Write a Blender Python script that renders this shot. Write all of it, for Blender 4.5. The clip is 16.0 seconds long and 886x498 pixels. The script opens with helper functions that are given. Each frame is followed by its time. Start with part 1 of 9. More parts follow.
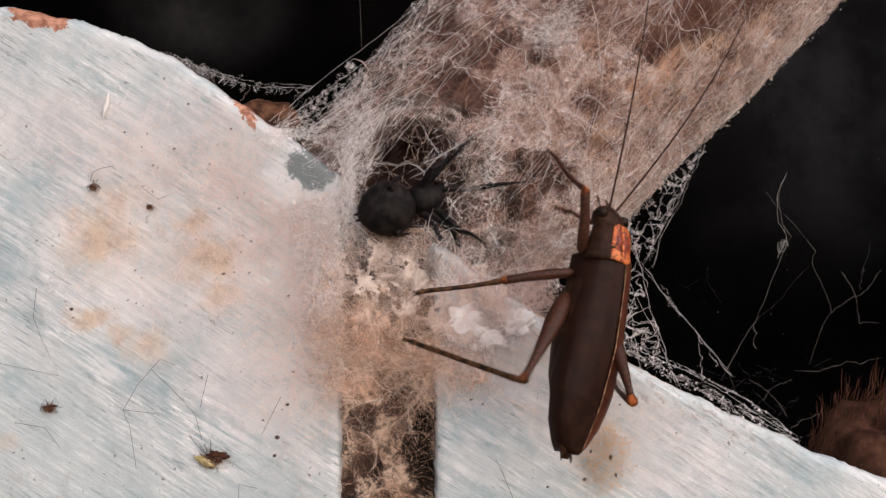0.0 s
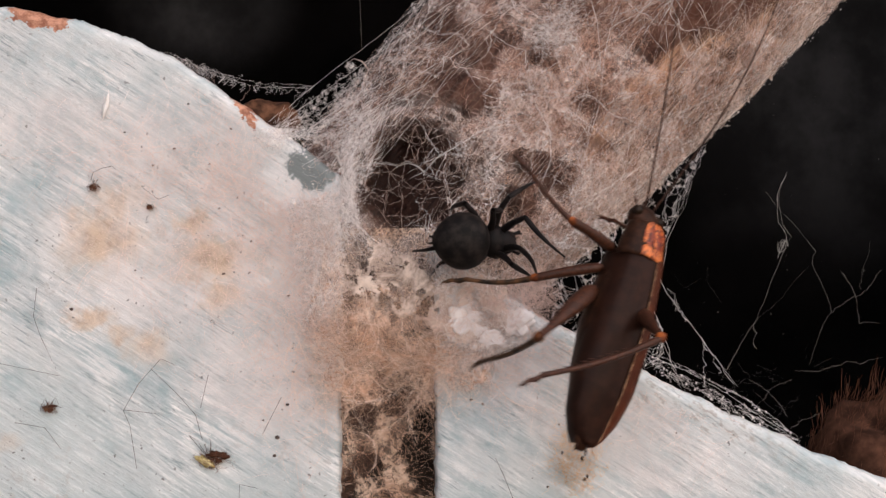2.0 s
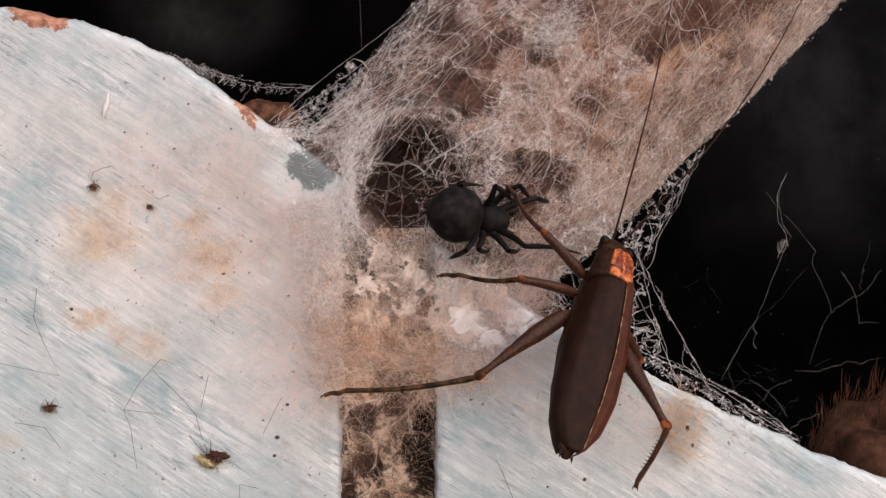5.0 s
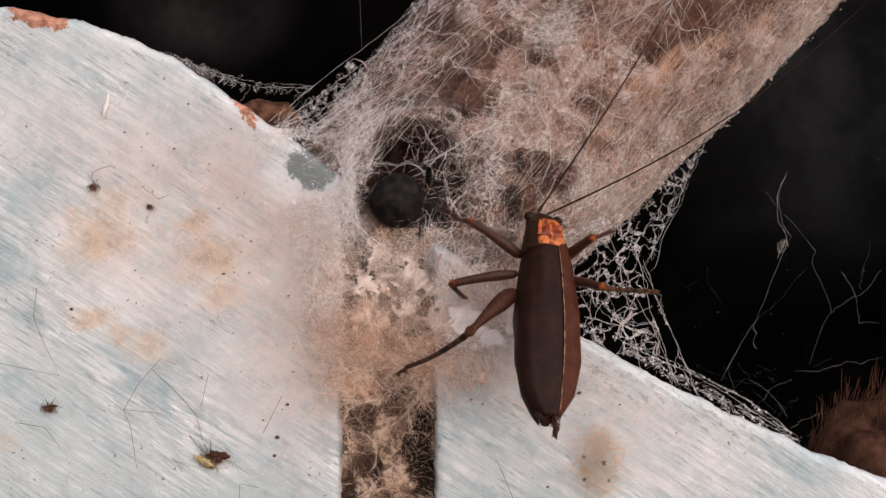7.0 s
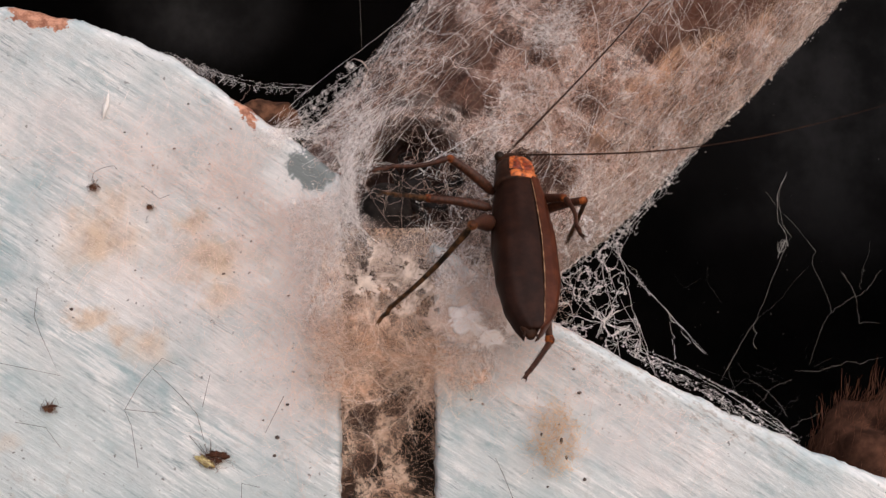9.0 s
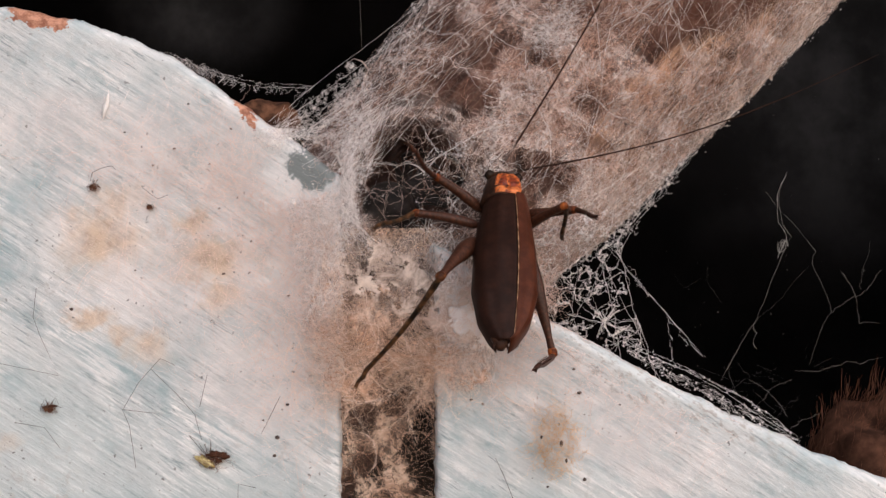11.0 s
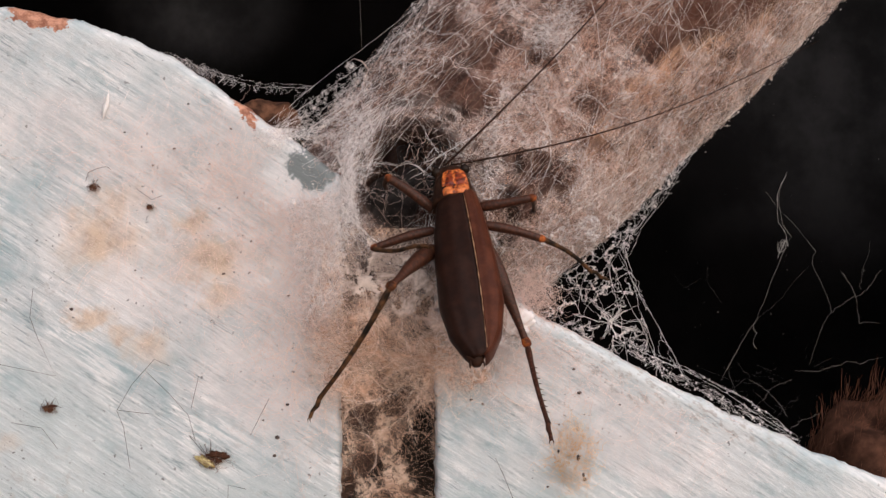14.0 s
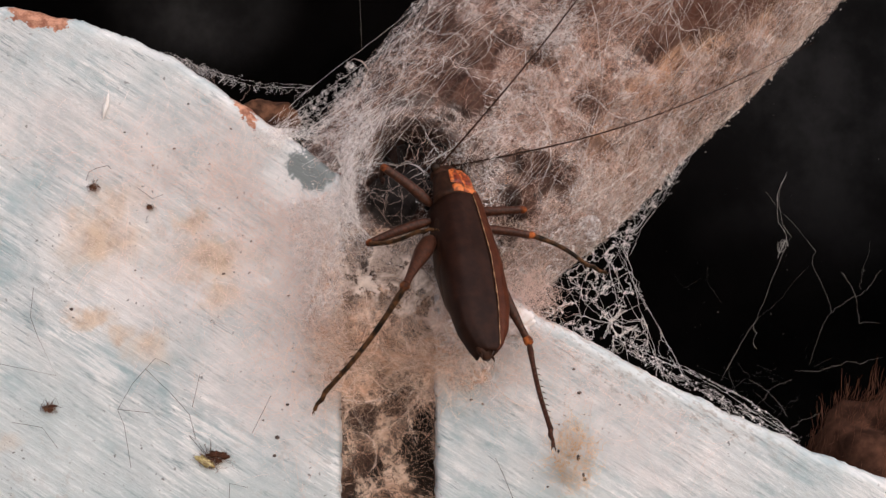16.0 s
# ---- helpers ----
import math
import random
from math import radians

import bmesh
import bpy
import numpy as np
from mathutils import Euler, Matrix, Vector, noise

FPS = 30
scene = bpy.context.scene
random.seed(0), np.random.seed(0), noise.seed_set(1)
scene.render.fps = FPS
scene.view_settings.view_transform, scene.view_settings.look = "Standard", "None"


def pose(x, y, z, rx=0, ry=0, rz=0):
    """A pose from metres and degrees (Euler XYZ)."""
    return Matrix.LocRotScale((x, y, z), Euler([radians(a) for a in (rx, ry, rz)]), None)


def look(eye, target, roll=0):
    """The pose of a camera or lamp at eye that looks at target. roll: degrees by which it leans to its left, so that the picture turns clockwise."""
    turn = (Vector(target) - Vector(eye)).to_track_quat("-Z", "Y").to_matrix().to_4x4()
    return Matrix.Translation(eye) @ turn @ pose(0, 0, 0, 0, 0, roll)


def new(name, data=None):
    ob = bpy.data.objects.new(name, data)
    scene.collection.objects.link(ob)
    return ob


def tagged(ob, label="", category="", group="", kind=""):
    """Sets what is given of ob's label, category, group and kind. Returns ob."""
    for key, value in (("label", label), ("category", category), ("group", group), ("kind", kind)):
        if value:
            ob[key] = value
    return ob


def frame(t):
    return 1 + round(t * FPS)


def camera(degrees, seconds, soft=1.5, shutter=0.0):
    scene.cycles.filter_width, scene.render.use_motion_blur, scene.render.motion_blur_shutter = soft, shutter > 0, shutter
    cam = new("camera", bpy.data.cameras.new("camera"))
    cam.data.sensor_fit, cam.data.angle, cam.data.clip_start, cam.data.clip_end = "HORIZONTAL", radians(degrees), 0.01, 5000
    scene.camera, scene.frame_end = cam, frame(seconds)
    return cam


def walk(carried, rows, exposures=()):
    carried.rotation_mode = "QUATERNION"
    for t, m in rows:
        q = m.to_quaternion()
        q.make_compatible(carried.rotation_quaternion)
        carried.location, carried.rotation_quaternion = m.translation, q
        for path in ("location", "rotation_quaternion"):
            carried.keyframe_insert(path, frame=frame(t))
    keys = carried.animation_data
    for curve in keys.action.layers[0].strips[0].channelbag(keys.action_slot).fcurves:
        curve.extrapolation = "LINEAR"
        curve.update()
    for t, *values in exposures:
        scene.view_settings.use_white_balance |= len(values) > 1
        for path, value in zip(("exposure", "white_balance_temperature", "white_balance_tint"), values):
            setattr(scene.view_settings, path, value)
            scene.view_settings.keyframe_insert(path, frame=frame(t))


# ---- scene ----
MM = 0.001

# camera: held still, a hand's width and a half from a web between two painted boards
cam = camera(40, 16.0, soft=1.4, shutter=0.5)
EYE = (0, -0.1723, 0)
walk(cam, [(0.0, look(EYE, (0, 0, 0))), (16.0, look(EYE, (0, 0, 0)))], exposures=[(0.0, 0.0, 6500, 10), (16.0, 0.0, 6500, 10)])

# daylight: bright hazy sky with a wide soft sun from behind the camera
world = bpy.data.worlds.new("sky")
scene.world = world
world.use_nodes = True
wn = world.node_tree.nodes
sky = wn.new("ShaderNodeTexSky")
sky.sky_type, sky.sun_disc = "NISHITA", False
sky.sun_elevation, sky.sun_rotation = radians(15), radians(147)
world.node_tree.links.new(sky.outputs[0], wn["Background"].inputs[0])
wn["Background"].inputs[1].default_value = 0.08
sun = new("sun", bpy.data.lights.new("sun", "SUN"))
sun.data.energy, sun.data.angle, sun.data.color = 4.75, radians(125), (1.0, 0.925, 0.935)
sun.matrix_world = look((0.65, -1.0, 0.32), (0, 0, 0))

# the funnel mouth in the trunk: centre and half sizes (mm) in the x-z plane
HOLE = (-3.9, 10.1, 8.6, 9.7)

# ---- materials ----


class Mat:
    """A small node graph builder."""

    def __init__(self, name, rough=0.7, metal=0.0, spec=0.5):
        self.m = bpy.data.materials.new(name)
        self.m.use_nodes = True
        self.n, self.l = self.m.node_tree.nodes, self.m.node_tree.links
        self.b = self.n["Principled BSDF"]
        self.b.inputs["Roughness"].default_value = rough
        self.b.inputs["Metallic"].default_value = metal
        self.b.inputs["Specular IOR Level"].default_value = spec
        self.tc = self.n.new("ShaderNodeTexCoord")

    def put(self, sock, v):
        if hasattr(v, "is_linked"):
            self.l.new(v, sock)
        elif isinstance(v, (tuple, list)):
            sock.default_value = (*v, 1) if len(v) == 3 and len(sock.default_value) == 4 else v
        else:
            sock.default_value = v

    def coords(self, loc=(0, 0, 0), rot=(0, 0, 0), scale=(1, 1, 1)):
        mp = self.n.new("ShaderNodeMapping")
        self.l.new(self.tc.outputs["Object"], mp.inputs[0])
        mp.inputs[1].default_value, mp.inputs[3].default_value = loc, scale
        mp.inputs[2].default_value = [radians(a) for a in rot]
        return mp.outputs[0]

    def stretched(self, angle, scale):
        """Coordinates turned by angle in the x-z plane first and then scaled, for grain."""
        return self.chain(self.coords(rot=(0, angle, 0)), scale)

    def chain(self, v, scale):
        mp = self.n.new("ShaderNodeMapping")
        self.l.new(v, mp.inputs[0])
        mp.inputs[3].default_value = scale
        return mp.outputs[0]

    def noise(self, v, scale, detail=4.0, rough=0.55, dist=0.0):
        t = self.n.new("ShaderNodeTexNoise")
        self.l.new(v, t.inputs["Vector"])
        t.inputs["Scale"].default_value, t.inputs["Detail"].default_value = scale, detail
        t.inputs["Roughness"].default_value, t.inputs["Distortion"].default_value = rough, dist
        return t.outputs["Fac"]

    def ramp(self, v, lo, hi, a=0.0, b=1.0):
        r = self.n.new("ShaderNodeMapRange")
        r.interpolation_type = "SMOOTHSTEP"
        self.put(r.inputs["Value"], v)
        for k, x in (("From Min", lo), ("From Max", hi), ("To Min", a), ("To Max", b)):
            r.inputs[k].default_value = x
        return r.outputs[0]

    def math(self, op, a, b=0.0):
        k = self.n.new("ShaderNodeMath")
        k.operation = op
        self.put(k.inputs[0], a), self.put(k.inputs[1], b)
        return k.outputs[0]

    def mix(self, f, a, b):
        k = self.n.new("ShaderNodeMix")
        k.data_type = "RGBA"
        self.put(k.inputs[0], f), self.put(k.inputs[6], a), self.put(k.inputs[7], b)
        return k.outputs[2]

    def spot(self, x, z, rx, rz, angle=0.0):
        """One inside an oval of the x-z plane (mm), falling to nought at its rim."""
        v = self.warped(loc=(-x * MM, 0, -z * MM))
        if angle:
            mp = self.n.new("ShaderNodeMapping")
            self.l.new(v, mp.inputs[0])
            mp.inputs[2].default_value = (0, radians(angle), 0)
            v = mp.outputs[0]
        v = self.chain(v, (1000 / rx, 0, 1000 / rz))
        k = self.n.new("ShaderNodeVectorMath")
        k.operation = "LENGTH"
        self.l.new(v, k.inputs[0])
        return self.ramp(k.outputs["Value"], 1.0, 0.0)

    def warped(self, loc):
        """Coordinates pushed about by noise, so that patches have uneven rims."""
        if not hasattr(self, "drift"):
            t = self.n.new("ShaderNodeTexNoise")
            self.l.new(self.tc.outputs["Object"], t.inputs["Vector"])
            t.inputs["Scale"].default_value, t.inputs["Detail"].default_value, t.inputs["Roughness"].default_value = 140, 6, 0.7
            k = self.n.new("ShaderNodeVectorMath")
            k.operation = "MULTIPLY_ADD"
            self.l.new(t.outputs["Color"], k.inputs[0])
            k.inputs[1].default_value, k.inputs[2].default_value = [0.010] * 3, [-0.005] * 3
            s = self.n.new("ShaderNodeVectorMath")
            self.l.new(k.outputs[0], s.inputs[0])
            self.l.new(self.tc.outputs["Object"], s.inputs[1])
            self.drift = s.outputs[0]
        mp = self.n.new("ShaderNodeMapping")
        self.l.new(self.drift, mp.inputs[0])
        mp.inputs[1].default_value = loc
        return mp.outputs[0]

    def total(self, values):
        out = values[0]
        for v in values[1:]:
            out = self.math("MAXIMUM", out, v)
        return out

    def random(self):
        return self.n.new("ShaderNodeNewGeometry").outputs["Random Per Island"]

    def bump(self, h, strength, dist=0.0003):
        k = self.n.new("ShaderNodeBump")
        k.inputs["Strength"].default_value, k.inputs["Distance"].default_value = strength, dist
        self.l.new(h, k.inputs["Height"])
        if self.b.inputs["Normal"].is_linked:
            self.l.new(self.b.inputs["Normal"].links[0].from_socket, k.inputs["Normal"])
        self.l.new(k.outputs[0], self.b.inputs["Normal"])

    def done(self, colour):
        self.put(self.b.inputs["Base Color"], colour)
        return self.m


def painted_board_material():
    k = Mat("painted_board", 0.6, 0, 0.3)
    warp = k.noise(k.coords(), 35, 4, 0.6)
    hair = k.noise(k.stretched(-33, (170, 600, 1900)), 1.0, 6, 0.7, 0.12)
    fine = k.noise(k.stretched(-32, (70, 300, 800)), 1.0, 6, 0.68, 0.15)
    wide = k.noise(k.stretched(-33, (45, 100, 120)), 1.0, 6, 0.68)
    blot = k.noise(k.coords(), 85, 7, 0.7)
    grit = k.noise(k.coords(), 420, 7, 0.75)
    low = k.total([k.spot(-58, -30, 40, 22, -30), k.spot(-30, -38, 30, 12), k.spot(10, -38, 22, 9)])
    c = k.mix(k.ramp(wide, 0.4, 0.62), (0.33, 0.42, 0.45), (0.55, 0.585, 0.595))
    c = k.mix(k.ramp(blot, 0.36, 0.62, 0, 0.7), c, (0.64, 0.63, 0.63))
    streak = k.ramp(k.noise(k.coords(), 55, 5, 0.65), 0.4, 0.6, 0.1, 0.85)
    c = k.mix(k.math("MULTIPLY", k.ramp(fine, 0.47, 0.58), k.math("MULTIPLY", streak, 1.0)), c, (0.76, 0.75, 0.75))
    c = k.mix(k.math("MULTIPLY", k.ramp(hair, 0.52, 0.62), k.math("MULTIPLY", k.ramp(blot, 0.42, 0.56), streak)), c, (0.95, 0.92, 0.91))
    scuff = k.ramp(k.noise(k.stretched(-30, (70, 60, 130)), 1.0, 7, 0.75), 0.43, 0.57, 0.0, 1.0)
    c = k.mix(k.math("MULTIPLY", k.ramp(hair, 0.47, 0.37), k.math("MULTIPLY", scuff, 0.9)), c, (0.25, 0.3, 0.32))
    c = k.mix(k.ramp(low, 0.1, 0.7, 0, 0.42), c, (0.4, 0.475, 0.49))
    c = k.mix(k.math("MULTIPLY", k.ramp(grit, 0.53, 0.64), k.ramp(warp, 0.42, 0.6, 0.1, 0.7)), c, (0.45, 0.44, 0.43))
    # clean grey-blue paint where no web lies, darkened in colour for the web's shade
    bare = k.spot(-19.4, 11.6, 7.2, 4.8, -30)
    bare = k.ramp(k.math("ADD", k.math("MULTIPLY", bare, 0.8), k.math("MULTIPLY", k.noise(k.coords(), 180, 7, 0.7), 0.3)), 0.45, 0.62)
    # chalky veil of dust caught in old web
    veil = k.total([k.spot(-32, 4, 36, 28), k.spot(-24, -14, 20, 20), k.spot(-17, -4, 12, 36), k.spot(-46, 15, 30, 9, -12), k.spot(22, -24, 30, 10, -28), k.spot(8, -8, 14, 12)])
    veil = k.math("MULTIPLY", k.ramp(veil, 0.08, 0.5), k.ramp(k.noise(k.coords(), 130, 8, 0.75), 0.34, 0.56, 0.2, 1.0))
    veil = k.math("MULTIPLY", veil, k.ramp(bare, 0.0, 1.0, 1.0, 0.0))
    c = k.mix(k.math("MULTIPLY", veil, 0.62), c, k.mix(k.ramp(blot, 0.4, 0.65), (0.64, 0.595, 0.59), (0.77, 0.71, 0.7)))
    c = k.mix(k.math("MULTIPLY", bare, 0.96), c, (0.16, 0.18, 0.183))
    # ochre dust stains
    tan = k.total([k.spot(-41.5, -14.5, 8.5, 6.5), k.spot(-50, -9.5, 7, 4), k.spot(-46, -12, 6, 4), k.spot(-33, -1, 15, 8), k.spot(-31, -7, 7, 6), k.spot(-46, 6, 9, 6), k.spot(-62, -27, 6, 4), k.spot(-16.4, -15, 4.5, 14), k.spot(-36, 4, 6, 4), k.spot(-48, 1, 16, 11)])
    tan = k.ramp(k.math("ADD", k.math("MULTIPLY", tan, 0.9), k.math("MULTIPLY", k.noise(k.coords(), 150, 10, 0.8), 0.9)), 0.7, 1.5)
    tan = k.math("MULTIPLY", tan, k.ramp(k.noise(k.coords(), 75, 3, 0.6), 0.35, 0.6, 0.35, 1.0))
    c = k.mix(k.math("MULTIPLY", tan, 0.8), c, k.mix(k.ramp(grit, 0.35, 0.6), (0.42, 0.26, 0.16), (0.66, 0.47, 0.32)))
    # dark specks
    speck = k.noise(k.coords(), 1300, 2, 0.5)
    c = k.mix(k.math("MULTIPLY", k.ramp(speck, 0.66, 0.72), k.ramp(blot, 0.44, 0.6, 0.0, 0.9)), c, (0.14, 0.13, 0.13))
    # dirt rubbed into the lower board's worn upper edge
    rub = k.math("MULTIPLY", k.ramp(k.spot(24, -16.5, 44, 4.5, -27), 0.1, 0.6), k.ramp(k.noise(k.stretched(-30, (500, 900, 1100)), 1.0, 6, 0.75), 0.5, 0.6, 0.0, 0.75))
    c = k.mix(rub, c, (0.36, 0.33, 0.31))
    # paint chipped off, showing the reddish timber
    chip = k.total([k.spot(-57.3, 33.2, 7.5, 2.8, -10), k.spot(-28.4, 20.4, 4.8, 2.2, -38)])
    chip = k.ramp(k.math("ADD", chip, k.math("MULTIPLY", k.noise(k.coords(), 600, 6, 0.75), 0.9)), 0.72, 0.8)
    c = k.mix(chip, c, k.mix(k.ramp(grit, 0.4, 0.6), (0.26, 0.1, 0.06), (0.6, 0.3, 0.2)))
    k.bump(fine, 0.4, 0.0004)
    k.bump(hair, 0.3, 0.0002)
    k.bump(grit, 0.4, 0.0003)
    return k.done(c)


def trunk_material():
    k = Mat("weathered_trunk", 0.85, 0, 0.15)
    grain = k.noise(k.stretched(-38.7, (1500, 900, 110)), 1.0, 6, 0.65)
    patch = k.noise(k.coords(), 75, 5, 0.6)
    c = k.mix(k.ramp(grain, 0.35, 0.65), (0.022, 0.009, 0.007), (0.085, 0.036, 0.025))
    bare = k.total([k.spot(34.5, 23, 8, 15, -50), k.spot(25, 13, 7, 11, -39), k.spot(46, 32, 4, 8, -50)])
    bare = k.ramp(k.math("ADD", bare, k.math("MULTIPLY", k.noise(k.stretched(-38.7, (260, 200, 60)), 1.0, 6, 0.7), 0.9)), 0.5, 1.0)
    c = k.mix(bare, c, k.mix(k.ramp(grain, 0.42, 0.56), (0.13, 0.05, 0.027), (0.66, 0.39, 0.255)))
    c = k.mix(k.ramp(patch, 0.48, 0.6, 0, 0.85), c, (0.04, 0.018, 0.013))
    bark = k.total([k.spot(35, 36, 27, 8, 8), k.spot(9, 26, 5, 6), k.spot(18, 17, 5, 4), k.spot(3, 17, 7, 5)])
    c = k.mix(k.ramp(bark, 0.1, 0.7, 0, 0.85), c, k.mix(grain, (0.04, 0.016, 0.011), (0.16, 0.068, 0.045)))
    # dust lying in fine meshes of old web
    hollow = k.ramp(k.spot(HOLE[0], HOLE[1], HOLE[2] * 1.5, HOLE[3] * 1.5), 0.2, 0.5, 1.0, 0.0)
    veil = k.math("MULTIPLY", k.ramp(k.noise(k.coords(), 140, 6, 0.7, 0.5), 0.4, 0.62), hollow)
    c = k.mix(k.math("MULTIPLY", veil, 0.15), c, (0.48, 0.26, 0.19))
    for size, width, much in ((420, 0.08, 0.1), (1000, 0.1, 0.06)):
        mess = k.n.new("ShaderNodeVectorMath")
        mess.operation = "MULTIPLY_ADD"
        nz = k.n.new("ShaderNodeTexNoise")
        k.l.new(k.tc.outputs["Object"], nz.inputs["Vector"])
        nz.inputs["Scale"].default_value, nz.inputs["Detail"].default_value = size * 0.8, 3
        k.l.new(nz.outputs["Color"], mess.inputs[0])
        mess.inputs[1].default_value = [0.9 / size] * 3
        k.l.new(k.tc.outputs["Object"], mess.inputs[2])
        vo = k.n.new("ShaderNodeTexVoronoi")
        vo.feature = "DISTANCE_TO_EDGE"
        vo.inputs["Scale"].default_value = size
        k.l.new(mess.outputs[0], vo.inputs["Vector"])
        line = k.math("MULTIPLY", k.ramp(vo.outputs["Distance"], width, 0.0), hollow)
        line = k.math("MULTIPLY", line, k.ramp(k.noise(k.coords(loc=(size, 0, 0)), 200, 3, 0.6), 0.36, 0.56))
        c = k.mix(k.math("MULTIPLY", line, much), c, (0.78, 0.62, 0.54))
    k.bump(grain, 0.9, 0.0008)
    return k.done(c)


def thread_material(name, a, b, rough=0.75):
    k = Mat(name, rough, 0, 0.3)
    c = k.mix(k.random(), a, b)
    c = k.mix(k.ramp(k.noise(k.coords(), 220, 4, 0.6), 0.4, 0.65, 0, 0.35), c, [x * 0.7 for x in a])
    return k.done(c)


def chitin_material(name, dark, light, rough=0.5, scale=900):
    k = Mat(name, rough, 0, 0.1)
    n = k.noise(k.coords(), scale, 5, 0.6)
    c = k.mix(k.ramp(n, 0.35, 0.7), dark, light)
    k.bump(n, 0.3, 0.0001)
    return k.done(c)


def pronotum_material():
    """Dark red shield with a beaded orange rim, a dotted middle line and two pale patches at its back."""
    k = Mat("orange_pronotum", 0.42, 0, 0.4)
    ax = k.n.new("ShaderNodeSeparateXYZ")
    k.l.new(k.tc.outputs["Object"], ax.inputs[0])
    u = k.math("MULTIPLY", k.math("SUBTRACT", ax.outputs[0], 0.00035), 1000 / 1.8)
    v = k.math("MULTIPLY", k.math("SUBTRACT", ax.outputs[1], 0.0113), 1000 / 2.55)
    n = k.noise(k.coords(), 1500, 4, 0.7, 0.8)
    r = k.math("SQRT", k.math("ADD", k.math("POWER", u, 2.0), k.math("POWER", v, 2.0)))
    r = k.math("ADD", r, k.math("MULTIPLY", k.math("SUBTRACT", n, 0.5), 0.35))
    rim = k.math("MULTIPLY", k.ramp(r, 0.6, 0.85), k.ramp(k.noise(k.coords(), 2400, 2, 0.5), 0.45, 0.56, 0.08, 0.85))
    mid = k.math("MULTIPLY", k.ramp(k.math("ABSOLUTE", u), 0.16, 0.04), k.ramp(k.noise(k.coords(), 3400, 1, 0.5), 0.42, 0.58))
    side = k.ramp(k.math("ABSOLUTE", k.math("SUBTRACT", k.math("ABSOLUTE", u), 0.55)), 0.42, 0.15)
    patch = k.math("MULTIPLY", k.math("MULTIPLY", side, k.ramp(v, -0.35, -0.6)), k.ramp(n, 0.4, 0.55, 0.4, 1.0))
    c = k.mix(k.ramp(n, 0.4, 0.62), (0.07, 0.008, 0.004), (0.28, 0.04, 0.008))
    c = k.mix(k.total([rim, mid]), c, (0.66, 0.17, 0.035))
    c = k.mix(k.math("MULTIPLY", patch, 0.8), c, (0.72, 0.21, 0.06))
    k.bump(n, 0.5, 0.0002)
    return k.done(c)


def leg_material():
    k = Mat("leg_chitin", 0.5, 0, 0.25)
    n = k.noise(k.coords(), 2200, 4, 0.6)
    c = k.mix(k.ramp(n, 0.35, 0.75), (0.03, 0.01, 0.005), (0.085, 0.028, 0.014))
    k.bump(n, 0.3, 0.0001)
    return k.done(c)


def dark_material(name, a, b, scale, spec=0.1):
    k = Mat(name, 0.9, 0, spec)
    return k.done(k.mix(k.ramp(k.noise(k.coords(), scale, 5, 0.6), 0.35, 0.7), a, b))


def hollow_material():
    """Near-black wall of the hollow: deep shade put into its colour."""
    k = Mat("shade_dark_hollow", 0.9, 0, 0.03)
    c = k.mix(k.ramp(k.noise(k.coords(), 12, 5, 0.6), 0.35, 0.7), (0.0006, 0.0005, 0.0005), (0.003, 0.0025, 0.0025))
    # paler patches paint in the faint haze of the background
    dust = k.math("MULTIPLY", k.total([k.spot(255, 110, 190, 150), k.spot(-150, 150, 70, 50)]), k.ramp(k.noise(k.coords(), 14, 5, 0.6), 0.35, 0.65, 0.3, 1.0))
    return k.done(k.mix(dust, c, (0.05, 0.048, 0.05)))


PAINT, TRUNK = painted_board_material(), trunk_material()
SILK = thread_material("web_silk", (0.74, 0.51, 0.43), (0.93, 0.76, 0.69))
SILK_WHITE = thread_material("white_web_silk", (0.84, 0.76, 0.74), (0.94, 0.9, 0.89))
SILK_FINE = thread_material("fine_web_silk", (0.64, 0.33, 0.23), (0.9, 0.6, 0.47))
DUSTY_SILK = thread_material("dusty_web_silk", (0.6, 0.35, 0.24), (0.88, 0.65, 0.52))
# three darker copies of the silk: shade is put into their colour
SHADE_GREY_SILK = thread_material("shade_grey_web_silk", (0.14, 0.13, 0.12), (0.3, 0.28, 0.26))
PALE_SHADE_SILK = thread_material("pale_shade_web_silk", (0.3, 0.28, 0.26), (0.5, 0.47, 0.45))
DEEP_SHADE_SILK = thread_material("deep_shade_web_silk", (0.05, 0.047, 0.045), (0.13, 0.12, 0.11))
# right forewing redder and lighter, left darker: light from the right painted in
WING = chitin_material("shaded_brown_forewing", (0.014, 0.0052, 0.0032), (0.026, 0.0095, 0.0056), 0.5, 500)
WING_RED = chitin_material("lit_reddish_forewing", (0.05, 0.0135, 0.0062), (0.085, 0.024, 0.011), 0.45, 500)
SHIN = chitin_material("olive_shin", (0.008, 0.005, 0.003), (0.13, 0.06, 0.026), 0.45, 900)
HEAD = chitin_material("brown_head", (0.018, 0.008, 0.005), (0.045, 0.018, 0.01))
PRONOTUM, LEG = pronotum_material(), leg_material()
JOINT = chitin_material("orange_joint", (0.06, 0.016, 0.007), (0.42, 0.115, 0.03), 0.5, 900)
BROWN_JOINT = chitin_material("brown_joint", (0.03, 0.01, 0.005), (0.2, 0.07, 0.025), 0.5, 900)
SEAM = chitin_material("pale_wing_vein", (0.12, 0.06, 0.03), (0.45, 0.27, 0.16), 0.5, 1200)
EYEMAT = chitin_material("insect_eye", (0.012, 0.008, 0.006), (0.03, 0.016, 0.01), 0.2)
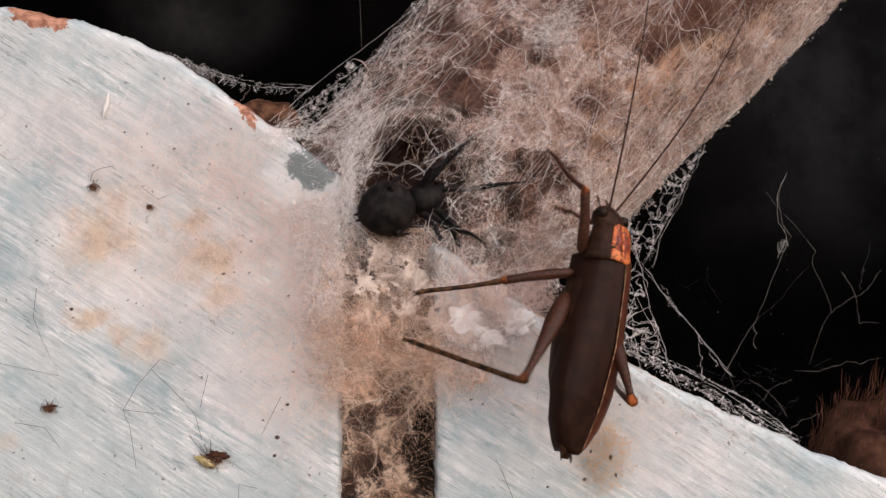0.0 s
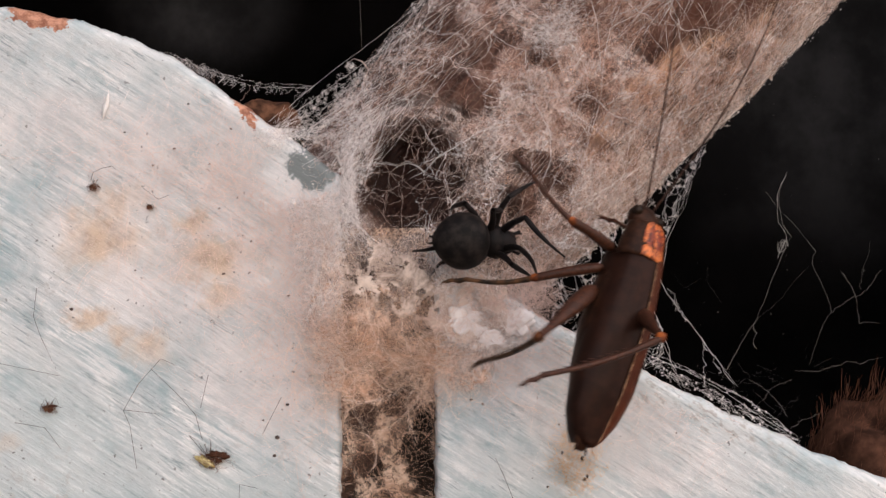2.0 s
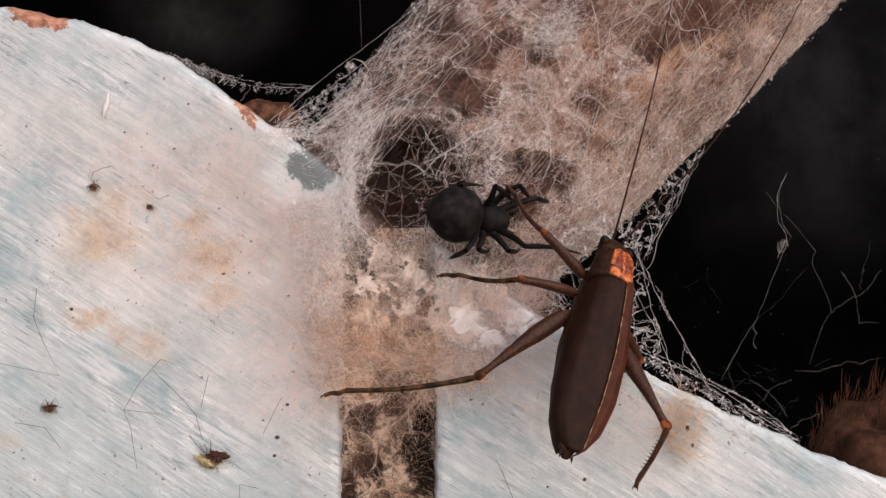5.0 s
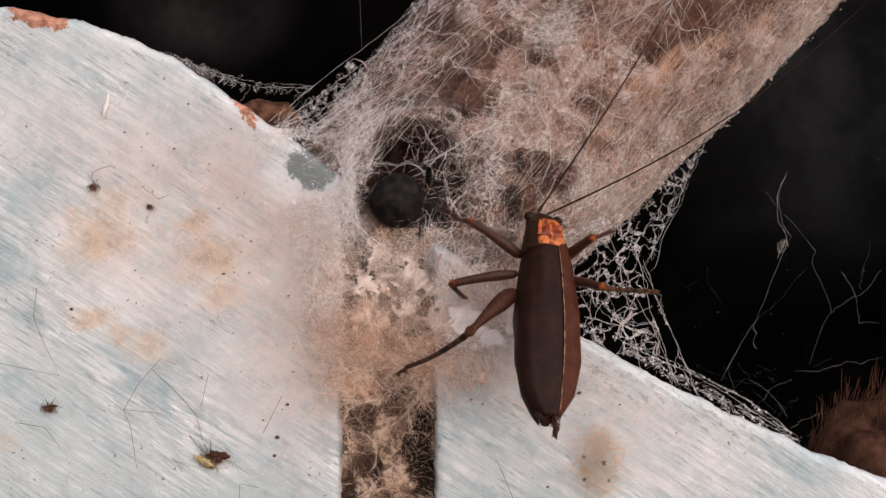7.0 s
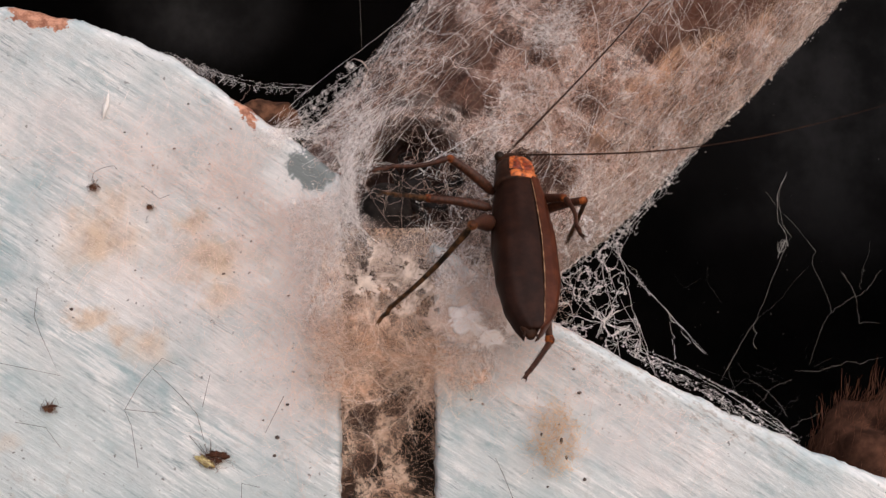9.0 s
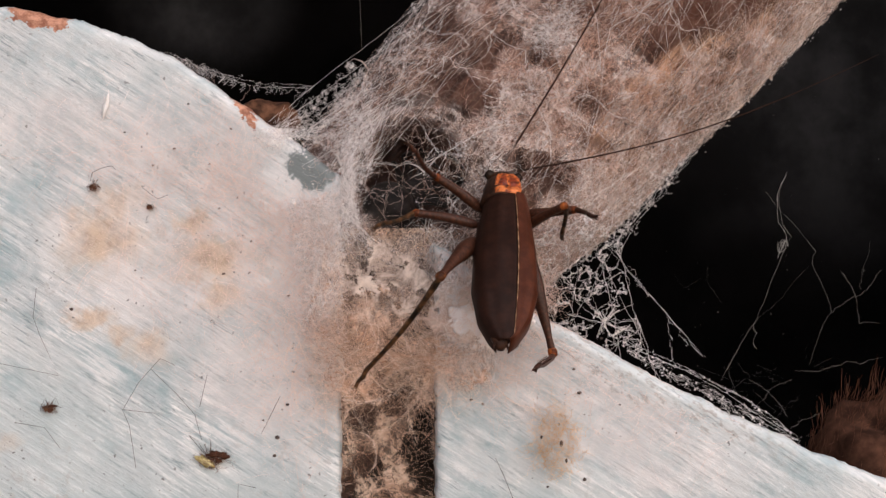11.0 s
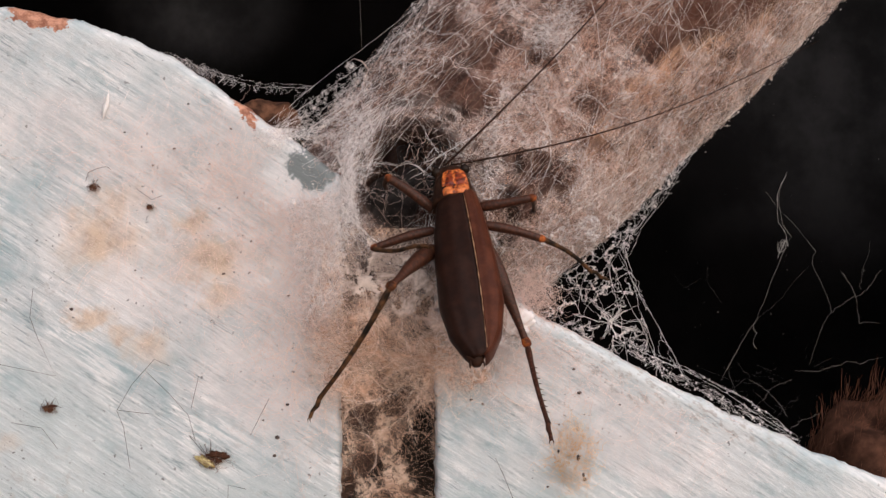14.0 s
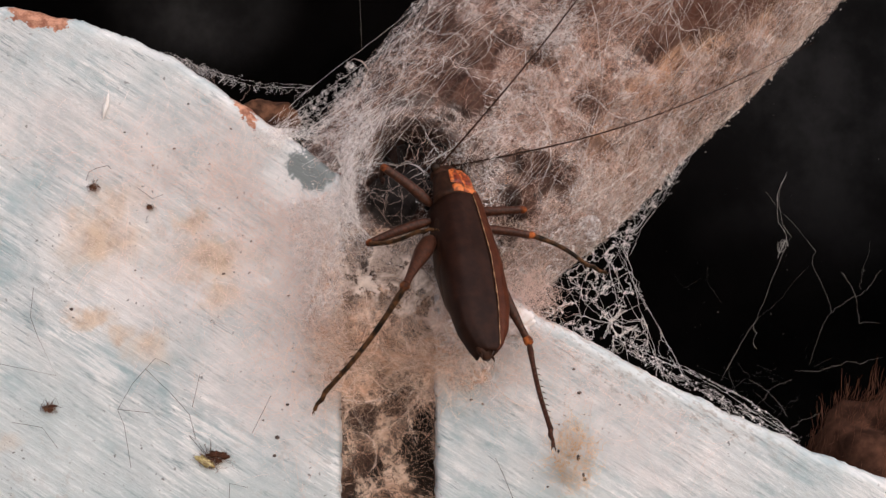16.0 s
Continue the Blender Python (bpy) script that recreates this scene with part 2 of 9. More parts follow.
SPIDER = chitin_material("black_spider", (0.005, 0.004, 0.004), (0.022, 0.017, 0.015), 0.6, 650)
SPIDER_LEG = chitin_material("black_spider_leg", (0.006, 0.005, 0.005), (0.018, 0.013, 0.012), 0.5, 900)
BLACK = hollow_material()
UNSEEN_GROUND = dark_material("unseen_ground", (0.12, 0.09, 0.07), (0.22, 0.18, 0.14), 6)
HUSK = dark_material("dry_husk", (0.12, 0.06, 0.035), (0.3, 0.17, 0.1), 900)
PALE = dark_material("pale_husk", (0.75, 0.7, 0.66), (0.85, 0.82, 0.8), 500)
YELLOW = dark_material("yellow_husk", (0.42, 0.32, 0.13), (0.72, 0.62, 0.36), 1500)
COIR = dark_material("brown_fibre", (0.03, 0.013, 0.008), (0.1, 0.045, 0.028), 300)
FLUFF = thread_material("fluffy_dust", (0.7, 0.44, 0.32), (0.92, 0.69, 0.56))
FLUFF_PALE = thread_material("pale_fluffy_dust", (0.84, 0.62, 0.5), (0.95, 0.8, 0.7))
TAN_FLUFF = thread_material("tan_fluff", (0.7, 0.42, 0.22), (0.92, 0.68, 0.46))
COIR_TAN = dark_material("tan_broken_wood", (0.035, 0.016, 0.01), (0.15, 0.07, 0.04), 520)
COIR_HAIR = dark_material("brown_fibre_hair", (0.1, 0.04, 0.025), (0.22, 0.1, 0.06), 300)
HAIR = dark_material("dark_hair", (0.05, 0.035, 0.03), (0.12, 0.09, 0.08), 300)


def veil_material(name, dark, light, angle, cover, lines, thin=(), only=(), seed=0.0, size=1.0, cell=190, base=0.0, open_share=0.5):
    """Felted web film: clouds of dust and fine crossing hairs round open cells."""
    k = Mat(name, 0.9, 0, 0.1)

    def hairs(turn, scale, levels, width, shift):
        mp = k.n.new("ShaderNodeMapping")
        k.l.new(k.coords(rot=(0, turn, 0)), mp.inputs[0])
        mp.inputs[1].default_value = (shift, seed, shift * 1.7)
        mp.inputs[3].default_value = [q * size for q in scale]
        n = k.noise(mp.outputs[0], 1.0, 3, 0.55, 0.5)
        return k.ramp(k.math("PINGPONG", k.math("MULTIPLY", n, levels), 0.5), width, 0.0)

    def cells(scale, width):
        v = k.chain(k.warped((seed * 0.1, 0, seed * 0.07)), (1, 0.2, 1))
        vo = k.n.new("ShaderNodeTexVoronoi")
        vo.feature = "DISTANCE_TO_EDGE"
        vo.inputs["Scale"].default_value = scale
        k.l.new(v, vo.inputs["Vector"])
        return k.ramp(vo.outputs["Distance"], width, 0.02)

    cloud = k.noise(k.coords(loc=(seed, 0, seed)), 170 * size, 9, 0.74, 0.4)
    patch = k.noise(k.coords(loc=(-seed, 0, 2 * seed)), 60 * size, 4, 0.6, 0.6)
    closed = k.ramp(patch, open_share - 0.05, open_share + 0.1)
    gaps = k.math("MAXIMUM", cells(cell, 0.3), k.math("MULTIPLY", closed, 0.85))
    h = k.total([hairs(angle, (520, 200, 150), 5.0, 0.07, 1.3), hairs(angle + 24, (560, 200, 300), 4.0, 0.06, 4.1), hairs(angle - 50, (450, 200, 380), 4.0, 0.06, 7.7)])
    h = k.math("MAXIMUM", h, k.math("MULTIPLY", cells(cell * 1.9, 0.07), 0.8))
    alpha = k.math("MULTIPLY", h, k.math("MULTIPLY", k.ramp(gaps, 0, 1, 0.12, 1.0), lines))
    alpha = k.math("MAXIMUM", alpha, k.math("MULTIPLY", k.ramp(cloud, 0.42, 0.66), k.math("MULTIPLY", gaps, cover)))
    if base:
        alpha = k.math("MAXIMUM", alpha, k.ramp(cloud, 0.25, 0.6, base * 0.5, base))
    for s in thin:
        alpha = k.math("MULTIPLY", alpha, k.ramp(k.spot(*s[:5]), 0.05, 0.4, 1.0, s[5]))
    if only:
        alpha = k.math("MULTIPLY", alpha, k.ramp(k.total([k.spot(*s) for s in only]), 0.04, 0.5))
    k.put(k.b.inputs["Alpha"], alpha)
    c = k.mix(k.ramp(k.noise(k.coords(loc=(seed, 1, 0)), 260, 6, 0.7), 0.36, 0.64), dark, light)
    return k.done(c)


# torn openings in the web over the trunk: centre, half sizes (mm), lean
VOIDS = [(5.7, 28.4, 3.0, 2.6, 20), (8.8, 30.4, 2.6, 2.4, 0), (4.2, 22.6, 4.2, 2.8, 10), (0.6, 32.7, 3, 3, 0), (21.3, 21.7, 3.4, 2.6, 20), (37, 33, 10, 3.6, 30), (30.5, 29.0, 6, 2.6, 35), (46.5, 37.5, 8, 3.6, 30), (14, 27.7, 3.4, 2.2, 30), (13.3, 11.9, 4.6, 2.6, 15), (16.5, 9.6, 3, 2.4, 0), (22.5, 15.3, 3, 1.8, 20), (-0.6, 25.2, 2.6, 2.2, 0), (10.8, 6.5, 4, 3.2, 0)]
BARE_BARK = [(x, z, rx * 1.35, rz * 1.35, -lean, 0.03) for x, z, rx, rz, lean in VOIDS] + [(34, 36, 28, 9, 8, 0.12), (-5, 29, 16, 12, 0, 0.3), (HOLE[0], HOLE[1], HOLE[2] * 1.35, HOLE[3] * 1.35, 0, 0.03)]
VEIL_MID = veil_material("web_felt", (0.62, 0.35, 0.26), (0.88, 0.6, 0.5), -38.7, 0.48, 0.36, BARE_BARK, seed=0.7, size=1.7, cell=330, open_share=0.5)
VEIL_OUTER = veil_material("web_felt_pale", (0.78, 0.6, 0.53), (0.93, 0.82, 0.78), -45, 0.3, 0.5, BARE_BARK, seed=1.1, size=1.5, cell=240, open_share=0.56)
FELT_TAN = veil_material("tan_combed_felt", (0.5, 0.27, 0.16), (0.88, 0.58, 0.41), -38.7, 0.75, 0.9, [], [(38, 24, 9, 16, -50), (30, 11, 9, 14, -40), (52, 34, 6, 12, -50)], seed=1.5, size=1.3, base=0.08, open_share=0.52)
RIM_VEIL = veil_material("white_rim_felt", (0.72, 0.5, 0.41), (0.94, 0.8, 0.74), -38.7, 0.75, 0.95, [], [(47, 23, 5, 36, -39), (29, 8, 13, 15, -39), (20, -2, 9, 7)], seed=4.3, size=0.9, cell=260, base=0.1)
GAP_HOLES = [(-11.1, -24.3, 2.4, 2.9), (-6.3, -21.9, 1.7, 2.6), (-3.1, -29.5, 2.4, 8), (-10.5, -31.5, 2.2, 2.2), (-13.4, -36, 1.5, 5)]
SHADE_GAP = [(x, z, rx * 1.4, rz * 1.4, 0, 0.04) for x, z, rx, rz in GAP_HOLES] + [(-11, -3, 9, 8, 0, 0.12), (-12.5, 0, 3, 5, 0, 0.15), (-9, -6, 2, 3, 0, 0.2), (-12, -9, 1.6, 2, 0, 0.2)]
# back of the gap: the recess's shade is put into this felt's dark brown
GAP_BACK = veil_material("gap_felt_shaded", (0.07, 0.038, 0.026), (0.2, 0.115, 0.08), 20, 0.7, 0.6, [(-11, -23.5, 2.5, 3, 0, 0.1)], seed=1.9, size=1.2, cell=260)
GAP_FELT = veil_material("gap_felt", (0.5, 0.32, 0.23), (0.86, 0.64, 0.5), 35, 0.85, 0.85, SHADE_GAP, seed=2.3, size=1.5, cell=330, base=0.18, open_share=0.5)
FLUFF_VEIL = veil_material("tan_fluff_veil", (0.52, 0.28, 0.17), (0.88, 0.6, 0.45), 70, 0.95, 0.8, [(-5, -22.5, 4, 3.5, 0, 0.05), (-11.5, -23, 2.5, 2.5, 0, 0.1), (-12, -1, 4.5, 7, 0, 0.12), (-9, -8, 2.5, 3, 0, 0.25), (-5, -4, 5, 5, 0, 0.3), (-4, -11, 2, 2, 0, 0.4)], [(-15.8, -12, 4.5, 13), (-14, -17, 6, 6), (-9, -14, 9, 5.0), (1, -16.5, 9, 5, -8), (-7, -8, 8, 6), (-12, -20, 5, 4)], seed=2.9, size=1.1, cell=300, base=0.22)


def film_material():
    """Greyish pink web film pierced by small oval holes."""
    k = Mat("holed_web_film", 0.9, 0, 0.1)
    v = k.chain(k.warped((0.03, 0, 0.02)), (1, 0.1, 0.8))
    vo = k.n.new("ShaderNodeTexVoronoi")
    vo.inputs["Scale"].default_value = 620
    k.l.new(v, vo.inputs["Vector"])
    patch = k.noise(k.coords(), 230, 4, 0.65)
    hole = k.ramp(k.math("SUBTRACT", vo.outputs["Distance"], k.ramp(patch, 0.36, 0.58, 0.08, 0.58)), 0.07, 0.0)
    cloud = k.noise(k.coords(loc=(0.2, 0, 0.1)), 210, 8, 0.72, 0.4)
    cover = k.ramp(k.total([k.spot(-9, -5, 11, 12), k.spot(2, -8, 13, 10), k.spot(-14, 0, 5, 10)]), 0.05, 0.55)
    dense = k.ramp(k.spot(3.5, -9, 11, 9), 0.1, 0.6, 0.0, 0.8)
    alpha = k.math("MULTIPLY", k.math("MULTIPLY", cover, k.math("MAXIMUM", k.ramp(cloud, 0.36, 0.64, 0.1, 0.85), dense)), k.ramp(hole, 0, 1, 1.0, 0.05))
    k.put(k.b.inputs["Alpha"], alpha)
    warm = k.ramp(k.total([k.spot(-8, -15, 12, 8), k.spot(-14, -12, 6, 9)]), 0.05, 0.6)
    c = k.mix(k.ramp(cloud, 0.35, 0.65), (0.55, 0.39, 0.32), (0.86, 0.7, 0.61))
    c = k.mix(k.math("MULTIPLY", warm, 0.85), c, k.mix(k.ramp(cloud, 0.4, 0.65), (0.46, 0.24, 0.15), (0.8, 0.52, 0.37)))
    k.bump(cloud, 0.6, 0.0006)
    return k.done(c)


HOLED_FILM = film_material()
END_VEIL = veil_material("white_end_veil", (0.76, 0.67, 0.64), (0.93, 0.87, 0.85), 10, 0.75, 0.8, [(-19.2, 11.8, 9.0, 6.0, 30, 0.0), (-20.3, 11.2, 8.0, 6.0, -30, 0.0)], [(-17, 4, 6, 12), (-20, 14.5, 8, 4, -30), (12, -11, 8, 5), (20, -15, 14, 4, 28), (-17, -6, 4, 8)], seed=3.7, size=0.9, cell=300)

# ---- mesh helpers ----
RNG = np.random.default_rng(7)


def mesh_object(name, verts, faces, mat, smooth=True):
    me = bpy.data.meshes.new(name)
    me.from_pydata([tuple(v) for v in verts], [], faces)
    me.materials.append(mat)
    if smooth:
        me.polygons.foreach_set("use_smooth", [True] * len(me.polygons))
    me.update()
    return new(name, me)


def attach(ob, parent, label=""):
    ob.parent = parent
    if label:
        tagged(ob, label)
    return ob


def part(name, bm, material, parent, label=""):
    me = bpy.data.meshes.new(name)
    bm.to_mesh(me)
    bm.free()
    me.materials.append(material)
    for p in me.polygons:
        p.use_smooth = True
    ob = new(name, me)
    ob.parent = parent
    return tagged(ob, label)


def tubes(name, paths, radii, mat, sides=3):
    """One mesh of many tapered threads. paths: arrays of points (m); radii: one for each path, or an array along it."""
    vs, fs, base = [], [], 0
    ang = np.arange(sides) * 2 * np.pi / sides
    for p, r in zip(paths, radii):
        p = np.asarray(p, float)
        n = len(p)
        t = np.gradient(p, axis=0)
        t /= np.linalg.norm(t, axis=1)[:, None] + 1e-12
        ref = np.array([0.31, -0.9, 0.28])
        a = np.cross(t, ref)
        a /= np.linalg.norm(a, axis=1)[:, None] + 1e-9
        b = np.cross(t, a)
        rr = np.broadcast_to(np.asarray(r, float), (n,))
        ring = p[:, None, :] + rr[:, None, None] * (np.cos(ang)[None, :, None] * a[:, None, :] + np.sin(ang)[None, :, None] * b[:, None, :])
        vs.append(ring.reshape(-1, 3))
        i = np.arange(n - 1)[:, None] * sides + base
        j = np.arange(sides)[None, :]
        j2 = (j + 1) % sides
        fs.append(np.stack([i + j, i + j2, i + sides + j2, i + sides + j], -1).reshape(-1, 4))
        base += n * sides
    v, f = np.concatenate(vs), np.concatenate(fs)
    me = bpy.data.meshes.new(name)
    me.vertices.add(len(v))
    me.vertices.foreach_set("co", v.astype(np.float32).ravel())
    me.loops.add(f.size)
    me.loops.foreach_set("vertex_index", f.astype(np.int32).ravel())
    me.polygons.add(len(f))
    me.polygons.foreach_set("loop_start", np.arange(0, f.size, 4, dtype=np.int32))
    me.polygons.foreach_set("use_smooth", np.ones(len(f), bool))
    me.update(calc_edges=True)
    me.materials.append(mat)
    return new(name, me)


def grid_object(name, nu, nv, fn, mat, closed=False):
    """A sheet of nu x nv points of fn(u, v), u and v from 0 to 1."""
    verts = [fn(i / (nu - 1), j / (nv - 1)) for j in range(nv) for i in range(nu)]
    faces = [(j * nu + i, j * nu + i + 1, (j + 1) * nu + i + 1, (j + 1) * nu + i) for j in range(nv - 1) for i in range(nu - 1)]
    return mesh_object(name, verts, faces, mat)


def lathe(stations, sides=14):
    """A closed body along local y. stations: (y, centre z, half width, half height up, half height down), in mm."""
    bm = bmesh.new()
    rings = []
    for y, cz, w, hu, hd in stations:
        ring = []
        for i in range(sides):
            a = 2 * math.pi * i / sides
            s = math.sin(a)
            ring.append(bm.verts.new(Vector((w * math.cos(a), y, cz + (hu if s > 0 else hd) * s)) * MM))
        rings.append(ring)
    for r0, r1 in zip(rings, rings[1:]):
        for i in range(sides):
            j = (i + 1) % sides
            bm.faces.new((r0[i], r0[j], r1[j], r1[i]))
    bm.faces.new(rings[0][::-1])
    bm.faces.new(rings[-1])
    bmesh.ops.recalc_face_normals(bm, faces=bm.faces)
    return bm


# ---- setting ----
TOP = [(-90, 36.5), (-62.7, 34.5), (-51.5, 32.7), (-39.5, 28.1), (-30.7, 22.1), (-14.7, 10.5), (-1.1, 0.9), (15.7, -10.7), (25.3, -15.5), (41.3, -23.8), (62.7, -32.7), (95, -45)]
TOP_X, TOP_Z = np.array([p[0] for p in TOP]), np.array([p[1] for p in TOP])


def top_edge(x):
    z = float(np.mean([np.interp(x + d, TOP_X, TOP_Z) for d in (-4, -2, 0, 2, 4)]))
    return z + 0.5 * noise.noise((x * 0.3, 0.4, 0)) + 0.25 * noise.noise((x * 1.3, 5.1, 0)) + 0.14 * noise.noise((x * 3.7, 8.3, 0))


def board(name, x0, x1, ragged, label):
    """A painted plank 3 mm thick whose upper edge runs aslant; one end is cut off, ragged, at the gap."""
    nu, low = int((x1 - x0) / 0.5), -62

    def outline(u):
        reach = [-435, x0, x1] if ragged > 0 else [x0, x1, 435]
        return float(np.interp(u, [0, 0.02, 1] if ragged > 0 else [0, 0.98, 1], reach))

    def front(u, v):
        x = outline(u)
        t = top_edge(x)
        d = (t - low) * v ** 1.3
        z = t - d
        r = 1.6 + 0.5 * noise.noise((x * 0.8, 2.2, 0))
        y = r - math.sqrt(max(r * r - (r - d) ** 2, 0)) if d < r else 0
        y += 0.35 * noise.noise((x * 0.06, z * 0.06, 1.0)) + 0.1 * noise.noise((x * 0.5, z * 0.5, 2.0))
        end = min(abs(x - x0) if ragged < 0 else 1e9, abs(x - x1) if ragged > 0 else 1e9)
        if end < 1.2:
            y += 0.9 * (1 - end / 1.2) ** 2
        if end < 2.5:
            x += ragged * (1 - end / 2.5) * (0.6 * noise.noise((z * 0.2, 9.0, 0)) + 0.3 * noise.noise((z * 0.8, 3.0, 0)) + 0.3 * noise.noise((z * 2.3, 6.0, 0)))
        return (x * MM, y * MM, z * MM)

    ob = grid_object(name, nu, 90, front, PAINT)
    solid = ob.modifiers.new("thickness", "SOLIDIFY")
    solid.thickness, solid.offset = 3.0 * MM, 1.0
    return tagged(ob, label, "board")


board_left = board("board", -88, -14.4, 1, "white-washed pale blue painted board, dusty and stained")
board_right = board("board", -1.2, 92, -1, "white-washed pale blue painted board with a chipped edge")

AX, AZ = 0.625, 0.78          # the trunk's direction in the x-z plane
NX, NZ = 0.78, -0.625
TR, TY, TC = 25.6, 29.5, -2.0  # radius, depth of its axis, sideways offset (mm)


def narrowing(a):
    """How much the trunk's far flank draws in towards its lower end, by the place along it (mm)."""
    return np.interp(a, [-40, 0, 8, 16, 22, 28, 36, 42, 47, 56, 73], [0.6, 0.66, 0.73, 0.8, 0.84, 0.86, 0.885, 0.925, 0.955, 0.985, 1.04])


def trunk():
    def fn(u, v):
        a = float(np.interp(v, [0, 0.06, 0.94, 1], [-680, -95, 95, 540]))
        phi = 2 * math.pi * u
        r = TR + 0.9 * noise.noise((a * 0.05, math.cos(phi) * 1.5, math.sin(phi) * 1.5)) + 0.35 * noise.noise((a * 0.1, math.cos(phi) * 9, math.sin(phi) * 9))
        d = TC + r * math.sin(phi) * (float(narrowing(a)) if math.sin(phi) > 0 else 1.0)
        y = TY - r * math.cos(phi)
        x, z = a * AX + d * NX, a * AZ + d * NZ
        if y < TY:
            q = ((x - HOLE[0]) / HOLE[2]) ** 2 + ((z - HOLE[1]) / HOLE[3]) ** 2
            if q < 1.6:
                y += 24 * max(0, 1 - q / 1.6) ** 0.5
        return (x * MM, y * MM, z * MM)

    return tagged(grid_object("tree_trunk", 160, 250, fn, TRUNK), "weathered brown tree trunk wrapped in cobweb behind the boards", "trunk")


trunk()


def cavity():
    """The hollow behind, an added shade-black box closed all round but towards the light."""
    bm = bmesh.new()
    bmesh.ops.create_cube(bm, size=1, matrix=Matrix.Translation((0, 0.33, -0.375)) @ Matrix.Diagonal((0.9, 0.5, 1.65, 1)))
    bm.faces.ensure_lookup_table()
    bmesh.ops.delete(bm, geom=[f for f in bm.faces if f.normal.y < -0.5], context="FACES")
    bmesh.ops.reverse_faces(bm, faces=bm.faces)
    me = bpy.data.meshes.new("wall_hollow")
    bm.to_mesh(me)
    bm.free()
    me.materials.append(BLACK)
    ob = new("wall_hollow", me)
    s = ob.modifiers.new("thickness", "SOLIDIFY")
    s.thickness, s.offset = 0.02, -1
    return tagged(ob, "hollow box behind the boards, deep shade put into its near-black colour", "wall", kind="structure")


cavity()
# ground out of view, added to throw some light back up
ground = grid_object("ground", 9, 9, lambda u, v: ((u - 0.5) * 400, (v - 0.5) * 400, -1.2), UNSEEN_GROUND)
tagged(ground, "plain unseen ground added below to bounce light", "ground", kind="structure")

# ---- cobweb ----


def tube_mesh(name, P, R, mat, sides=3):
    """Many threads of equal point count as one mesh. P: threads x points x 3 (mm); R: a radius for each thread (mm)."""
    P = np.asarray(P, float) * MM
    n, m, _ = P.shape
    T = np.gradient(P, axis=1)
    T /= np.linalg.norm(T, axis=2, keepdims=True) + 1e-12
    A = np.cross(T, np.array([0.31, -0.9, 0.28]))
    A /= np.linalg.norm(A, axis=2, keepdims=True) + 1e-9
    B = np.cross(T, A)
    taper = np.ones(m)
    taper[0] = taper[-1] = 0.4
    rr = np.asarray(R, float)[:, None] * taper[None, :] * (0.7 + 1.1 * RNG.random((n, m)) ** 4) * MM
    ang = np.arange(sides) * 2 * np.pi / sides
    V = P[:, :, None, :] + rr[:, :, None, None] * (np.cos(ang)[None, None, :, None] * A[:, :, None, :] + np.sin(ang)[None, None, :, None] * B[:, :, None, :])
    idx = np.arange(n * m * sides).reshape(n, m, sides)
    a, b = idx[:, :-1, :], idx[:, 1:, :]
    f = np.stack([a, np.roll(a, -1, 2), np.roll(b, -1, 2), b], -1).reshape(-1, 4)
    me = bpy.data.meshes.new(name)
    me.vertices.add(n * m * sides)
    me.vertices.foreach_set("co", V.astype(np.float32).ravel())
    me.loops.add(f.size)
    me.loops.foreach_set("vertex_index", f.astype(np.int32).ravel())
    me.polygons.add(len(f))
    me.polygons.foreach_set("loop_start", np.arange(0, f.size, 4, dtype=np.int32))
    me.polygons.foreach_set("use_smooth", np.ones(len(f), bool))
    me.update(calc_edges=True)
    me.materials.append(mat)
    return new(name, me)


LATTICE = RNG.random((64, 64))


def clump(x, z, size, shift=0.0):
    """Smooth random field from nought to one over the plan (mm), vectorised."""
    u, v = np.asarray(x) / size + 31.7 + shift, np.asarray(z) / size + 17.3 - shift
    i, j = np.floor(u).astype(int), np.floor(v).astype(int)
    fu, fv = u - i, v - j
    fu, fv = fu * fu * (3 - 2 * fu), fv * fv * (3 - 2 * fv)
    g = lambda a, b: LATTICE[a % 64, b % 64]
    return (g(i, j) * (1 - fu) + g(i + 1, j) * fu) * (1 - fv) + (g(i, j + 1) * (1 - fu) + g(i + 1, j + 1) * fu) * fv


EDGE_X = np.arange(-90, 95, 0.5)
EDGE_Z = np.array([top_edge(x) for x in EDGE_X])


def edge_z(x):
    return np.interp(x, EDGE_X, EDGE_Z)


def across(x, z):
    return x * NX + z * NZ - TC


def flank(x, z):
    """Half width (mm) of the trunk on its narrowing side at that place."""
    return TR * narrowing(x * AX + z * AZ)


def skin_depth(x, z, up):
    """Depth (mm) at a height over the trunk's rounded near side, or over the boards in front of it."""
    d = across(x, z)
    d = np.clip(np.where(d > 0, d * TR / flank(x, z), d), -TR, TR)
    t = TY - np.sqrt(np.maximum((TR + up) ** 2 - d * d, 0.5))
    on = (z < edge_z(x) + 0.6) & ((x < -14) | (x > -1.4))
    b = np.where(on, -0.15 - up, t)
    return np.minimum(t, b)


def gap_depth(x, z, up):
    """Depth of dusty threads that fill the gap between the boards, level with their faces."""
    return 2.2 - 0.9 * up + 0 * x


def fields(spots):
    def density(x, z):
        d = np.zeros_like(np.asarray(x, float))
        for cx, cz, rx, rz, ang, w in spots:
            c, s = math.cos(radians(ang)), math.sin(radians(ang))
            dx, dz = x - cx, z - cz
            d = d + w * np.exp(-((dx * c + dz * s) / rx) ** 2 - ((-dx * s + dz * c) / rz) ** 2)
        return d
    return density


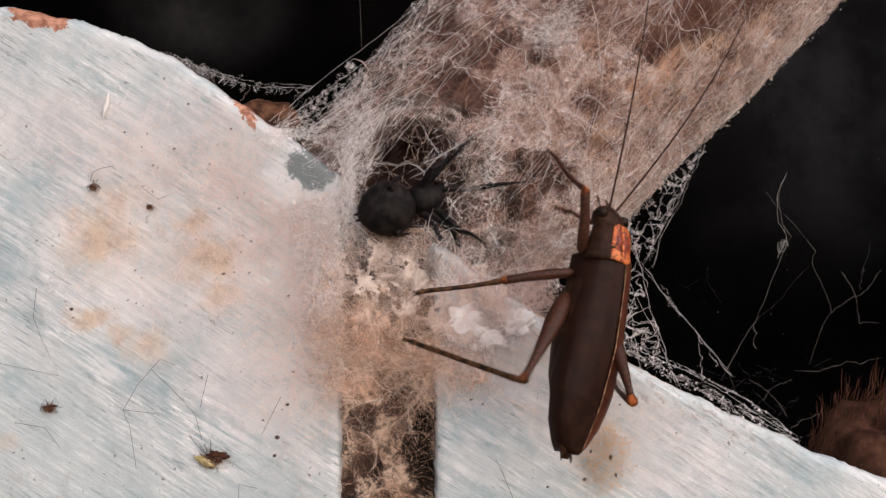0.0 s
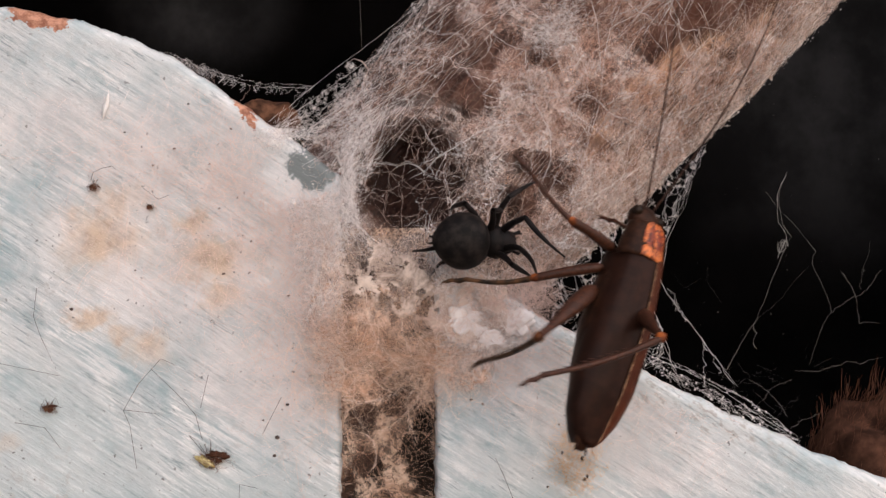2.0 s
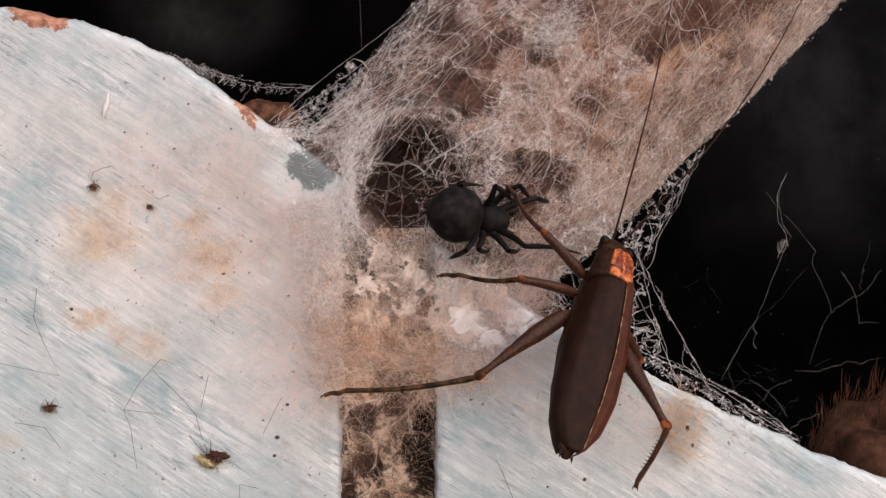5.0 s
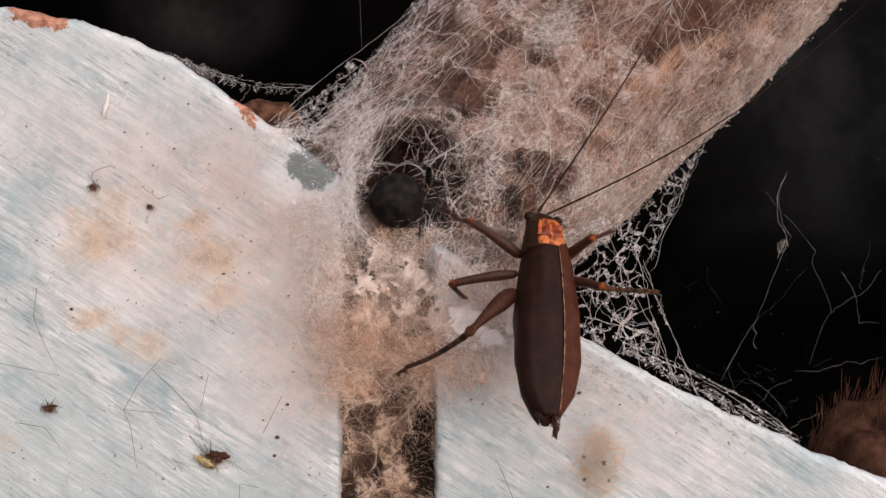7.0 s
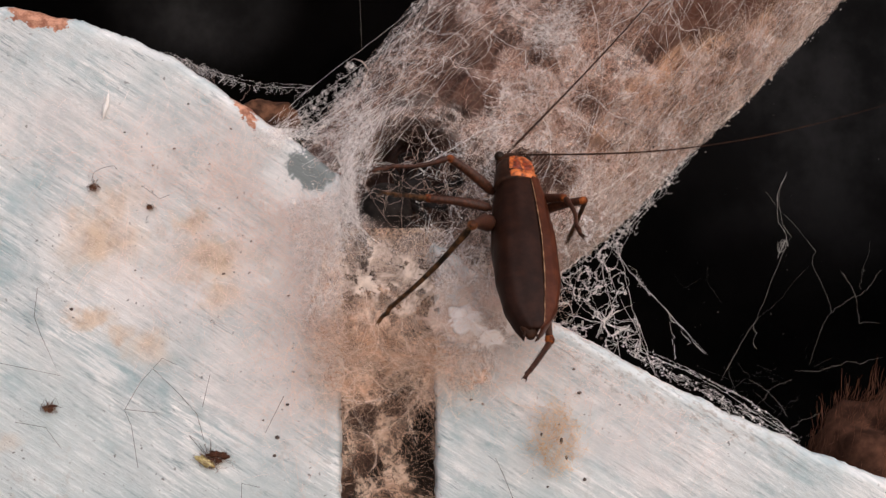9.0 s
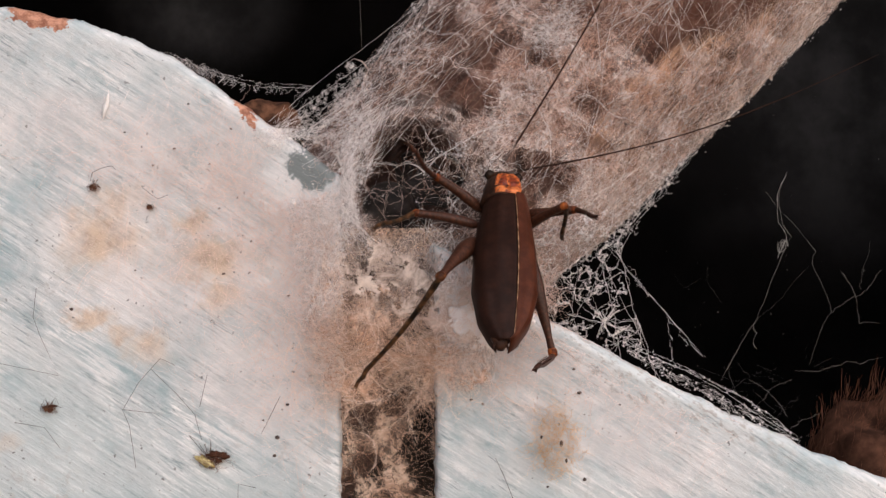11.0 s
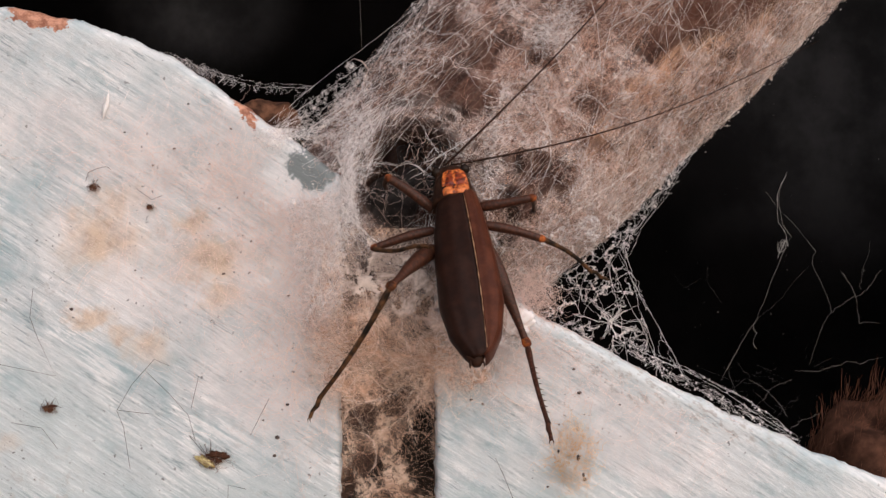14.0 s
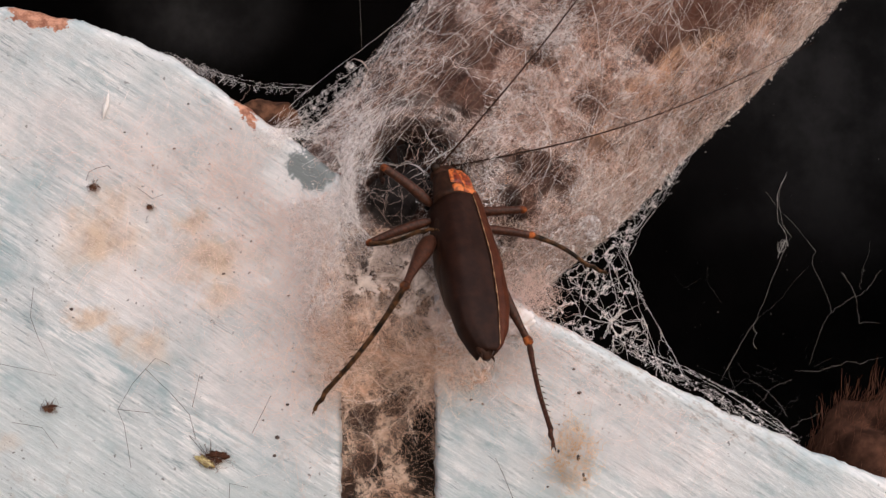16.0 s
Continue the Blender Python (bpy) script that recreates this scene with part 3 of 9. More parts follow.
def pick(n, density, box):
    xs, zs = [], []
    have = 0
    while have < n:
        x, z = RNG.uniform(box[0], box[1], 20000), RNG.uniform(box[2], box[3], 20000)
        keep = RNG.random(20000) < density(x, z)
        xs.append(x[keep]), zs.append(z[keep])
        have += int(keep.sum())
    return np.concatenate(xs)[:n], np.concatenate(zs)[:n]


def strewn(n, m, step, density, box, depth, lift, wander, curl=0.1, heading=None, spread=0.35, limit=True):
    """n wandering threads of m points strewn by density; heading (degrees) combs most of them one way."""
    x, z = pick(n, density, box)
    a = RNG.uniform(0, 2 * np.pi, n)
    if heading is not None:
        comb = RNG.random(n) < 0.75
        a = np.where(comb, radians(heading) + RNG.normal(0, spread, n) + np.pi * (RNG.random(n) < 0.5), a)
    up, rise, bend = RNG.uniform(lift[0], lift[1], n), RNG.normal(0, 0.1, n), RNG.normal(0, curl, n)
    st = step * RNG.uniform(0.5, 1.5, n)
    out = np.zeros((n, m, 3))
    for i in range(m):
        out[:, i] = np.stack([x, depth(x, z, up), z], 1)
        a = a + bend + RNG.normal(0, wander, n)
        x, z = x + st * np.cos(a), z + st * np.sin(a)
        up = np.clip(up + rise * st, 0.02, lift[1] * 1.3)
        if limit:
            d = across(x, z)
            over = np.clip(d, -TR + 0.1, flank(x, z) - 0.1) - d
            x, z = x + over * NX, z + over * NZ
    return out


def spans(A, B, m, sag, jitter):
    """Threads from points A to points B, slack by sag (mm, down) and crinkled by jitter."""
    A, B = np.asarray(A, float), np.asarray(B, float)
    t = np.linspace(0, 1, m)[None, :, None]
    P = A[:, None] * (1 - t) + B[:, None] * t
    bow = np.sin(np.pi * t[..., 0])
    P[:, :, 2] -= bow * RNG.uniform(0, sag, (len(A), 1))
    P[:, :, 1] += bow * RNG.uniform(-0.4, 0.4, (len(A), 1)) * sag
    J = RNG.normal(0, jitter, P.shape)
    J[:, 0] = J[:, -1] = 0
    W = np.cumsum(RNG.normal(0, jitter * 0.8, P.shape), 1)
    W = W - W[:, :1] - t * (W[:, -1:] - W[:, :1])
    return P + J + W


def network(n, density, box, depth, lift, reach, links=3, m=6, jitter=0.12):
    """Knots strewn by density, each tied to near ones: an irregular mesh of cells."""
    x, z = pick(n, density, box)
    K = np.stack([x, depth(x, z, RNG.uniform(lift[0], lift[1], n)), z], 1)
    D = np.linalg.norm(K[:, None, [0, 2]] - K[None, :, [0, 2]], axis=2)
    near = np.argsort(D + RNG.uniform(0, reach * 0.3, D.shape), axis=1)[:, 1:links + 1]
    A = np.repeat(np.arange(n), links)
    B = near.ravel()
    ok = (D[A, B] < reach) & (A < B)
    return spans(K[A[ok]], K[B[ok]], m, 0.25, jitter)


def radii(n, lo, hi):
    return lo + (hi - lo) * RNG.random(n) ** 2


def off_window(P):
    """Threads that leave open the tear beside the upper board's corner and the spider's den."""
    dx, dz = P[:, :, 0] + 18.9, P[:, :, 2] - 12.0
    c, q = math.cos(radians(-32)), math.sin(radians(-32))
    inside = ((dx * c + dz * q) / 5.4) ** 2 + ((-dx * q + dz * c) / 3.0) ** 2 < 1
    den = ((P[:, :, 0] + 8.0) / 4.2) ** 2 + ((P[:, :, 2] - 6.3) / 5.4) ** 2 < 1
    return P[((inside.mean(1) < 0.25) & (den.mean(1) < 0.2)) | (np.arange(len(P)) % 16 == 0)]


def web(name, P, lo, hi, mat, label, sides=3):
    P = off_window(np.asarray(P, float))
    return tagged(tube_mesh(name, P, radii(len(P), lo, hi), mat, sides), label, "cobweb", kind="stuff")


def in_trunk(x, z, margin=0.5):
    d = across(x, z)
    return (d > margin - TR) & (d < flank(x, z) - margin)


def in_hole(x, z, k=1.0):
    return ((x - HOLE[0]) / HOLE[2]) ** 2 + ((z - HOLE[1]) / HOLE[3]) ** 2 < k


AXIS_DEG = math.degrees(math.atan2(AZ, AX))
THICK = fields([(-9, 25, 6, 16, -40, 0.3), (28, 8, 14, 8, 45, 1.0), (40, 19, 26, 3.6, 51, 1.0), (10, 30, 14, 9, 30, 0.28), (14, 14, 9, 9, 0, 0.55), (24, 33, 12, 6, 40, 0.12), (18, 22, 10, 8, 50, 0.35), (4, 8, 5, 8, 0, 0.35), (36, 30, 22, 7, 51, 0.1), (-14, 12, 3.5, 9, 10, 0.8), (12, -2, 14, 8, -30, 0.6)])


def torn(x, z):
    """Nearly nought inside the torn openings of the web, one elsewhere."""
    out = np.ones_like(np.asarray(x, float))
    for cx, cz, rx, rz, lean in VOIDS:
        c, q = math.cos(radians(lean)), math.sin(radians(lean))
        dx, dz = x - cx, z - cz
        r = ((dx * c + dz * q) / rx) ** 2 + ((-dx * q + dz * c) / rz) ** 2
        out = out * np.clip(0.03 + (r - 0.45) / 0.6, 0.03, 1)
    return out


def over_trunk(x, z):
    d = across(x, z)
    free = (d > -TR + 0.2) & (d < flank(x, z) - 0.2) & (z > edge_z(x) - 8)
    free = free & (RNG.random(np.shape(x)) < 0.12 + 0.88 * np.clip((clump(x, z, 5.5, 12.0) - 0.3) / 0.35, 0, 1))
    hole = np.where(in_hole(x, z, 0.8), 0.06, np.where(in_hole(x, z, 1.3), 0.4, 1.0))
    return np.where(free, THICK(x, z) * hole * torn(x, z), 0)


def patchy(size, lo, hi, shift=0.0):
    return lambda x, z: over_trunk(x, z) * np.clip((clump(x, z, size, shift) - lo) / (hi - lo), 0, 1)


BOX = (-22, 66, -12, 46)


def bundled(P, copies, spread):
    """Each thread again several times, slightly apart, so that they read as one frayed strand."""
    n, m, _ = P.shape
    Q = np.repeat(P, copies, 0)
    drift = np.cumsum(RNG.normal(0, spread * 0.35, Q.shape), 1)
    return Q + RNG.normal(0, spread, (n * copies, 1, 3)) + drift - drift.mean(1, keepdims=True)


def fine_side(x, z):
    """One on the side of the trunk where the web lies as fine felt, nought where it hangs in strands."""
    return np.clip((x - 12) / 14, 0, 1)


combed_felt = strewn(6500, 7, 0.45, lambda x, z: over_trunk(x, z) * fine_side(x, z) * np.clip((clump(x, z, 2.4, 15.0) - 0.3) / 0.35, 0.05, 1), BOX, skin_depth, (0.0, 1.4), 0.35, 0.1, AXIS_DEG, 0.55)
web("cobweb", combed_felt, 0.007, 0.018, SILK_FINE, "short pinkish cobweb felt combed along the trunk")
flank_felt = strewn(3300, 8, 0.42, lambda x, z: np.where(in_trunk(x, z, 0.2) & (z > edge_z(x) - 3), np.clip((across(x, z) / flank(x, z) - 0.35) / 0.5, 0, 1) * torn(x, z) * np.clip((clump(x, z, 2.2, 21.0) - 0.25) / 0.4, 0.1, 1) * np.interp(x, [20, 30, 60], [1, 0.8, 0.6]), 0), BOX, skin_depth, (0.3, 2.4), 0.5, 0.2, AXIS_DEG, 0.8)
web("cobweb", flank_felt, 0.011, 0.032, SILK, "whitish crinkled cobweb felt on the trunk's shaded flank")
ropes = strewn(420, 16, 0.8, lambda x, z: np.where(in_trunk(x, z, 0.3) & (z > edge_z(x)), torn(x, z) * fine_side(x, z) * np.clip((clump(x, z, 3.2, 27.0) - 0.35) / 0.3, 0.05, 1), 0), BOX, skin_depth, (1.6, 2.8), 0.06, 0.02, AXIS_DEG - 4, 0.22)
web("cobweb", ropes, 0.009, 0.026, SILK_WHITE, "straight whitish cobweb strands drawn along the trunk")
GRAIN = fields([(37, 24, 9, 5, 40, 1.0), (29, 18, 7, 4, 40, 0.6), (46, 31, 6, 3, 40, 0.5)])
flecks = strewn(900, 4, 0.45, lambda x, z: GRAIN(x, z) * np.clip((clump(x, z, 1.6, 25.0) - 0.35) / 0.3, 0, 1), BOX, skin_depth, (2.3, 2.9), 0.05, 0.02, AXIS_DEG, 0.15)
web("cobweb", flecks, 0.016, 0.036, COIR, "short dark bark fibres showing through the web")
felt = strewn(5200, 8, 0.45, patchy(2.6, 0.3, 0.8), BOX, skin_depth, (0.0, 1.6), 0.45, 0.15)
web("cobweb", felt, 0.006, 0.016, SILK_FINE, "fine felted pinkish cobweb clinging to the trunk")
combed = strewn(260, 14, 1.2, patchy(4.5, 0.2, 0.85, 5.0), BOX, skin_depth, (0.6, 2.4), 0.025, 0.006, AXIS_DEG, 0.22)
web("cobweb", combed, 0.008, 0.022, SILK, "whitish cobweb threads combed along the trunk")
curly = strewn(1900, 9, 0.32, lambda x, z: patchy(1.8, 0.4, 0.85, 9.0)(x, z) * (1 - 0.4 * fine_side(x, z)), BOX, skin_depth, (0.4, 2.6), 0.75, 0.2)
web("cobweb", curly, 0.012, 0.030, SILK, "crinkled whitish cobweb tangles on the trunk")
veins = strewn(46, 26, 0.5, lambda x, z: over_trunk(x, z) * (1 - 0.6 * fine_side(x, z)), BOX, skin_depth, (0.8, 2.6), 0.3, 0.02, AXIS_DEG - 8, 0.8)
web("cobweb", bundled(veins, 4, 0.09), 0.010, 0.024, SILK_WHITE, "frayed white cobweb strands over the trunk")
KNOTS = lambda x, z: np.where(in_trunk(x, z, 0.4) & (z > edge_z(x) - 4) & (x < 58), (0.2 + 0.8 * THICK(x, z)) * (1 - 0.5 * fine_side(x, z)), 0)
HUNG = lambda x, z: KNOTS(x, z) * torn(x, z) * np.where(in_hole(x, z, 1.0), 0.1, 1.0) * np.clip((clump(x, z, 4.2, 2.0) - 0.32) / 0.3, 0.05, 1)
small = network(2600, HUNG, (-20, 58, -8, 42), skin_depth, (0.6, 2.4), 2.0, 4, 7, 0.09)
web("cobweb", small, 0.010, 0.028, SILK, "small white cobweb cells over the trunk")
cells = network(420, lambda x, z: KNOTS(x, z) * (0.25 + 0.75 * torn(x, z)), (-20, 58, -8, 42), skin_depth, (1.2, 3.0), 4.6, 4, 14, 0.1)
web("cobweb", cells, 0.014, 0.040, SILK_WHITE, "loose net of white cobweb cells over the trunk")
for cx, cz, rx, rz, n in ((15.4, 30.6, 2.4, 1.9, 300), (17.5, 33.2, 1.6, 1.4, 120), (6.7, 10.6, 0.6, 2.2, 90), (2.6, 13.6, 0.6, 1.2, 60), (21.5, 10.0, 2.6, 3.0, 240)):
    tuft = strewn(n, 8, 0.3, fields([(cx, cz, rx, rz, 0, 1.0)]), (cx - 5, cx + 5, cz - 6, cz + 6), skin_depth, (1.6, 3.0), 0.6, 0.2)
    web("cobweb", tuft, 0.008, 0.024, SILK_WHITE, "pale matted tuft of dusty cobweb")
# ragged curtain of dusty cells hanging before the dark hollow


def even_net(box, spacing, inside, depth, links, m, jitter):
    """Knots on a shaken grid, each tied to its nearest neighbours: cells of even size."""
    gx, gz = np.meshgrid(np.arange(box[0], box[1], spacing), np.arange(box[2], box[3], spacing * 0.87))
    gx = gx + (np.arange(gx.shape[0]) % 2)[:, None] * spacing / 2
    x, z = gx.ravel() + RNG.normal(0, spacing * 0.22, gx.size), gz.ravel() + RNG.normal(0, spacing * 0.22, gx.size)
    keep = inside(x, z)
    K = np.stack([x, depth + RNG.normal(0, 0.5, gx.size), z], 1)[keep]
    D = np.linalg.norm(K[:, None, [0, 2]] - K[None, :, [0, 2]], axis=2)
    near = np.argsort(D, axis=1)[:, 1:links + 1]
    pairs = sorted({(min(i, j), max(i, j)) for i in range(len(K)) for j in near[i] if D[i, j] < spacing * 1.7})
    A, B = np.array([p[0] for p in pairs]), np.array([p[1] for p in pairs])
    return spans(K[A], K[B], m, 0.25, jitter)


curtain = even_net((-14, 8, 0, 21), 2.5, lambda x, z: in_hole(x, z, 1.05) & ((x > -9.5) | (z > 6)), 2.6, 4, 12, 0.06)
tagged(tube_mesh("cobweb", bundled(curtain, 2, 0.06), radii(2 * len(curtain), 0.006, 0.017), SILK), "wide dusty cobweb cells hanging before the hollow", "cobweb", kind="stuff")
fine_curtain = even_net((-9, 10, 11, 22), 1.2, lambda x, z: in_hole(x, z, 1.3) & (clump(x, z, 2.4, 31.0) > 0.35), 3.2, 3, 9, 0.06)
web("cobweb", fine_curtain, 0.006, 0.018, SILK, "net of fine dusty cobweb cells above the hollow")


def crumbs(name, points, sizes, mat, label):
    """Tiny uneven lumps (mm) as one mesh."""
    base = np.array([(1, 0, 0), (-1, 0, 0), (0, 1, 0), (0, -1, 0), (0, 0, 1), (0, 0, -1)], float)
    tri = np.array([(0, 2, 4), (2, 1, 4), (1, 3, 4), (3, 0, 4), (2, 0, 5), (1, 2, 5), (3, 1, 5), (0, 3, 5)])
    n = len(points)
    V = np.asarray(points)[:, None] + base[None] * np.asarray(sizes)[:, None, None] * RNG.uniform(0.5, 1.4, (n, 6, 1)) + RNG.normal(0, 0.25, (n, 6, 3)) * np.asarray(sizes)[:, None, None]
    F = (tri[None] + (np.arange(n) * 6)[:, None, None]).reshape(-1, 3)
    ob = mesh_object(name, V.reshape(-1, 3) * MM, [tuple(int(q) for q in f) for f in F], mat, False)
    return tagged(ob, label, "dust", kind="stuff")


some = veins.reshape(-1, 3)[RNG.integers(0, veins.shape[0] * veins.shape[1], 900)]
knots = cells.reshape(-1, 3)[RNG.integers(0, cells.shape[0] * cells.shape[1], 700)]
spots = np.concatenate([some, knots]) + RNG.normal(0, 0.08, (1600, 3))
crumbs("web_dust", spots, 0.04 + 0.13 * RNG.random(1600) ** 3, SILK_WHITE, "whitish dust crumbs caught in the cobweb")
dx, dz = pick(420, lambda x, z: np.where((z > edge_z(x) - 3) & in_trunk(x, z, 1.0), 0.5, np.where((x > -16) & (x < 0) & (z < 5), 1.0, 0)), (-20, 50, -36, 40))
crumbs("web_dirt", np.stack([dx, np.where(dz < edge_z(dx), -0.6, skin_depth(dx, dz, 2.0)) + RNG.normal(0, 0.5, 420), dz], 1), 0.05 + 0.2 * RNG.random(420) ** 4, HAIR, "dark dirt specks caught in the cobweb")

# ---- the cricket ----
# local axes: x to its right, y forward, z up from its back
HIPS = {"front": (2.6, 9.3, -1.6), "middle": (3.0, 6.6, -1.9), "hind": (3.3, 3.6, -1.9)}
FEMUR = {"front": 8.6, "middle": 9.2, "hind": 15.5}
TIBIA = {"front": 8.0, "middle": 8.6, "hind": 17.0}
FIRST = pose(0, 0, 0, 90, 0, 0)


def rings_along(points, radii, mat_name, material, parent, label="", sides=8):
    ob = tubes(mat_name, [np.array(points) * MM], [np.array(radii) * MM], material, sides)
    return attach(ob, parent, label)


def cricket_leg(body, kind, side):
    f, t = FEMUR[kind], TIBIA[kind]
    w = {"front": 0.75, "middle": 0.7, "hind": 1.15}[kind]
    ys = np.linspace(0, 1, 14)
    if kind == "hind":
        rad = np.interp(ys, [0, 0.04, 0.15, 0.35, 0.6, 0.85, 0.96, 1], [0.3, 0.75, 1.15, 1.2, 0.8, 0.48, 0.55, 0.3])
    else:
        rad = np.interp(ys, [0, 0.05, 0.3, 0.8, 0.96, 1], [0.3, 0.65, 0.75, 0.58, 0.6, 0.3]) * w / 0.72
    femur = rings_along([(0, y * f, 0.3 * math.sin(y * math.pi)) for y in ys], rad, "femur", LEG, body, "dark brown %s thigh" % kind, 10)
    femur.location = Vector((HIPS[kind][0] * side, HIPS[kind][1], HIPS[kind][2])) * MM
    bulge = 1.2 if kind == "hind" else 1.0
    rings_along([(0, f - 1.1 * bulge, 0), (0, f - 0.75 * bulge, 0.05), (0, f - 0.35 * bulge, 0.1), (0, f, 0.05), (0, f + 0.25, 0), (0, f + 0.4, 0)], [0.3, 0.5 * bulge, 0.58 * bulge, 0.52 * bulge, 0.34, 0.08], "knee", BROWN_JOINT if kind == "hind" and side < 0 else JOINT, femur, "brown knee joint" if kind == "hind" and side < 0 else "orange knee joint", 10)
    pts = [(0, y * t, -0.5 * math.sin(y * math.pi)) for y in ys]
    rad = np.interp(ys, [0, 0.06, 0.2, 0.9, 1], [0.3, 0.45, 0.34, 0.28, 0.34]) * (1.1 if kind == "hind" else 1.0)
    tub_paths, tub_rad = [np.array(pts) * MM], [rad * MM]
    # the foot: short segments and two claws
    foot = [(0, t, 0), (0.1, t + 0.9, -0.25), (0.05, t + 1.8, -0.1), (0, t + 2.7, -0.35)]
    tub_paths.append(np.array(foot) * MM)
    tub_rad.append(np.array([0.3, 0.34, 0.26, 0.28]) * MM)
    for s in (-1, 1):
        tub_paths.append(np.array([(0, t + 2.6, -0.3), (0.25 * s, t + 3.0, -0.35), (0.3 * s, t + 3.25, -0.65)]) * MM)
        tub_rad.append(np.array([0.12, 0.09, 0.02]) * MM)
    if kind == "hind":
        for i in range(9):
            y = t * (0.3 + 0.07 * i)
            for s in (-1, 1):
                tub_paths.append(np.array([(0.2 * s, y, 0), (0.5 * s, y + 0.45, 0.25)]) * MM)
                tub_rad.append(np.array([0.08, 0.015]) * MM)
    tibia = attach(tubes("tibia", tub_paths, tub_rad, SHIN if kind == "middle" or kind == "hind" and side < 0 else LEG, 8), femur, "slender brown shin with clawed foot")
    tibia.location = (0, f * MM, 0)
    return femur, tibia


def forewing(body, side):
    """A long leathery wing: flat above, folded down the flank, tapering to the tip."""
    def fn(u, v):
        y = 9.4 - 25.6 * v
        w = np.interp(v, [0, 0.1, 0.4, 0.68, 0.86, 0.96, 1], [2.9, 3.35, 4.1, 4.25, 3.35, 1.9, 0.8])
        h = np.interp(v, [0, 0.1, 0.45, 0.75, 1], [2.5, 2.7, 2.9, 2.2, 0.7])
        a = u
        th = a * radians(118)
        seam = min(1.35 + 0.4 * math.sin(v * 2.6), 0.5 + 0.6 * w)
        x = seam + (side * w + 0.35 - seam) * math.sin(th)
        drop = ((1 - math.cos(th)) / (1 - math.cos(radians(118)))) ** 1.5
        z = h + 0.3 - drop * (h + 3.9) * (1 - 0.4 * v) + (0.07 if side > 0 else 0)
        z += 0.06 * noise.noise((x * 1.1, y * 0.5, side)) + 0.05 * math.sin(a * 28 + v * 3)
        return (x * MM, y * MM, z * MM)
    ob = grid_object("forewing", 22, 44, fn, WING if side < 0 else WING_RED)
    s = ob.modifiers.new("thickness", "SOLIDIFY")
    s.thickness, s.offset = 0.14 * MM, 0
    return attach(ob, body, "dark brown leathery forewing")


def cricket():
    root = new("bush_cricket")
    tagged(root, "dark brown bush cricket with orange back plate caught in web", "cricket")
    abdomen = [(9, -0.3, 2.4, 2.0, 3.0), (5, -0.4, 3.4, 2.4, 4.4), (-1, -0.4, 3.9, 2.5, 5.0), (-7, -0.3, 3.6, 2.2, 4.2), (-12, -0.2, 2.4, 1.5, 2.4), (-15.5, -0.1, 1.3, 0.8, 0.9), (-17, -0.1, 0.5, 0.4, 0.4)]
    part("abdomen", lathe(abdomen, 16), HEAD, root, "brown segmented abdomen")
    head = [(13.2, -0.2, 2.0, 1.6, 1.7), (14.2, -0.3, 2.35, 1.8, 2.2), (15.3, -0.5, 2.2, 1.55, 2.2), (16.2, -0.8, 1.4, 0.9, 1.6), (16.6, -0.9, 0.5, 0.4, 0.8)]
    hd = part("head", lathe(head, 16), HEAD, root, "dark brown head")
    for s in (-1, 1):
        bm = bmesh.new()
        bmesh.ops.create_uvsphere(bm, u_segments=12, v_segments=8, radius=0.75 * MM, matrix=Matrix.Translation((2.0 * s * MM, 15.0 * MM, 0.3 * MM)))
        part("eye", bm, EYEMAT, hd, "glossy dark eye")
        palp = [(0.6 * s, 16.3, -1.6), (1.0 * s, 17.2, -1.9), (0.8 * s, 17.9, -2.4)]
        rings_along(palp, [0.2, 0.2, 0.14], "palp", LEG, hd, "short jointed mouth feeler", 6)
    plate = [(8.6, 0.3, 3.3, 2.65, 1.9), (9.2, 0.3, 3.2, 2.75, 2.2), (11, 0.2, 2.9, 2.5, 2.1), (12.8, 0.1, 2.55, 2.15, 2.0), (13.6, 0.0, 2.3, 1.9, 1.8), (13.8, 0.0, 1.9, 1.6, 1.5)]
    part("pronotum", lathe(plate, 18), HEAD, root, "dark neck shield")

    def saddle(u, v):
        y = 8.75 + 5.1 * v
        w = np.interp(v, [0, 0.15, 0.6, 0.9, 1], [1.8, 1.9, 1.8, 1.45, 0.8])
        x = w * (2 * u - 1)
        z = np.interp(y, [8.6, 9.2, 11, 12.8, 13.8], [2.95, 3.05, 2.7, 2.25, 1.8]) * math.sqrt(max(0.05, 1 - (x / 3.4) ** 2)) + 0.2
        z += 0.14 * noise.noise((x * 1.3, y * 1.3, 4.0)) - 0.12 * math.exp(-(x / 0.25) ** 2) - 0.15 * math.exp(-((y - 10.4) / 0.3) ** 2)
        return ((x + 0.35) * MM, y * MM, z * MM)
    ob = grid_object("back_plate", 26, 30, saddle, PRONOTUM)
    s = ob.modifiers.new("thickness", "SOLIDIFY")
    s.thickness, s.offset = 0.35 * MM, -1
    attach(ob, root, "mottled bright orange back plate")
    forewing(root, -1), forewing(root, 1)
    vein = [(1.35 + 0.4 * math.sin(v * 2.6), 8.6 - 24.0 * v, float(np.interp(v, [0, 0.1, 0.45, 0.75, 1], [2.8, 3.05, 3.26, 2.55, 1.1])) + 0.16) for v in np.linspace(0, 1, 30)]
    rings_along(vein, [0.035 + 0.06 * math.sin(i * 2.1) ** 2 for i in range(30)], "wing_vein", SEAM, root, "pale tan ridge along the wings", 6)
    for s in (-1, 1):
        rings_along([(0.5 * s, -15.8, 0), (0.9 * s, -16.8, 0.1), (0.9 * s, -17.4, 0.2)], [0.22, 0.16, 0.05], "tail_spike", HEAD, root, "short tail spike", 6)
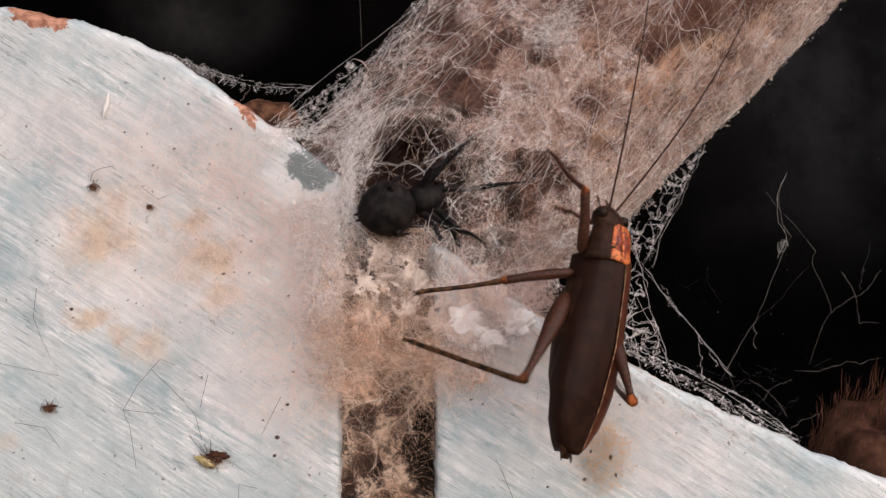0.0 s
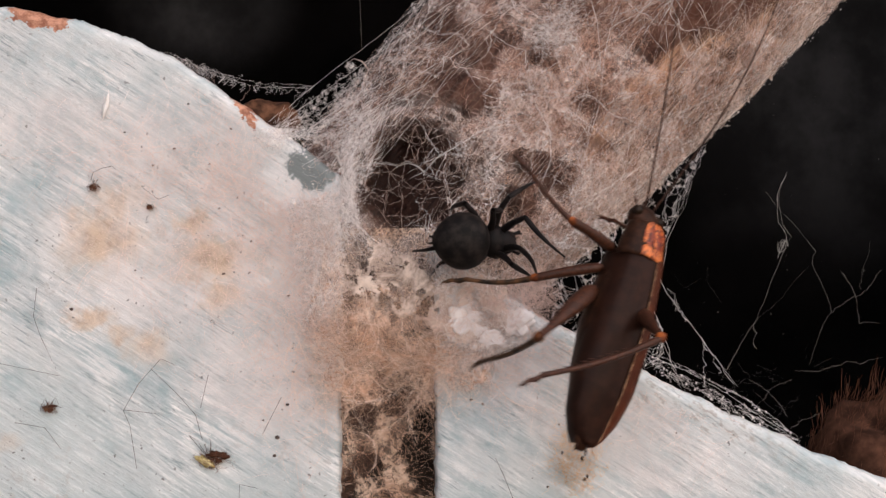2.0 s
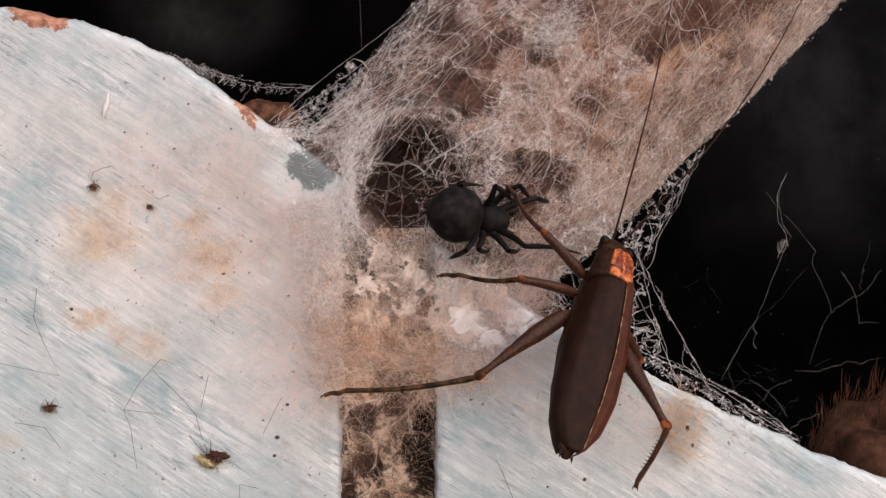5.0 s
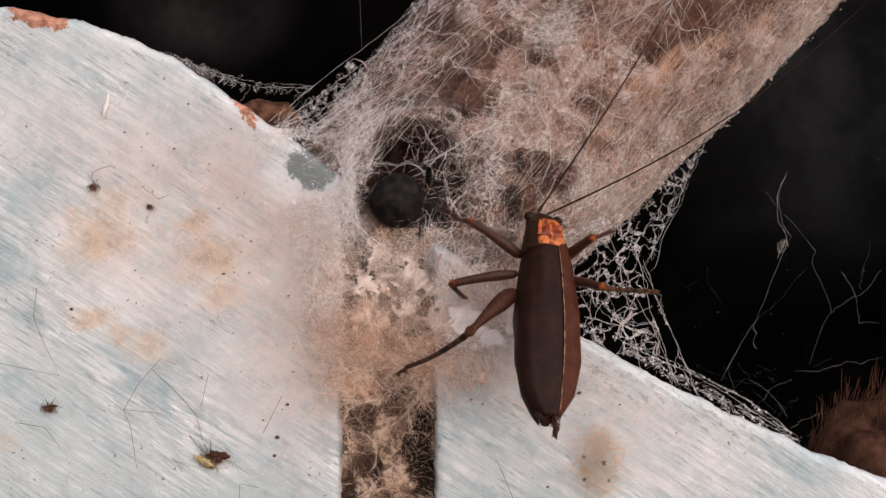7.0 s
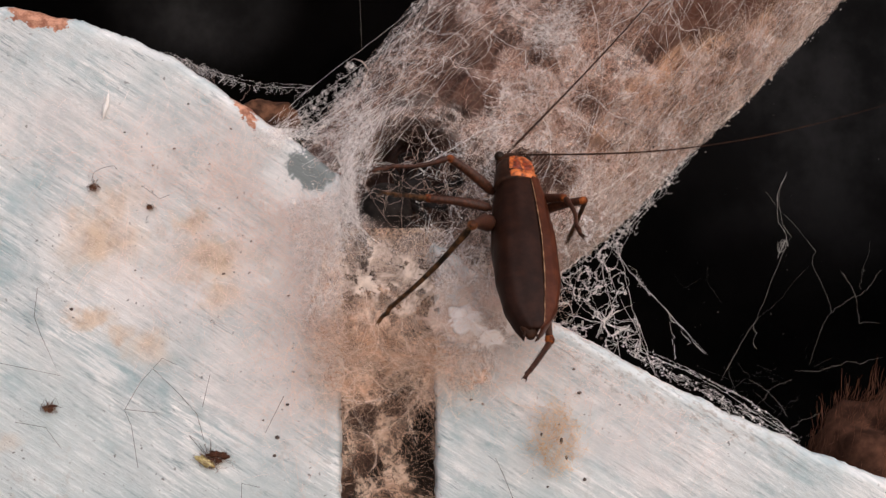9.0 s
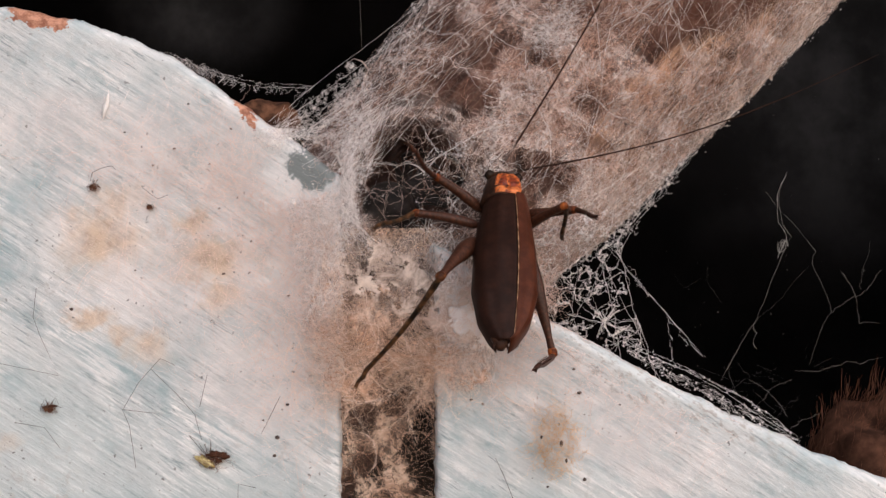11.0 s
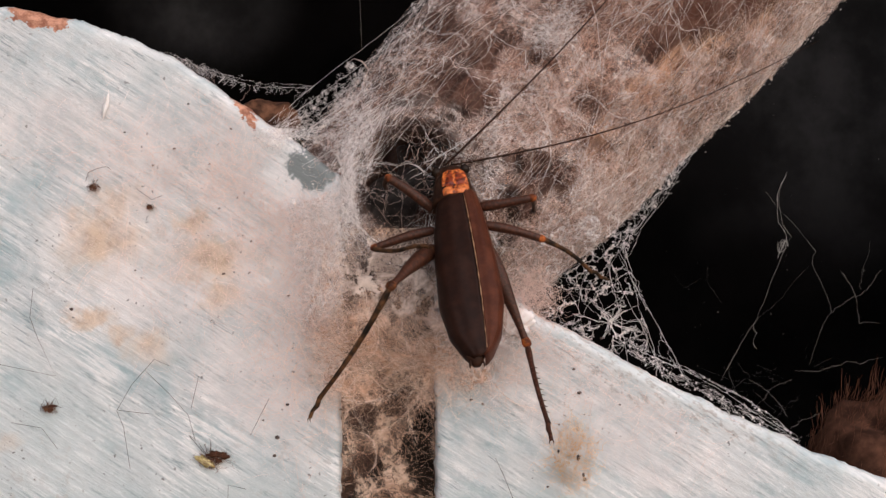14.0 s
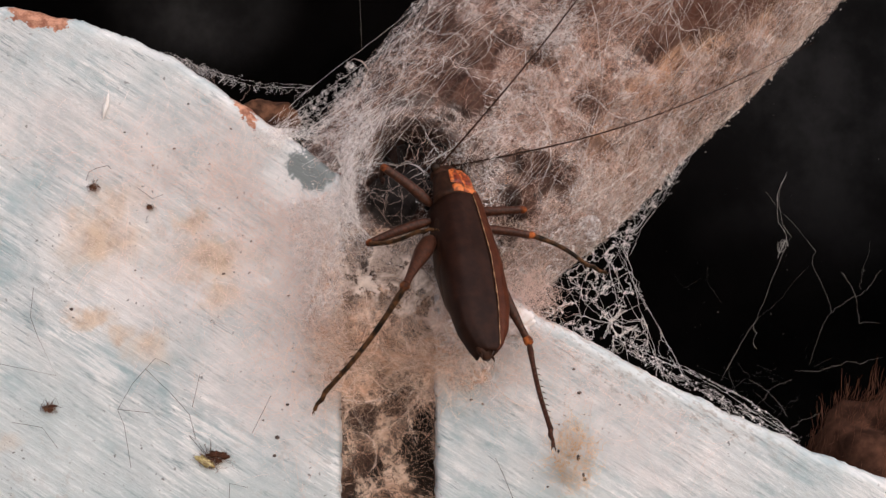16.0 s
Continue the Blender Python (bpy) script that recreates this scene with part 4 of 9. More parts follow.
    leg_parts = {}
    for kind in ("front", "middle", "hind"):
        for s, c in ((-1, "l"), (1, "r")):
            leg_parts[c + kind] = cricket_leg(root, kind, s)
    feelers = {}
    for s, c in ((-1, "l"), (1, "r")):
        ys = np.linspace(0, 1, 26)
        ob = rings_along([((1.9 + 0.9 * s) * math.sin(y * math.pi), 54 * y, -1.5 * y * y) for y in ys], 0.12 * (1 - ys) + 0.04, "antenna", HEAD, root, "long thread-like antenna", 6)
        ob.location = (0.7 * s * MM, 16.2 * MM, 0.1 * MM)
        feelers[c] = ob
    return root, leg_parts, feelers


# ---- the spider ----
S_HIPS = [(1.2, 2.9, -0.2), (1.5, 2.0, -0.3), (1.5, 1.0, -0.3), (1.2, 0.2, -0.3)]
S_FEMUR, S_TIBIA = [6.5, 5.5, 4.8, 6.0], [8.0, 6.5, 5.5, 7.5]


def spider():
    root = new("spider")
    tagged(root, "black spider with a round abdomen in its web funnel", "spider")
    ab = part("abdomen", lathe([(0.4, 0.2, 0.5, 0.5, 0.5), (-0.3, 0.4, 1.7, 1.6, 1.4), (-1.2, 0.6, 2.9, 2.6, 2.1), (-2.3, 0.8, 3.6, 3.2, 2.6), (-3.5, 0.8, 3.95, 3.4, 2.9), (-4.8, 0.7, 3.9, 3.2, 2.9), (-6.0, 0.6, 3.4, 2.8, 2.5), (-7.2, 0.4, 2.4, 1.9, 1.8), (-7.9, 0.2, 1.4, 1.1, 1.1), (-8.2, 0.0, 0.5, 0.5, 0.5)], 24), SPIDER, root, "round mottled black abdomen")
    for s in (-1, 1):
        rings_along([(0.4 * s, -7.9, -0.3), (0.45 * s, -8.7, -0.5)], [0.3, 0.12], "spinneret", SPIDER_LEG, ab, "small spinneret", 6)
    th = part("cephalothorax", lathe([(0, 0, 0.7, 0.6, 0.6), (0.6, 0.2, 2.0, 1.3, 1.0), (1.9, 0.4, 2.4, 1.5, 1.1), (3.3, 0.5, 1.9, 1.4, 1.0), (4.4, 0.5, 1.4, 1.2, 0.9), (4.9, 0.4, 0.8, 0.7, 0.6)], 16), SPIDER_LEG, root, "black head and chest")
    for s in (-1, 1):
        rings_along([(0.6 * s, 4.5, -0.2), (0.8 * s, 5.4, -0.7), (0.5 * s, 5.9, -1.4)], [0.5, 0.42, 0.1], "fang", SPIDER_LEG, th, "black fang", 8)
        rings_along([(0.9 * s, 4.2, 0), (1.5 * s, 5.7, 0.7), (1.3 * s, 6.9, -0.3)], [0.25, 0.25, 0.14], "pedipalp", SPIDER_LEG, th, "short black feeler", 8)
    legs = {}
    for i in range(4):
        for s, c in ((-1, "l"), (1, "r")):
            f, t = S_FEMUR[i], S_TIBIA[i]
            ys = np.linspace(0, 1, 9)
            femur = rings_along([(0, y * f, 0.4 * math.sin(y * 3.1)) for y in ys], np.interp(ys, [0, 0.2, 0.8, 1], [0.4, 0.55, 0.42, 0.36]), "upper_leg", SPIDER_LEG, root, "black upper leg", 8)
            femur.location = Vector((S_HIPS[i][0] * s, S_HIPS[i][1], S_HIPS[i][2])) * MM
            tibia = rings_along([(0, y * t, 0.5 * math.sin(y * 3.1)) for y in ys], np.interp(ys, [0, 0.2, 0.6, 1], [0.36, 0.4, 0.26, 0.1]), "lower_leg", SPIDER_LEG, femur, "thin black lower leg", 8)
            tibia.location = (0, f * MM, 0)
            legs[c + str(i + 1)] = (femur, tibia)
    return root, legs


CRICKET, CRICKET_LEGS, FEELERS = cricket()
SPIDER_BODY, SPIDER_LEGS = spider()

# ---- web between the boards and at their edges ----


def on_board(x, up=0.3):
    """Points on a board's upper edge at x (mm)."""
    x = np.asarray(x, float)
    return np.stack([x, np.full_like(x, 1.0) - up, edge_z(x)], 1)


def on_trunk(a, d, up=0.5):
    """Points over the trunk's near side: a along it, d across it (mm)."""
    a, d = np.asarray(a, float), np.asarray(d, float)
    x, z = a * AX + (d + TC) * NX, a * AZ + (d + TC) * NZ
    q = np.where(d > 0, d / narrowing(a), d)
    return np.stack([x, TY - np.sqrt(np.maximum((TR + up) ** 2 - q * q, 0.3)), z], 1)


def trunk_sheet(up, mat, label, seed, start=-TR - 0.3):
    """Felted film of web stretched round the trunk's near side, frayed at its rims."""
    def fn(u, v):
        a = -14 + 100 * v
        lo, hi = start, TR * float(narrowing(a)) + 0.5 + 0.8 * noise.noise((a * 0.6, seed, 0)) + 0.5 * noise.noise((a * 1.9, seed, 3))
        q = on_trunk([a], [lo + (hi - lo) * u], up + 0.7 * noise.noise((a * 0.22, u * 8, seed)))[0]
        return tuple(q * MM)
    return tagged(grid_object("cobweb", 70, 160, fn, mat), label, "cobweb", kind="stuff")


trunk_sheet(0.9, FELT_TAN, "tan felt of dusty web combed along the trunk", 3.0, -6.0)
trunk_sheet(1.4, VEIL_MID, "pinkish felted cobweb film round the trunk", 5.0)
trunk_sheet(1.9, RIM_VEIL, "whitish dense cobweb felt rim", 7.0, 2.0)
trunk_sheet(2.3, VEIL_OUTER, "pale loose cobweb film round the trunk", 9.0)


def flat_sheet(box, depth, mat, label, seed, wave=0.4):
    def fn(u, v):
        x, z = box[0] + (box[1] - box[0]) * u, box[2] + (box[3] - box[2]) * v
        return (x * MM, (depth + wave * noise.noise((x * 0.3, z * 0.3, seed)) + 0.4 * wave * noise.noise((x, z, seed))) * MM, z * MM)
    return tagged(grid_object("cobweb", 60, 80, fn, mat), label, "cobweb", kind="stuff")


flat_sheet((-16.5, 0.8, -42, 2), 6.0, GAP_BACK, "felted web deep in the gap, shade put into its dark brown", 2.0, 1.2)
flat_sheet((-16.0, 0.3, -42, 3), 2.6, GAP_FELT, "brown felted web film in the gap", 4.0, 0.6)
flat_sheet((-23, 11, -28, 4), -0.9, FLUFF_VEIL, "soft tan fluff over the board ends", 6.0, 0.5)
flat_sheet((-17, 9, -20, 1.5), -1.25, HOLED_FILM, "greyish pink web film with small holes between boards", 5.0, 0.5)
flat_sheet((-27, 11, -17, 17), -1.1, END_VEIL, "white film of web over the board ends", 8.0, 0.4)


def clear_paint(x, z):
    """False over the patch of bare paint below the upper board's corner."""
    return ((x + 20.3) / 5.6) ** 2 + ((z - 11.2) / 4.2) ** 2 > 1


def skirt():
    """Taut strands from the board's edge up to the trunk, where the web narrows."""
    n = 80
    A = on_board(RNG.uniform(-25, -12, n), RNG.uniform(0, 2.0, n)) + RNG.normal(0, 0.5, (n, 3))
    A[:, 2] -= RNG.uniform(0, 5, n)
    B = on_trunk(RNG.uniform(2, 32, n), RNG.uniform(-TR + 0.5, -TR + 14, n), RNG.uniform(0.3, 2.0, n))
    web("cobweb", spans(A, B, 16, 1.0, 0.06), 0.010, 0.026, SILK_WHITE, "taut white cobweb strands fanning up from the board")
    n = 700
    A = on_board(RNG.uniform(-25, -14, n), RNG.uniform(0, 1.5, n))
    A[:, 2] -= RNG.uniform(0, 9, n) * RNG.random(n)
    B = A + np.stack([RNG.uniform(1, 7, n), RNG.uniform(-0.5, 1.5, n), RNG.normal(0, 3.0, n)], 1)
    web("cobweb", spans(A, B, 12, 0.8, 0.12), 0.009, 0.026, SILK_WHITE, "tangled white cobweb where board and trunk meet")
    # a few long guide threads
    A = on_board(np.array([-25, -24, -22, -20, -18.5, -21]), 0.8)
    B = on_trunk(np.array([40, 36, 44, 30, 40, 48]), np.array([-21, -18, -15, -20, -11, -9]), 2.0)
    web("cobweb", spans(A, B, 24, 0.4, 0.05), 0.018, 0.03, SILK_WHITE, "long straight white guide threads")
    def between(x, z):
        return np.where((x > -24) & (x < -10) & (z > edge_z(x) - 3) & (z < 27 - 0.9 * np.abs(x + 13)) & clear_paint(x, z), 1.0, 0)
    mesh = network(420, between, (-24, -10, 4, 27), lambda x, z, up: 2.5 + up, (-2.5, 3.0), 3.4, 4, 12, 0.1)
    web("cobweb", mesh, 0.010, 0.03, SILK_WHITE, "white cobweb mesh bridging board and trunk")
    # bright lip of the funnel's mouth
    n = 330
    t0 = RNG.uniform(radians(105), radians(225), n)
    t = t0[:, None] + np.linspace(0, 0.8, 12)[None, :] * RNG.uniform(0.4, 1.3, (n, 1))
    k = 1.0 + np.abs(RNG.normal(0, 0.2, (n, 1))) + RNG.normal(0, 0.03, (n, 12)) + np.linspace(0, 0.1, 12)[None, :] * RNG.normal(0, 1, (n, 1))
    x, z = HOLE[0] + HOLE[2] * k * np.cos(t), HOLE[1] + HOLE[3] * k * np.sin(t)
    y = 2.0 - RNG.uniform(0, 3.4, (n, 1)) + 0 * x
    web("cobweb", np.stack([x, y, z], 2), 0.008, 0.024, SILK_WHITE, "dense white cobweb lip of the funnel mouth")


skirt()


def gap_open(x, z):
    """Nearly nought in the dark openings of the tangle between the boards, one elsewhere."""
    out = np.ones_like(np.asarray(x, float))
    for cx, cz, rx, rz in GAP_HOLES:
        r = ((x - cx) / rx) ** 2 + ((z - cz) / rz) ** 2
        out = out * np.clip((r - 0.5) / 0.6, 0.05, 1)
    return out


def gap_fill():
    """Brown dusty tangle in the gap between the boards and over their corners."""
    low = lambda x, z: np.where((x > -15.5) & (x < -0.3) & (z < 2), (0.05 + 0.95 * (clump(x, z, 2.8) > 0.52)) * gap_open(x, z) * np.where(z > -8, 0.25, 1.0), 0)
    P = strewn(620, 12, 0.6, low, (-15.5, -0.3, -38, 2), gap_depth, (0, 3.0), 0.35, 0.12, limit=False)
    P[:, :, 0] = np.clip(P[:, :, 0], -15.6, -0.2)
    web("cobweb", P, 0.007, 0.018, DUSTY_SILK, "brown dusty cobweb tangle filling the gap between boards")
    knots = lambda x, z: np.where((x > -15) & (x < -0.8) & (z < 4), gap_open(x, z) * np.where(z > -8, 0.25, 1.0), 0)
    web("cobweb", network(310, knots, (-15, -0.8, -37, 4), gap_depth, (0.3, 3.2), 3.2, 4, 6, 0.1), 0.012, 0.036, DUSTY_SILK, "net of dusty tan cobweb cells in the gap")
    pitted = lambda x, z: np.where((x > -15) & (x < -1) & (z < 3.5) & (z > -10), np.clip((clump(x, z, 1.5, 41.0) - 0.4) / 0.15, 0.02, 1), 0)
    web("cobweb", strewn(900, 9, 0.35, pitted, (-15, -1, -10, 3.5), lambda x, z, up: 0.6 - up, (0, 1.2), 0.5, 0.2, limit=False), 0.006, 0.016, FLUFF_PALE, "pitted pinkish film of cobweb felt over the gap")
    fluff = fields([(-10, -14.5, 7, 4.2, 0, 1.0), (0, -16.5, 8, 3.2, 8, 0.9), (-5, -9, 10, 4, 0, 0.3), (-15, -15, 2.5, 7, 0, 0.8), (-8, -3, 9, 5, 0, 0.1)])
    dens = lambda x, z: fluff(x, z) * np.clip((clump(x, z, 2.2, 3.0) - 0.45) / 0.2, 0.0, 1)
    P = strewn(1000, 12, 0.5, dens, (-20, 10, -26, 6), lambda x, z, up: -0.2 - up, (0, 2.6), 0.22, 0.16, 10, 0.6, limit=False)
    P = P[(P[:, :, 2].mean(1) < -9) | (P[:, :, 0].mean(1) > 0) | (RNG.random(len(P)) < 0.15)]
    web("cobweb", P, 0.006, 0.016, FLUFF, "fluffy pinkish tan dust caught in cobweb")
    swirl = strewn(60, 16, 0.7, fluff, (-20, 10, -26, 6), lambda x, z, up: -0.4 - up, (0.3, 2.8), 0.18, 0.1, 12, 0.6, limit=False)
    swirl = swirl[(swirl[:, :, 2].mean(1) < -9) | (np.arange(len(swirl)) % 5 == 0)]
    web("cobweb", bundled(swirl, 4, 0.12), 0.009, 0.02, FLUFF_PALE, "pale swirling dusty strands between the boards")
    plug = fields([(12.6, -6.2, 2.6, 2.2, -30, 1.0)])
    P = strewn(520, 10, 0.4, plug, (6, 20, -12, 0), lambda x, z, up: 2.6 - up, (0, 2.4), 0.45, 0.15, limit=False)
    web("cobweb", P, 0.012, 0.03, SILK, "matted whitish web closing the slit under the trunk")
    haze = fields([(-15.6, -13, 1.8, 7, 0, 1.0), (1.5, -16, 5, 3.5, 8, 0.8)])
    P = strewn(900, 10, 0.45, haze, (-24, 8, -28, 10), lambda x, z, up: -0.3 - up, (0, 1.6), 0.3, 0.15, limit=False)
    web("cobweb", P, 0.008, 0.02, FLUFF_PALE, "thin tan dust haze over the board ends")


gap_fill()


def board_veil():
    """Thin old web lying over the boards."""
    veil = fields([(-17, 2, 6, 16, 0, 0.9), (-26, 10, 10, 7, -30, 0.6), (-20, -12, 6, 12, 0, 0.5), (-40, 12, 16, 3, -10, 0.3), (8, -9, 9, 8, 0, 0.8), (20, -16, 16, 4, -28, 0.3), (-34, 0, 12, 9, 0, 0.2)])
    dens = lambda x, z: np.where((z < edge_z(x) - 0.3) & ((x < -14) | (x > -1)) & clear_paint(x, z), veil(x, z), 0)
    P = strewn(3600, 11, 0.7, dens, (-62, 45, -36, 34), lambda x, z, up: np.where(z < edge_z(x) - 2.2, -0.35 - up, 1.6 - up), (0.0, 1.2), 0.2, 0.08, limit=False)
    P = P[clear_paint(P[:, 5, 0], P[:, 5, 2])]
    P = P[((P[:, :, 0] > -14.3) & (P[:, :, 0] < -1.5)).mean(1) < 0.3]
    P[:, :, 2] = np.minimum(P[:, :, 2], edge_z(P[:, :, 0]) - 0.1)
    web("cobweb", P, 0.007, 0.018, SILK, "thin white film of old cobweb over the paint")
    end = fields([(-15.2, 7, 2.2, 5, 0, 1.0), (-16.5, 3, 2.6, 7, 0, 1.0), (-17, -8, 2.4, 8, 0, 0.6), (1.5, -6, 3, 7, 20, 0.9), (6, -12, 5, 4, 0, 0.6)])
    dens2 = lambda x, z: np.where((z < edge_z(x) + 1) & clear_paint(x, z), end(x, z) * (clump(x, z, 1.8, 4.0) > 0.4), 0)
    P = strewn(1700, 9, 0.5, dens2, (-24, 12, -26, 12), lambda x, z, up: -0.4 - up, (0.0, 2.0), 0.35, 0.15, limit=False)
    P = P[((P[:, :, 0] > -13.8) & (P[:, :, 0] < -1.5) & (P[:, :, 2] < 1)).mean(1) < 0.3]
    web("cobweb", P, 0.010, 0.026, SILK_WHITE, "crinkled white cobweb over the board ends")


board_veil()


def hanging_net():
    """The slack net between trunk and lower board, and two strands, which the struggle tugs about."""
    n = 8
    A = on_board(RNG.uniform(14, 36, n), 0.6)
    A[:, 1] += 1.0
    u = RNG.random(n)
    B = np.stack([15 + 14 * u, 4 + 4 * RNG.random(n), -3.5 + 7.5 * u], 1) + RNG.normal(0, 1.6, (n, 3)) * np.array([1, 0.4, 1])
    P = spans(A, B, 16, 1.2, 0.1)
    knots = lambda x, z: np.where((z > edge_z(x)) & (x > 15) & (z < 2.2 + (x - 17) * 0.5) & (x < 31.0 - 0.2 * (z + 10)), np.clip((clump(x, z, 3.0, 7.0) - 0.25) / 0.3, 0.1, 1), 0)
    Q = network(370, knots, (14, 33, -20, 9), lambda x, z, up: 3.5 + up, (-2, 2.5), 4.4, 4, 16, 0.06)
    hub = np.array([25.6, 3.5, -10.6])
    ray_a = RNG.uniform(0, 2 * np.pi, 16)
    R = spans(np.repeat(hub[None], 16, 0) + RNG.normal(0, 0.2, (16, 3)), hub + np.stack([np.cos(ray_a), RNG.normal(0, 0.2, 16), np.sin(ray_a)], 1) * RNG.uniform(2, 5.5, (16, 1)), 16, 0.3, 0.05)
    Q = np.concatenate([Q, R, bundled(R[:10], 2, 0.15)])
    net = web("cobweb", np.concatenate([P, Q]), 0.018, 0.052, SILK_WHITE, "slack white cobweb net hanging between trunk and board")
    K = np.array([29.6, 3.0, -3.6])
    top, low = np.array([37.5, 8.0, 14.7]), np.array([37.6, 2.0, -22.3])
    A = top + RNG.normal(0, 0.5, (4, 3)) * np.array([0.5, 1, 1.0])
    B = K + RNG.normal(0, 0.5, (4, 3))
    side = spans(K + (top - K) * RNG.uniform(0.0, 0.8, (5, 1)), K + (top - K) * RNG.uniform(0.0, 0.9, (5, 1)) - np.abs(RNG.normal(0, 1.3, (5, 3))) * np.array([1, 0, 0.3]), 18, 0.6, 0.16)
    u, off = RNG.random((110, 1)), np.abs(RNG.normal(0, 1.7, (110, 1)))
    k = K + (top - K) * (0.05 + 0.95 * u) + off * np.array([-0.92, 0.15, 0.4]) + RNG.normal(0, 0.3, (110, 3))
    d = np.linalg.norm(k[:, None] - k[None], axis=2)
    pair = [(i, j) for i in range(110) for j in np.argsort(d[i])[1:4] if i < j or i not in np.argsort(d[j])[1:4]]
    lace = spans(k[[p[0] for p in pair]], k[[p[1] for p in pair]], 18, 0.3, 0.05)
    up = web("cobweb", np.concatenate([spans(A, B, 18, 0.6, 0.12), side, lace]) - top, 0.010, 0.030, SILK_WHITE, "stretched white cobweb strand off the trunk")
    A = low + RNG.normal(0, 0.25, (2, 3))
    B = K + RNG.normal(0, 0.4, (2, 3)) + np.array([-0.6, 0, 0.5])
    side = spans(K + (low - K) * RNG.uniform(0.1, 0.9, (7, 1)), K + (low - K) * RNG.uniform(0.2, 1.0, (7, 1)) - np.abs(RNG.normal(0, 1.8, (7, 3))) * np.array([1, 0, 0.6]), 18, 0.6, 0.16)
    down = web("cobweb", np.concatenate([spans(A, B, 18, 0.3, 0.09), side]) - low, 0.018, 0.042, SILK_WHITE, "stretched white cobweb strand down to the board edge")
    up.location, down.location = Vector(top) * MM, Vector(low) * MM
    return net, up, down, Q.reshape(-1, 3)


NET, STRAND_UP, STRAND_DOWN, NET_KNOTS = hanging_net()


def lower_fringe():
    """Beaded web lying along the lower board's upper edge."""
    n = 150
    x = 26 + 24 * RNG.random(n)
    rise = np.interp(x, [26, 34, 44, 50], [1.7, 1.5, 0.9, 0.1])
    A = np.stack([x, RNG.uniform(0.2, 2.6, n), edge_z(x) + rise + RNG.normal(0, 0.45, n)], 1)
    t = np.linspace(0, 5, 12)
    r = RNG.uniform(0.1, 0.45, (n, 1))
    C = A[:, None] + np.stack([r * np.cos(t + r * 9) + 0.2 * t, 0.3 * np.sin(t) + 0 * r, r * np.sin(t * RNG.uniform(0.7, 1.4, (n, 1))) - 0.1 * t], 2) + RNG.normal(0, 0.06, (n, 12, 3))
    web("cobweb", C, 0.010, 0.026, SILK_WHITE, "curled dusty cobweb along the lower board edge")
    a = np.array([(24.5, 2, -12.0), (30, 2, -15.0), (36, 2, -17.6), (43, 2, -21.6), (49.5, 2, -26.3)])
    q = np.stack([np.interp(np.linspace(0, 4, 60), np.arange(5), a[:, k]) for k in range(3)], 1)
    P = np.repeat(q[None], 3, 0) + RNG.normal(0, 0.2, (3, 1, 3)) + np.cumsum(RNG.normal(0, 0.07, (3, 60, 3)), 1) * np.array([1, 1, 0.6]) + RNG.normal(0, 0.05, (3, 60, 3))
    web("cobweb", P, 0.014, 0.03, SILK_WHITE, "long beaded cobweb strand along the lower board edge")
    knot = np.concatenate([P.reshape(-1, 3)[RNG.integers(0, 180, 130)], C.reshape(-1, 3)[RNG.integers(0, n * 12, 130)]]) + RNG.normal(0, 0.1, (260, 3))
    crumbs("web_dust", knot, 0.04 + 0.16 * RNG.random(260) ** 2.5, SILK_WHITE, "white dust beads along the lower board edge")


lower_fringe()
bead = NET_KNOTS[RNG.integers(0, len(NET_KNOTS), 900)] + RNG.normal(0, 0.05, (900, 3))
NET_BEADS = crumbs("web_dust", bead, 0.04 + 0.12 * RNG.random(900) ** 3, SILK_WHITE, "white dust beads on the hanging cobweb")


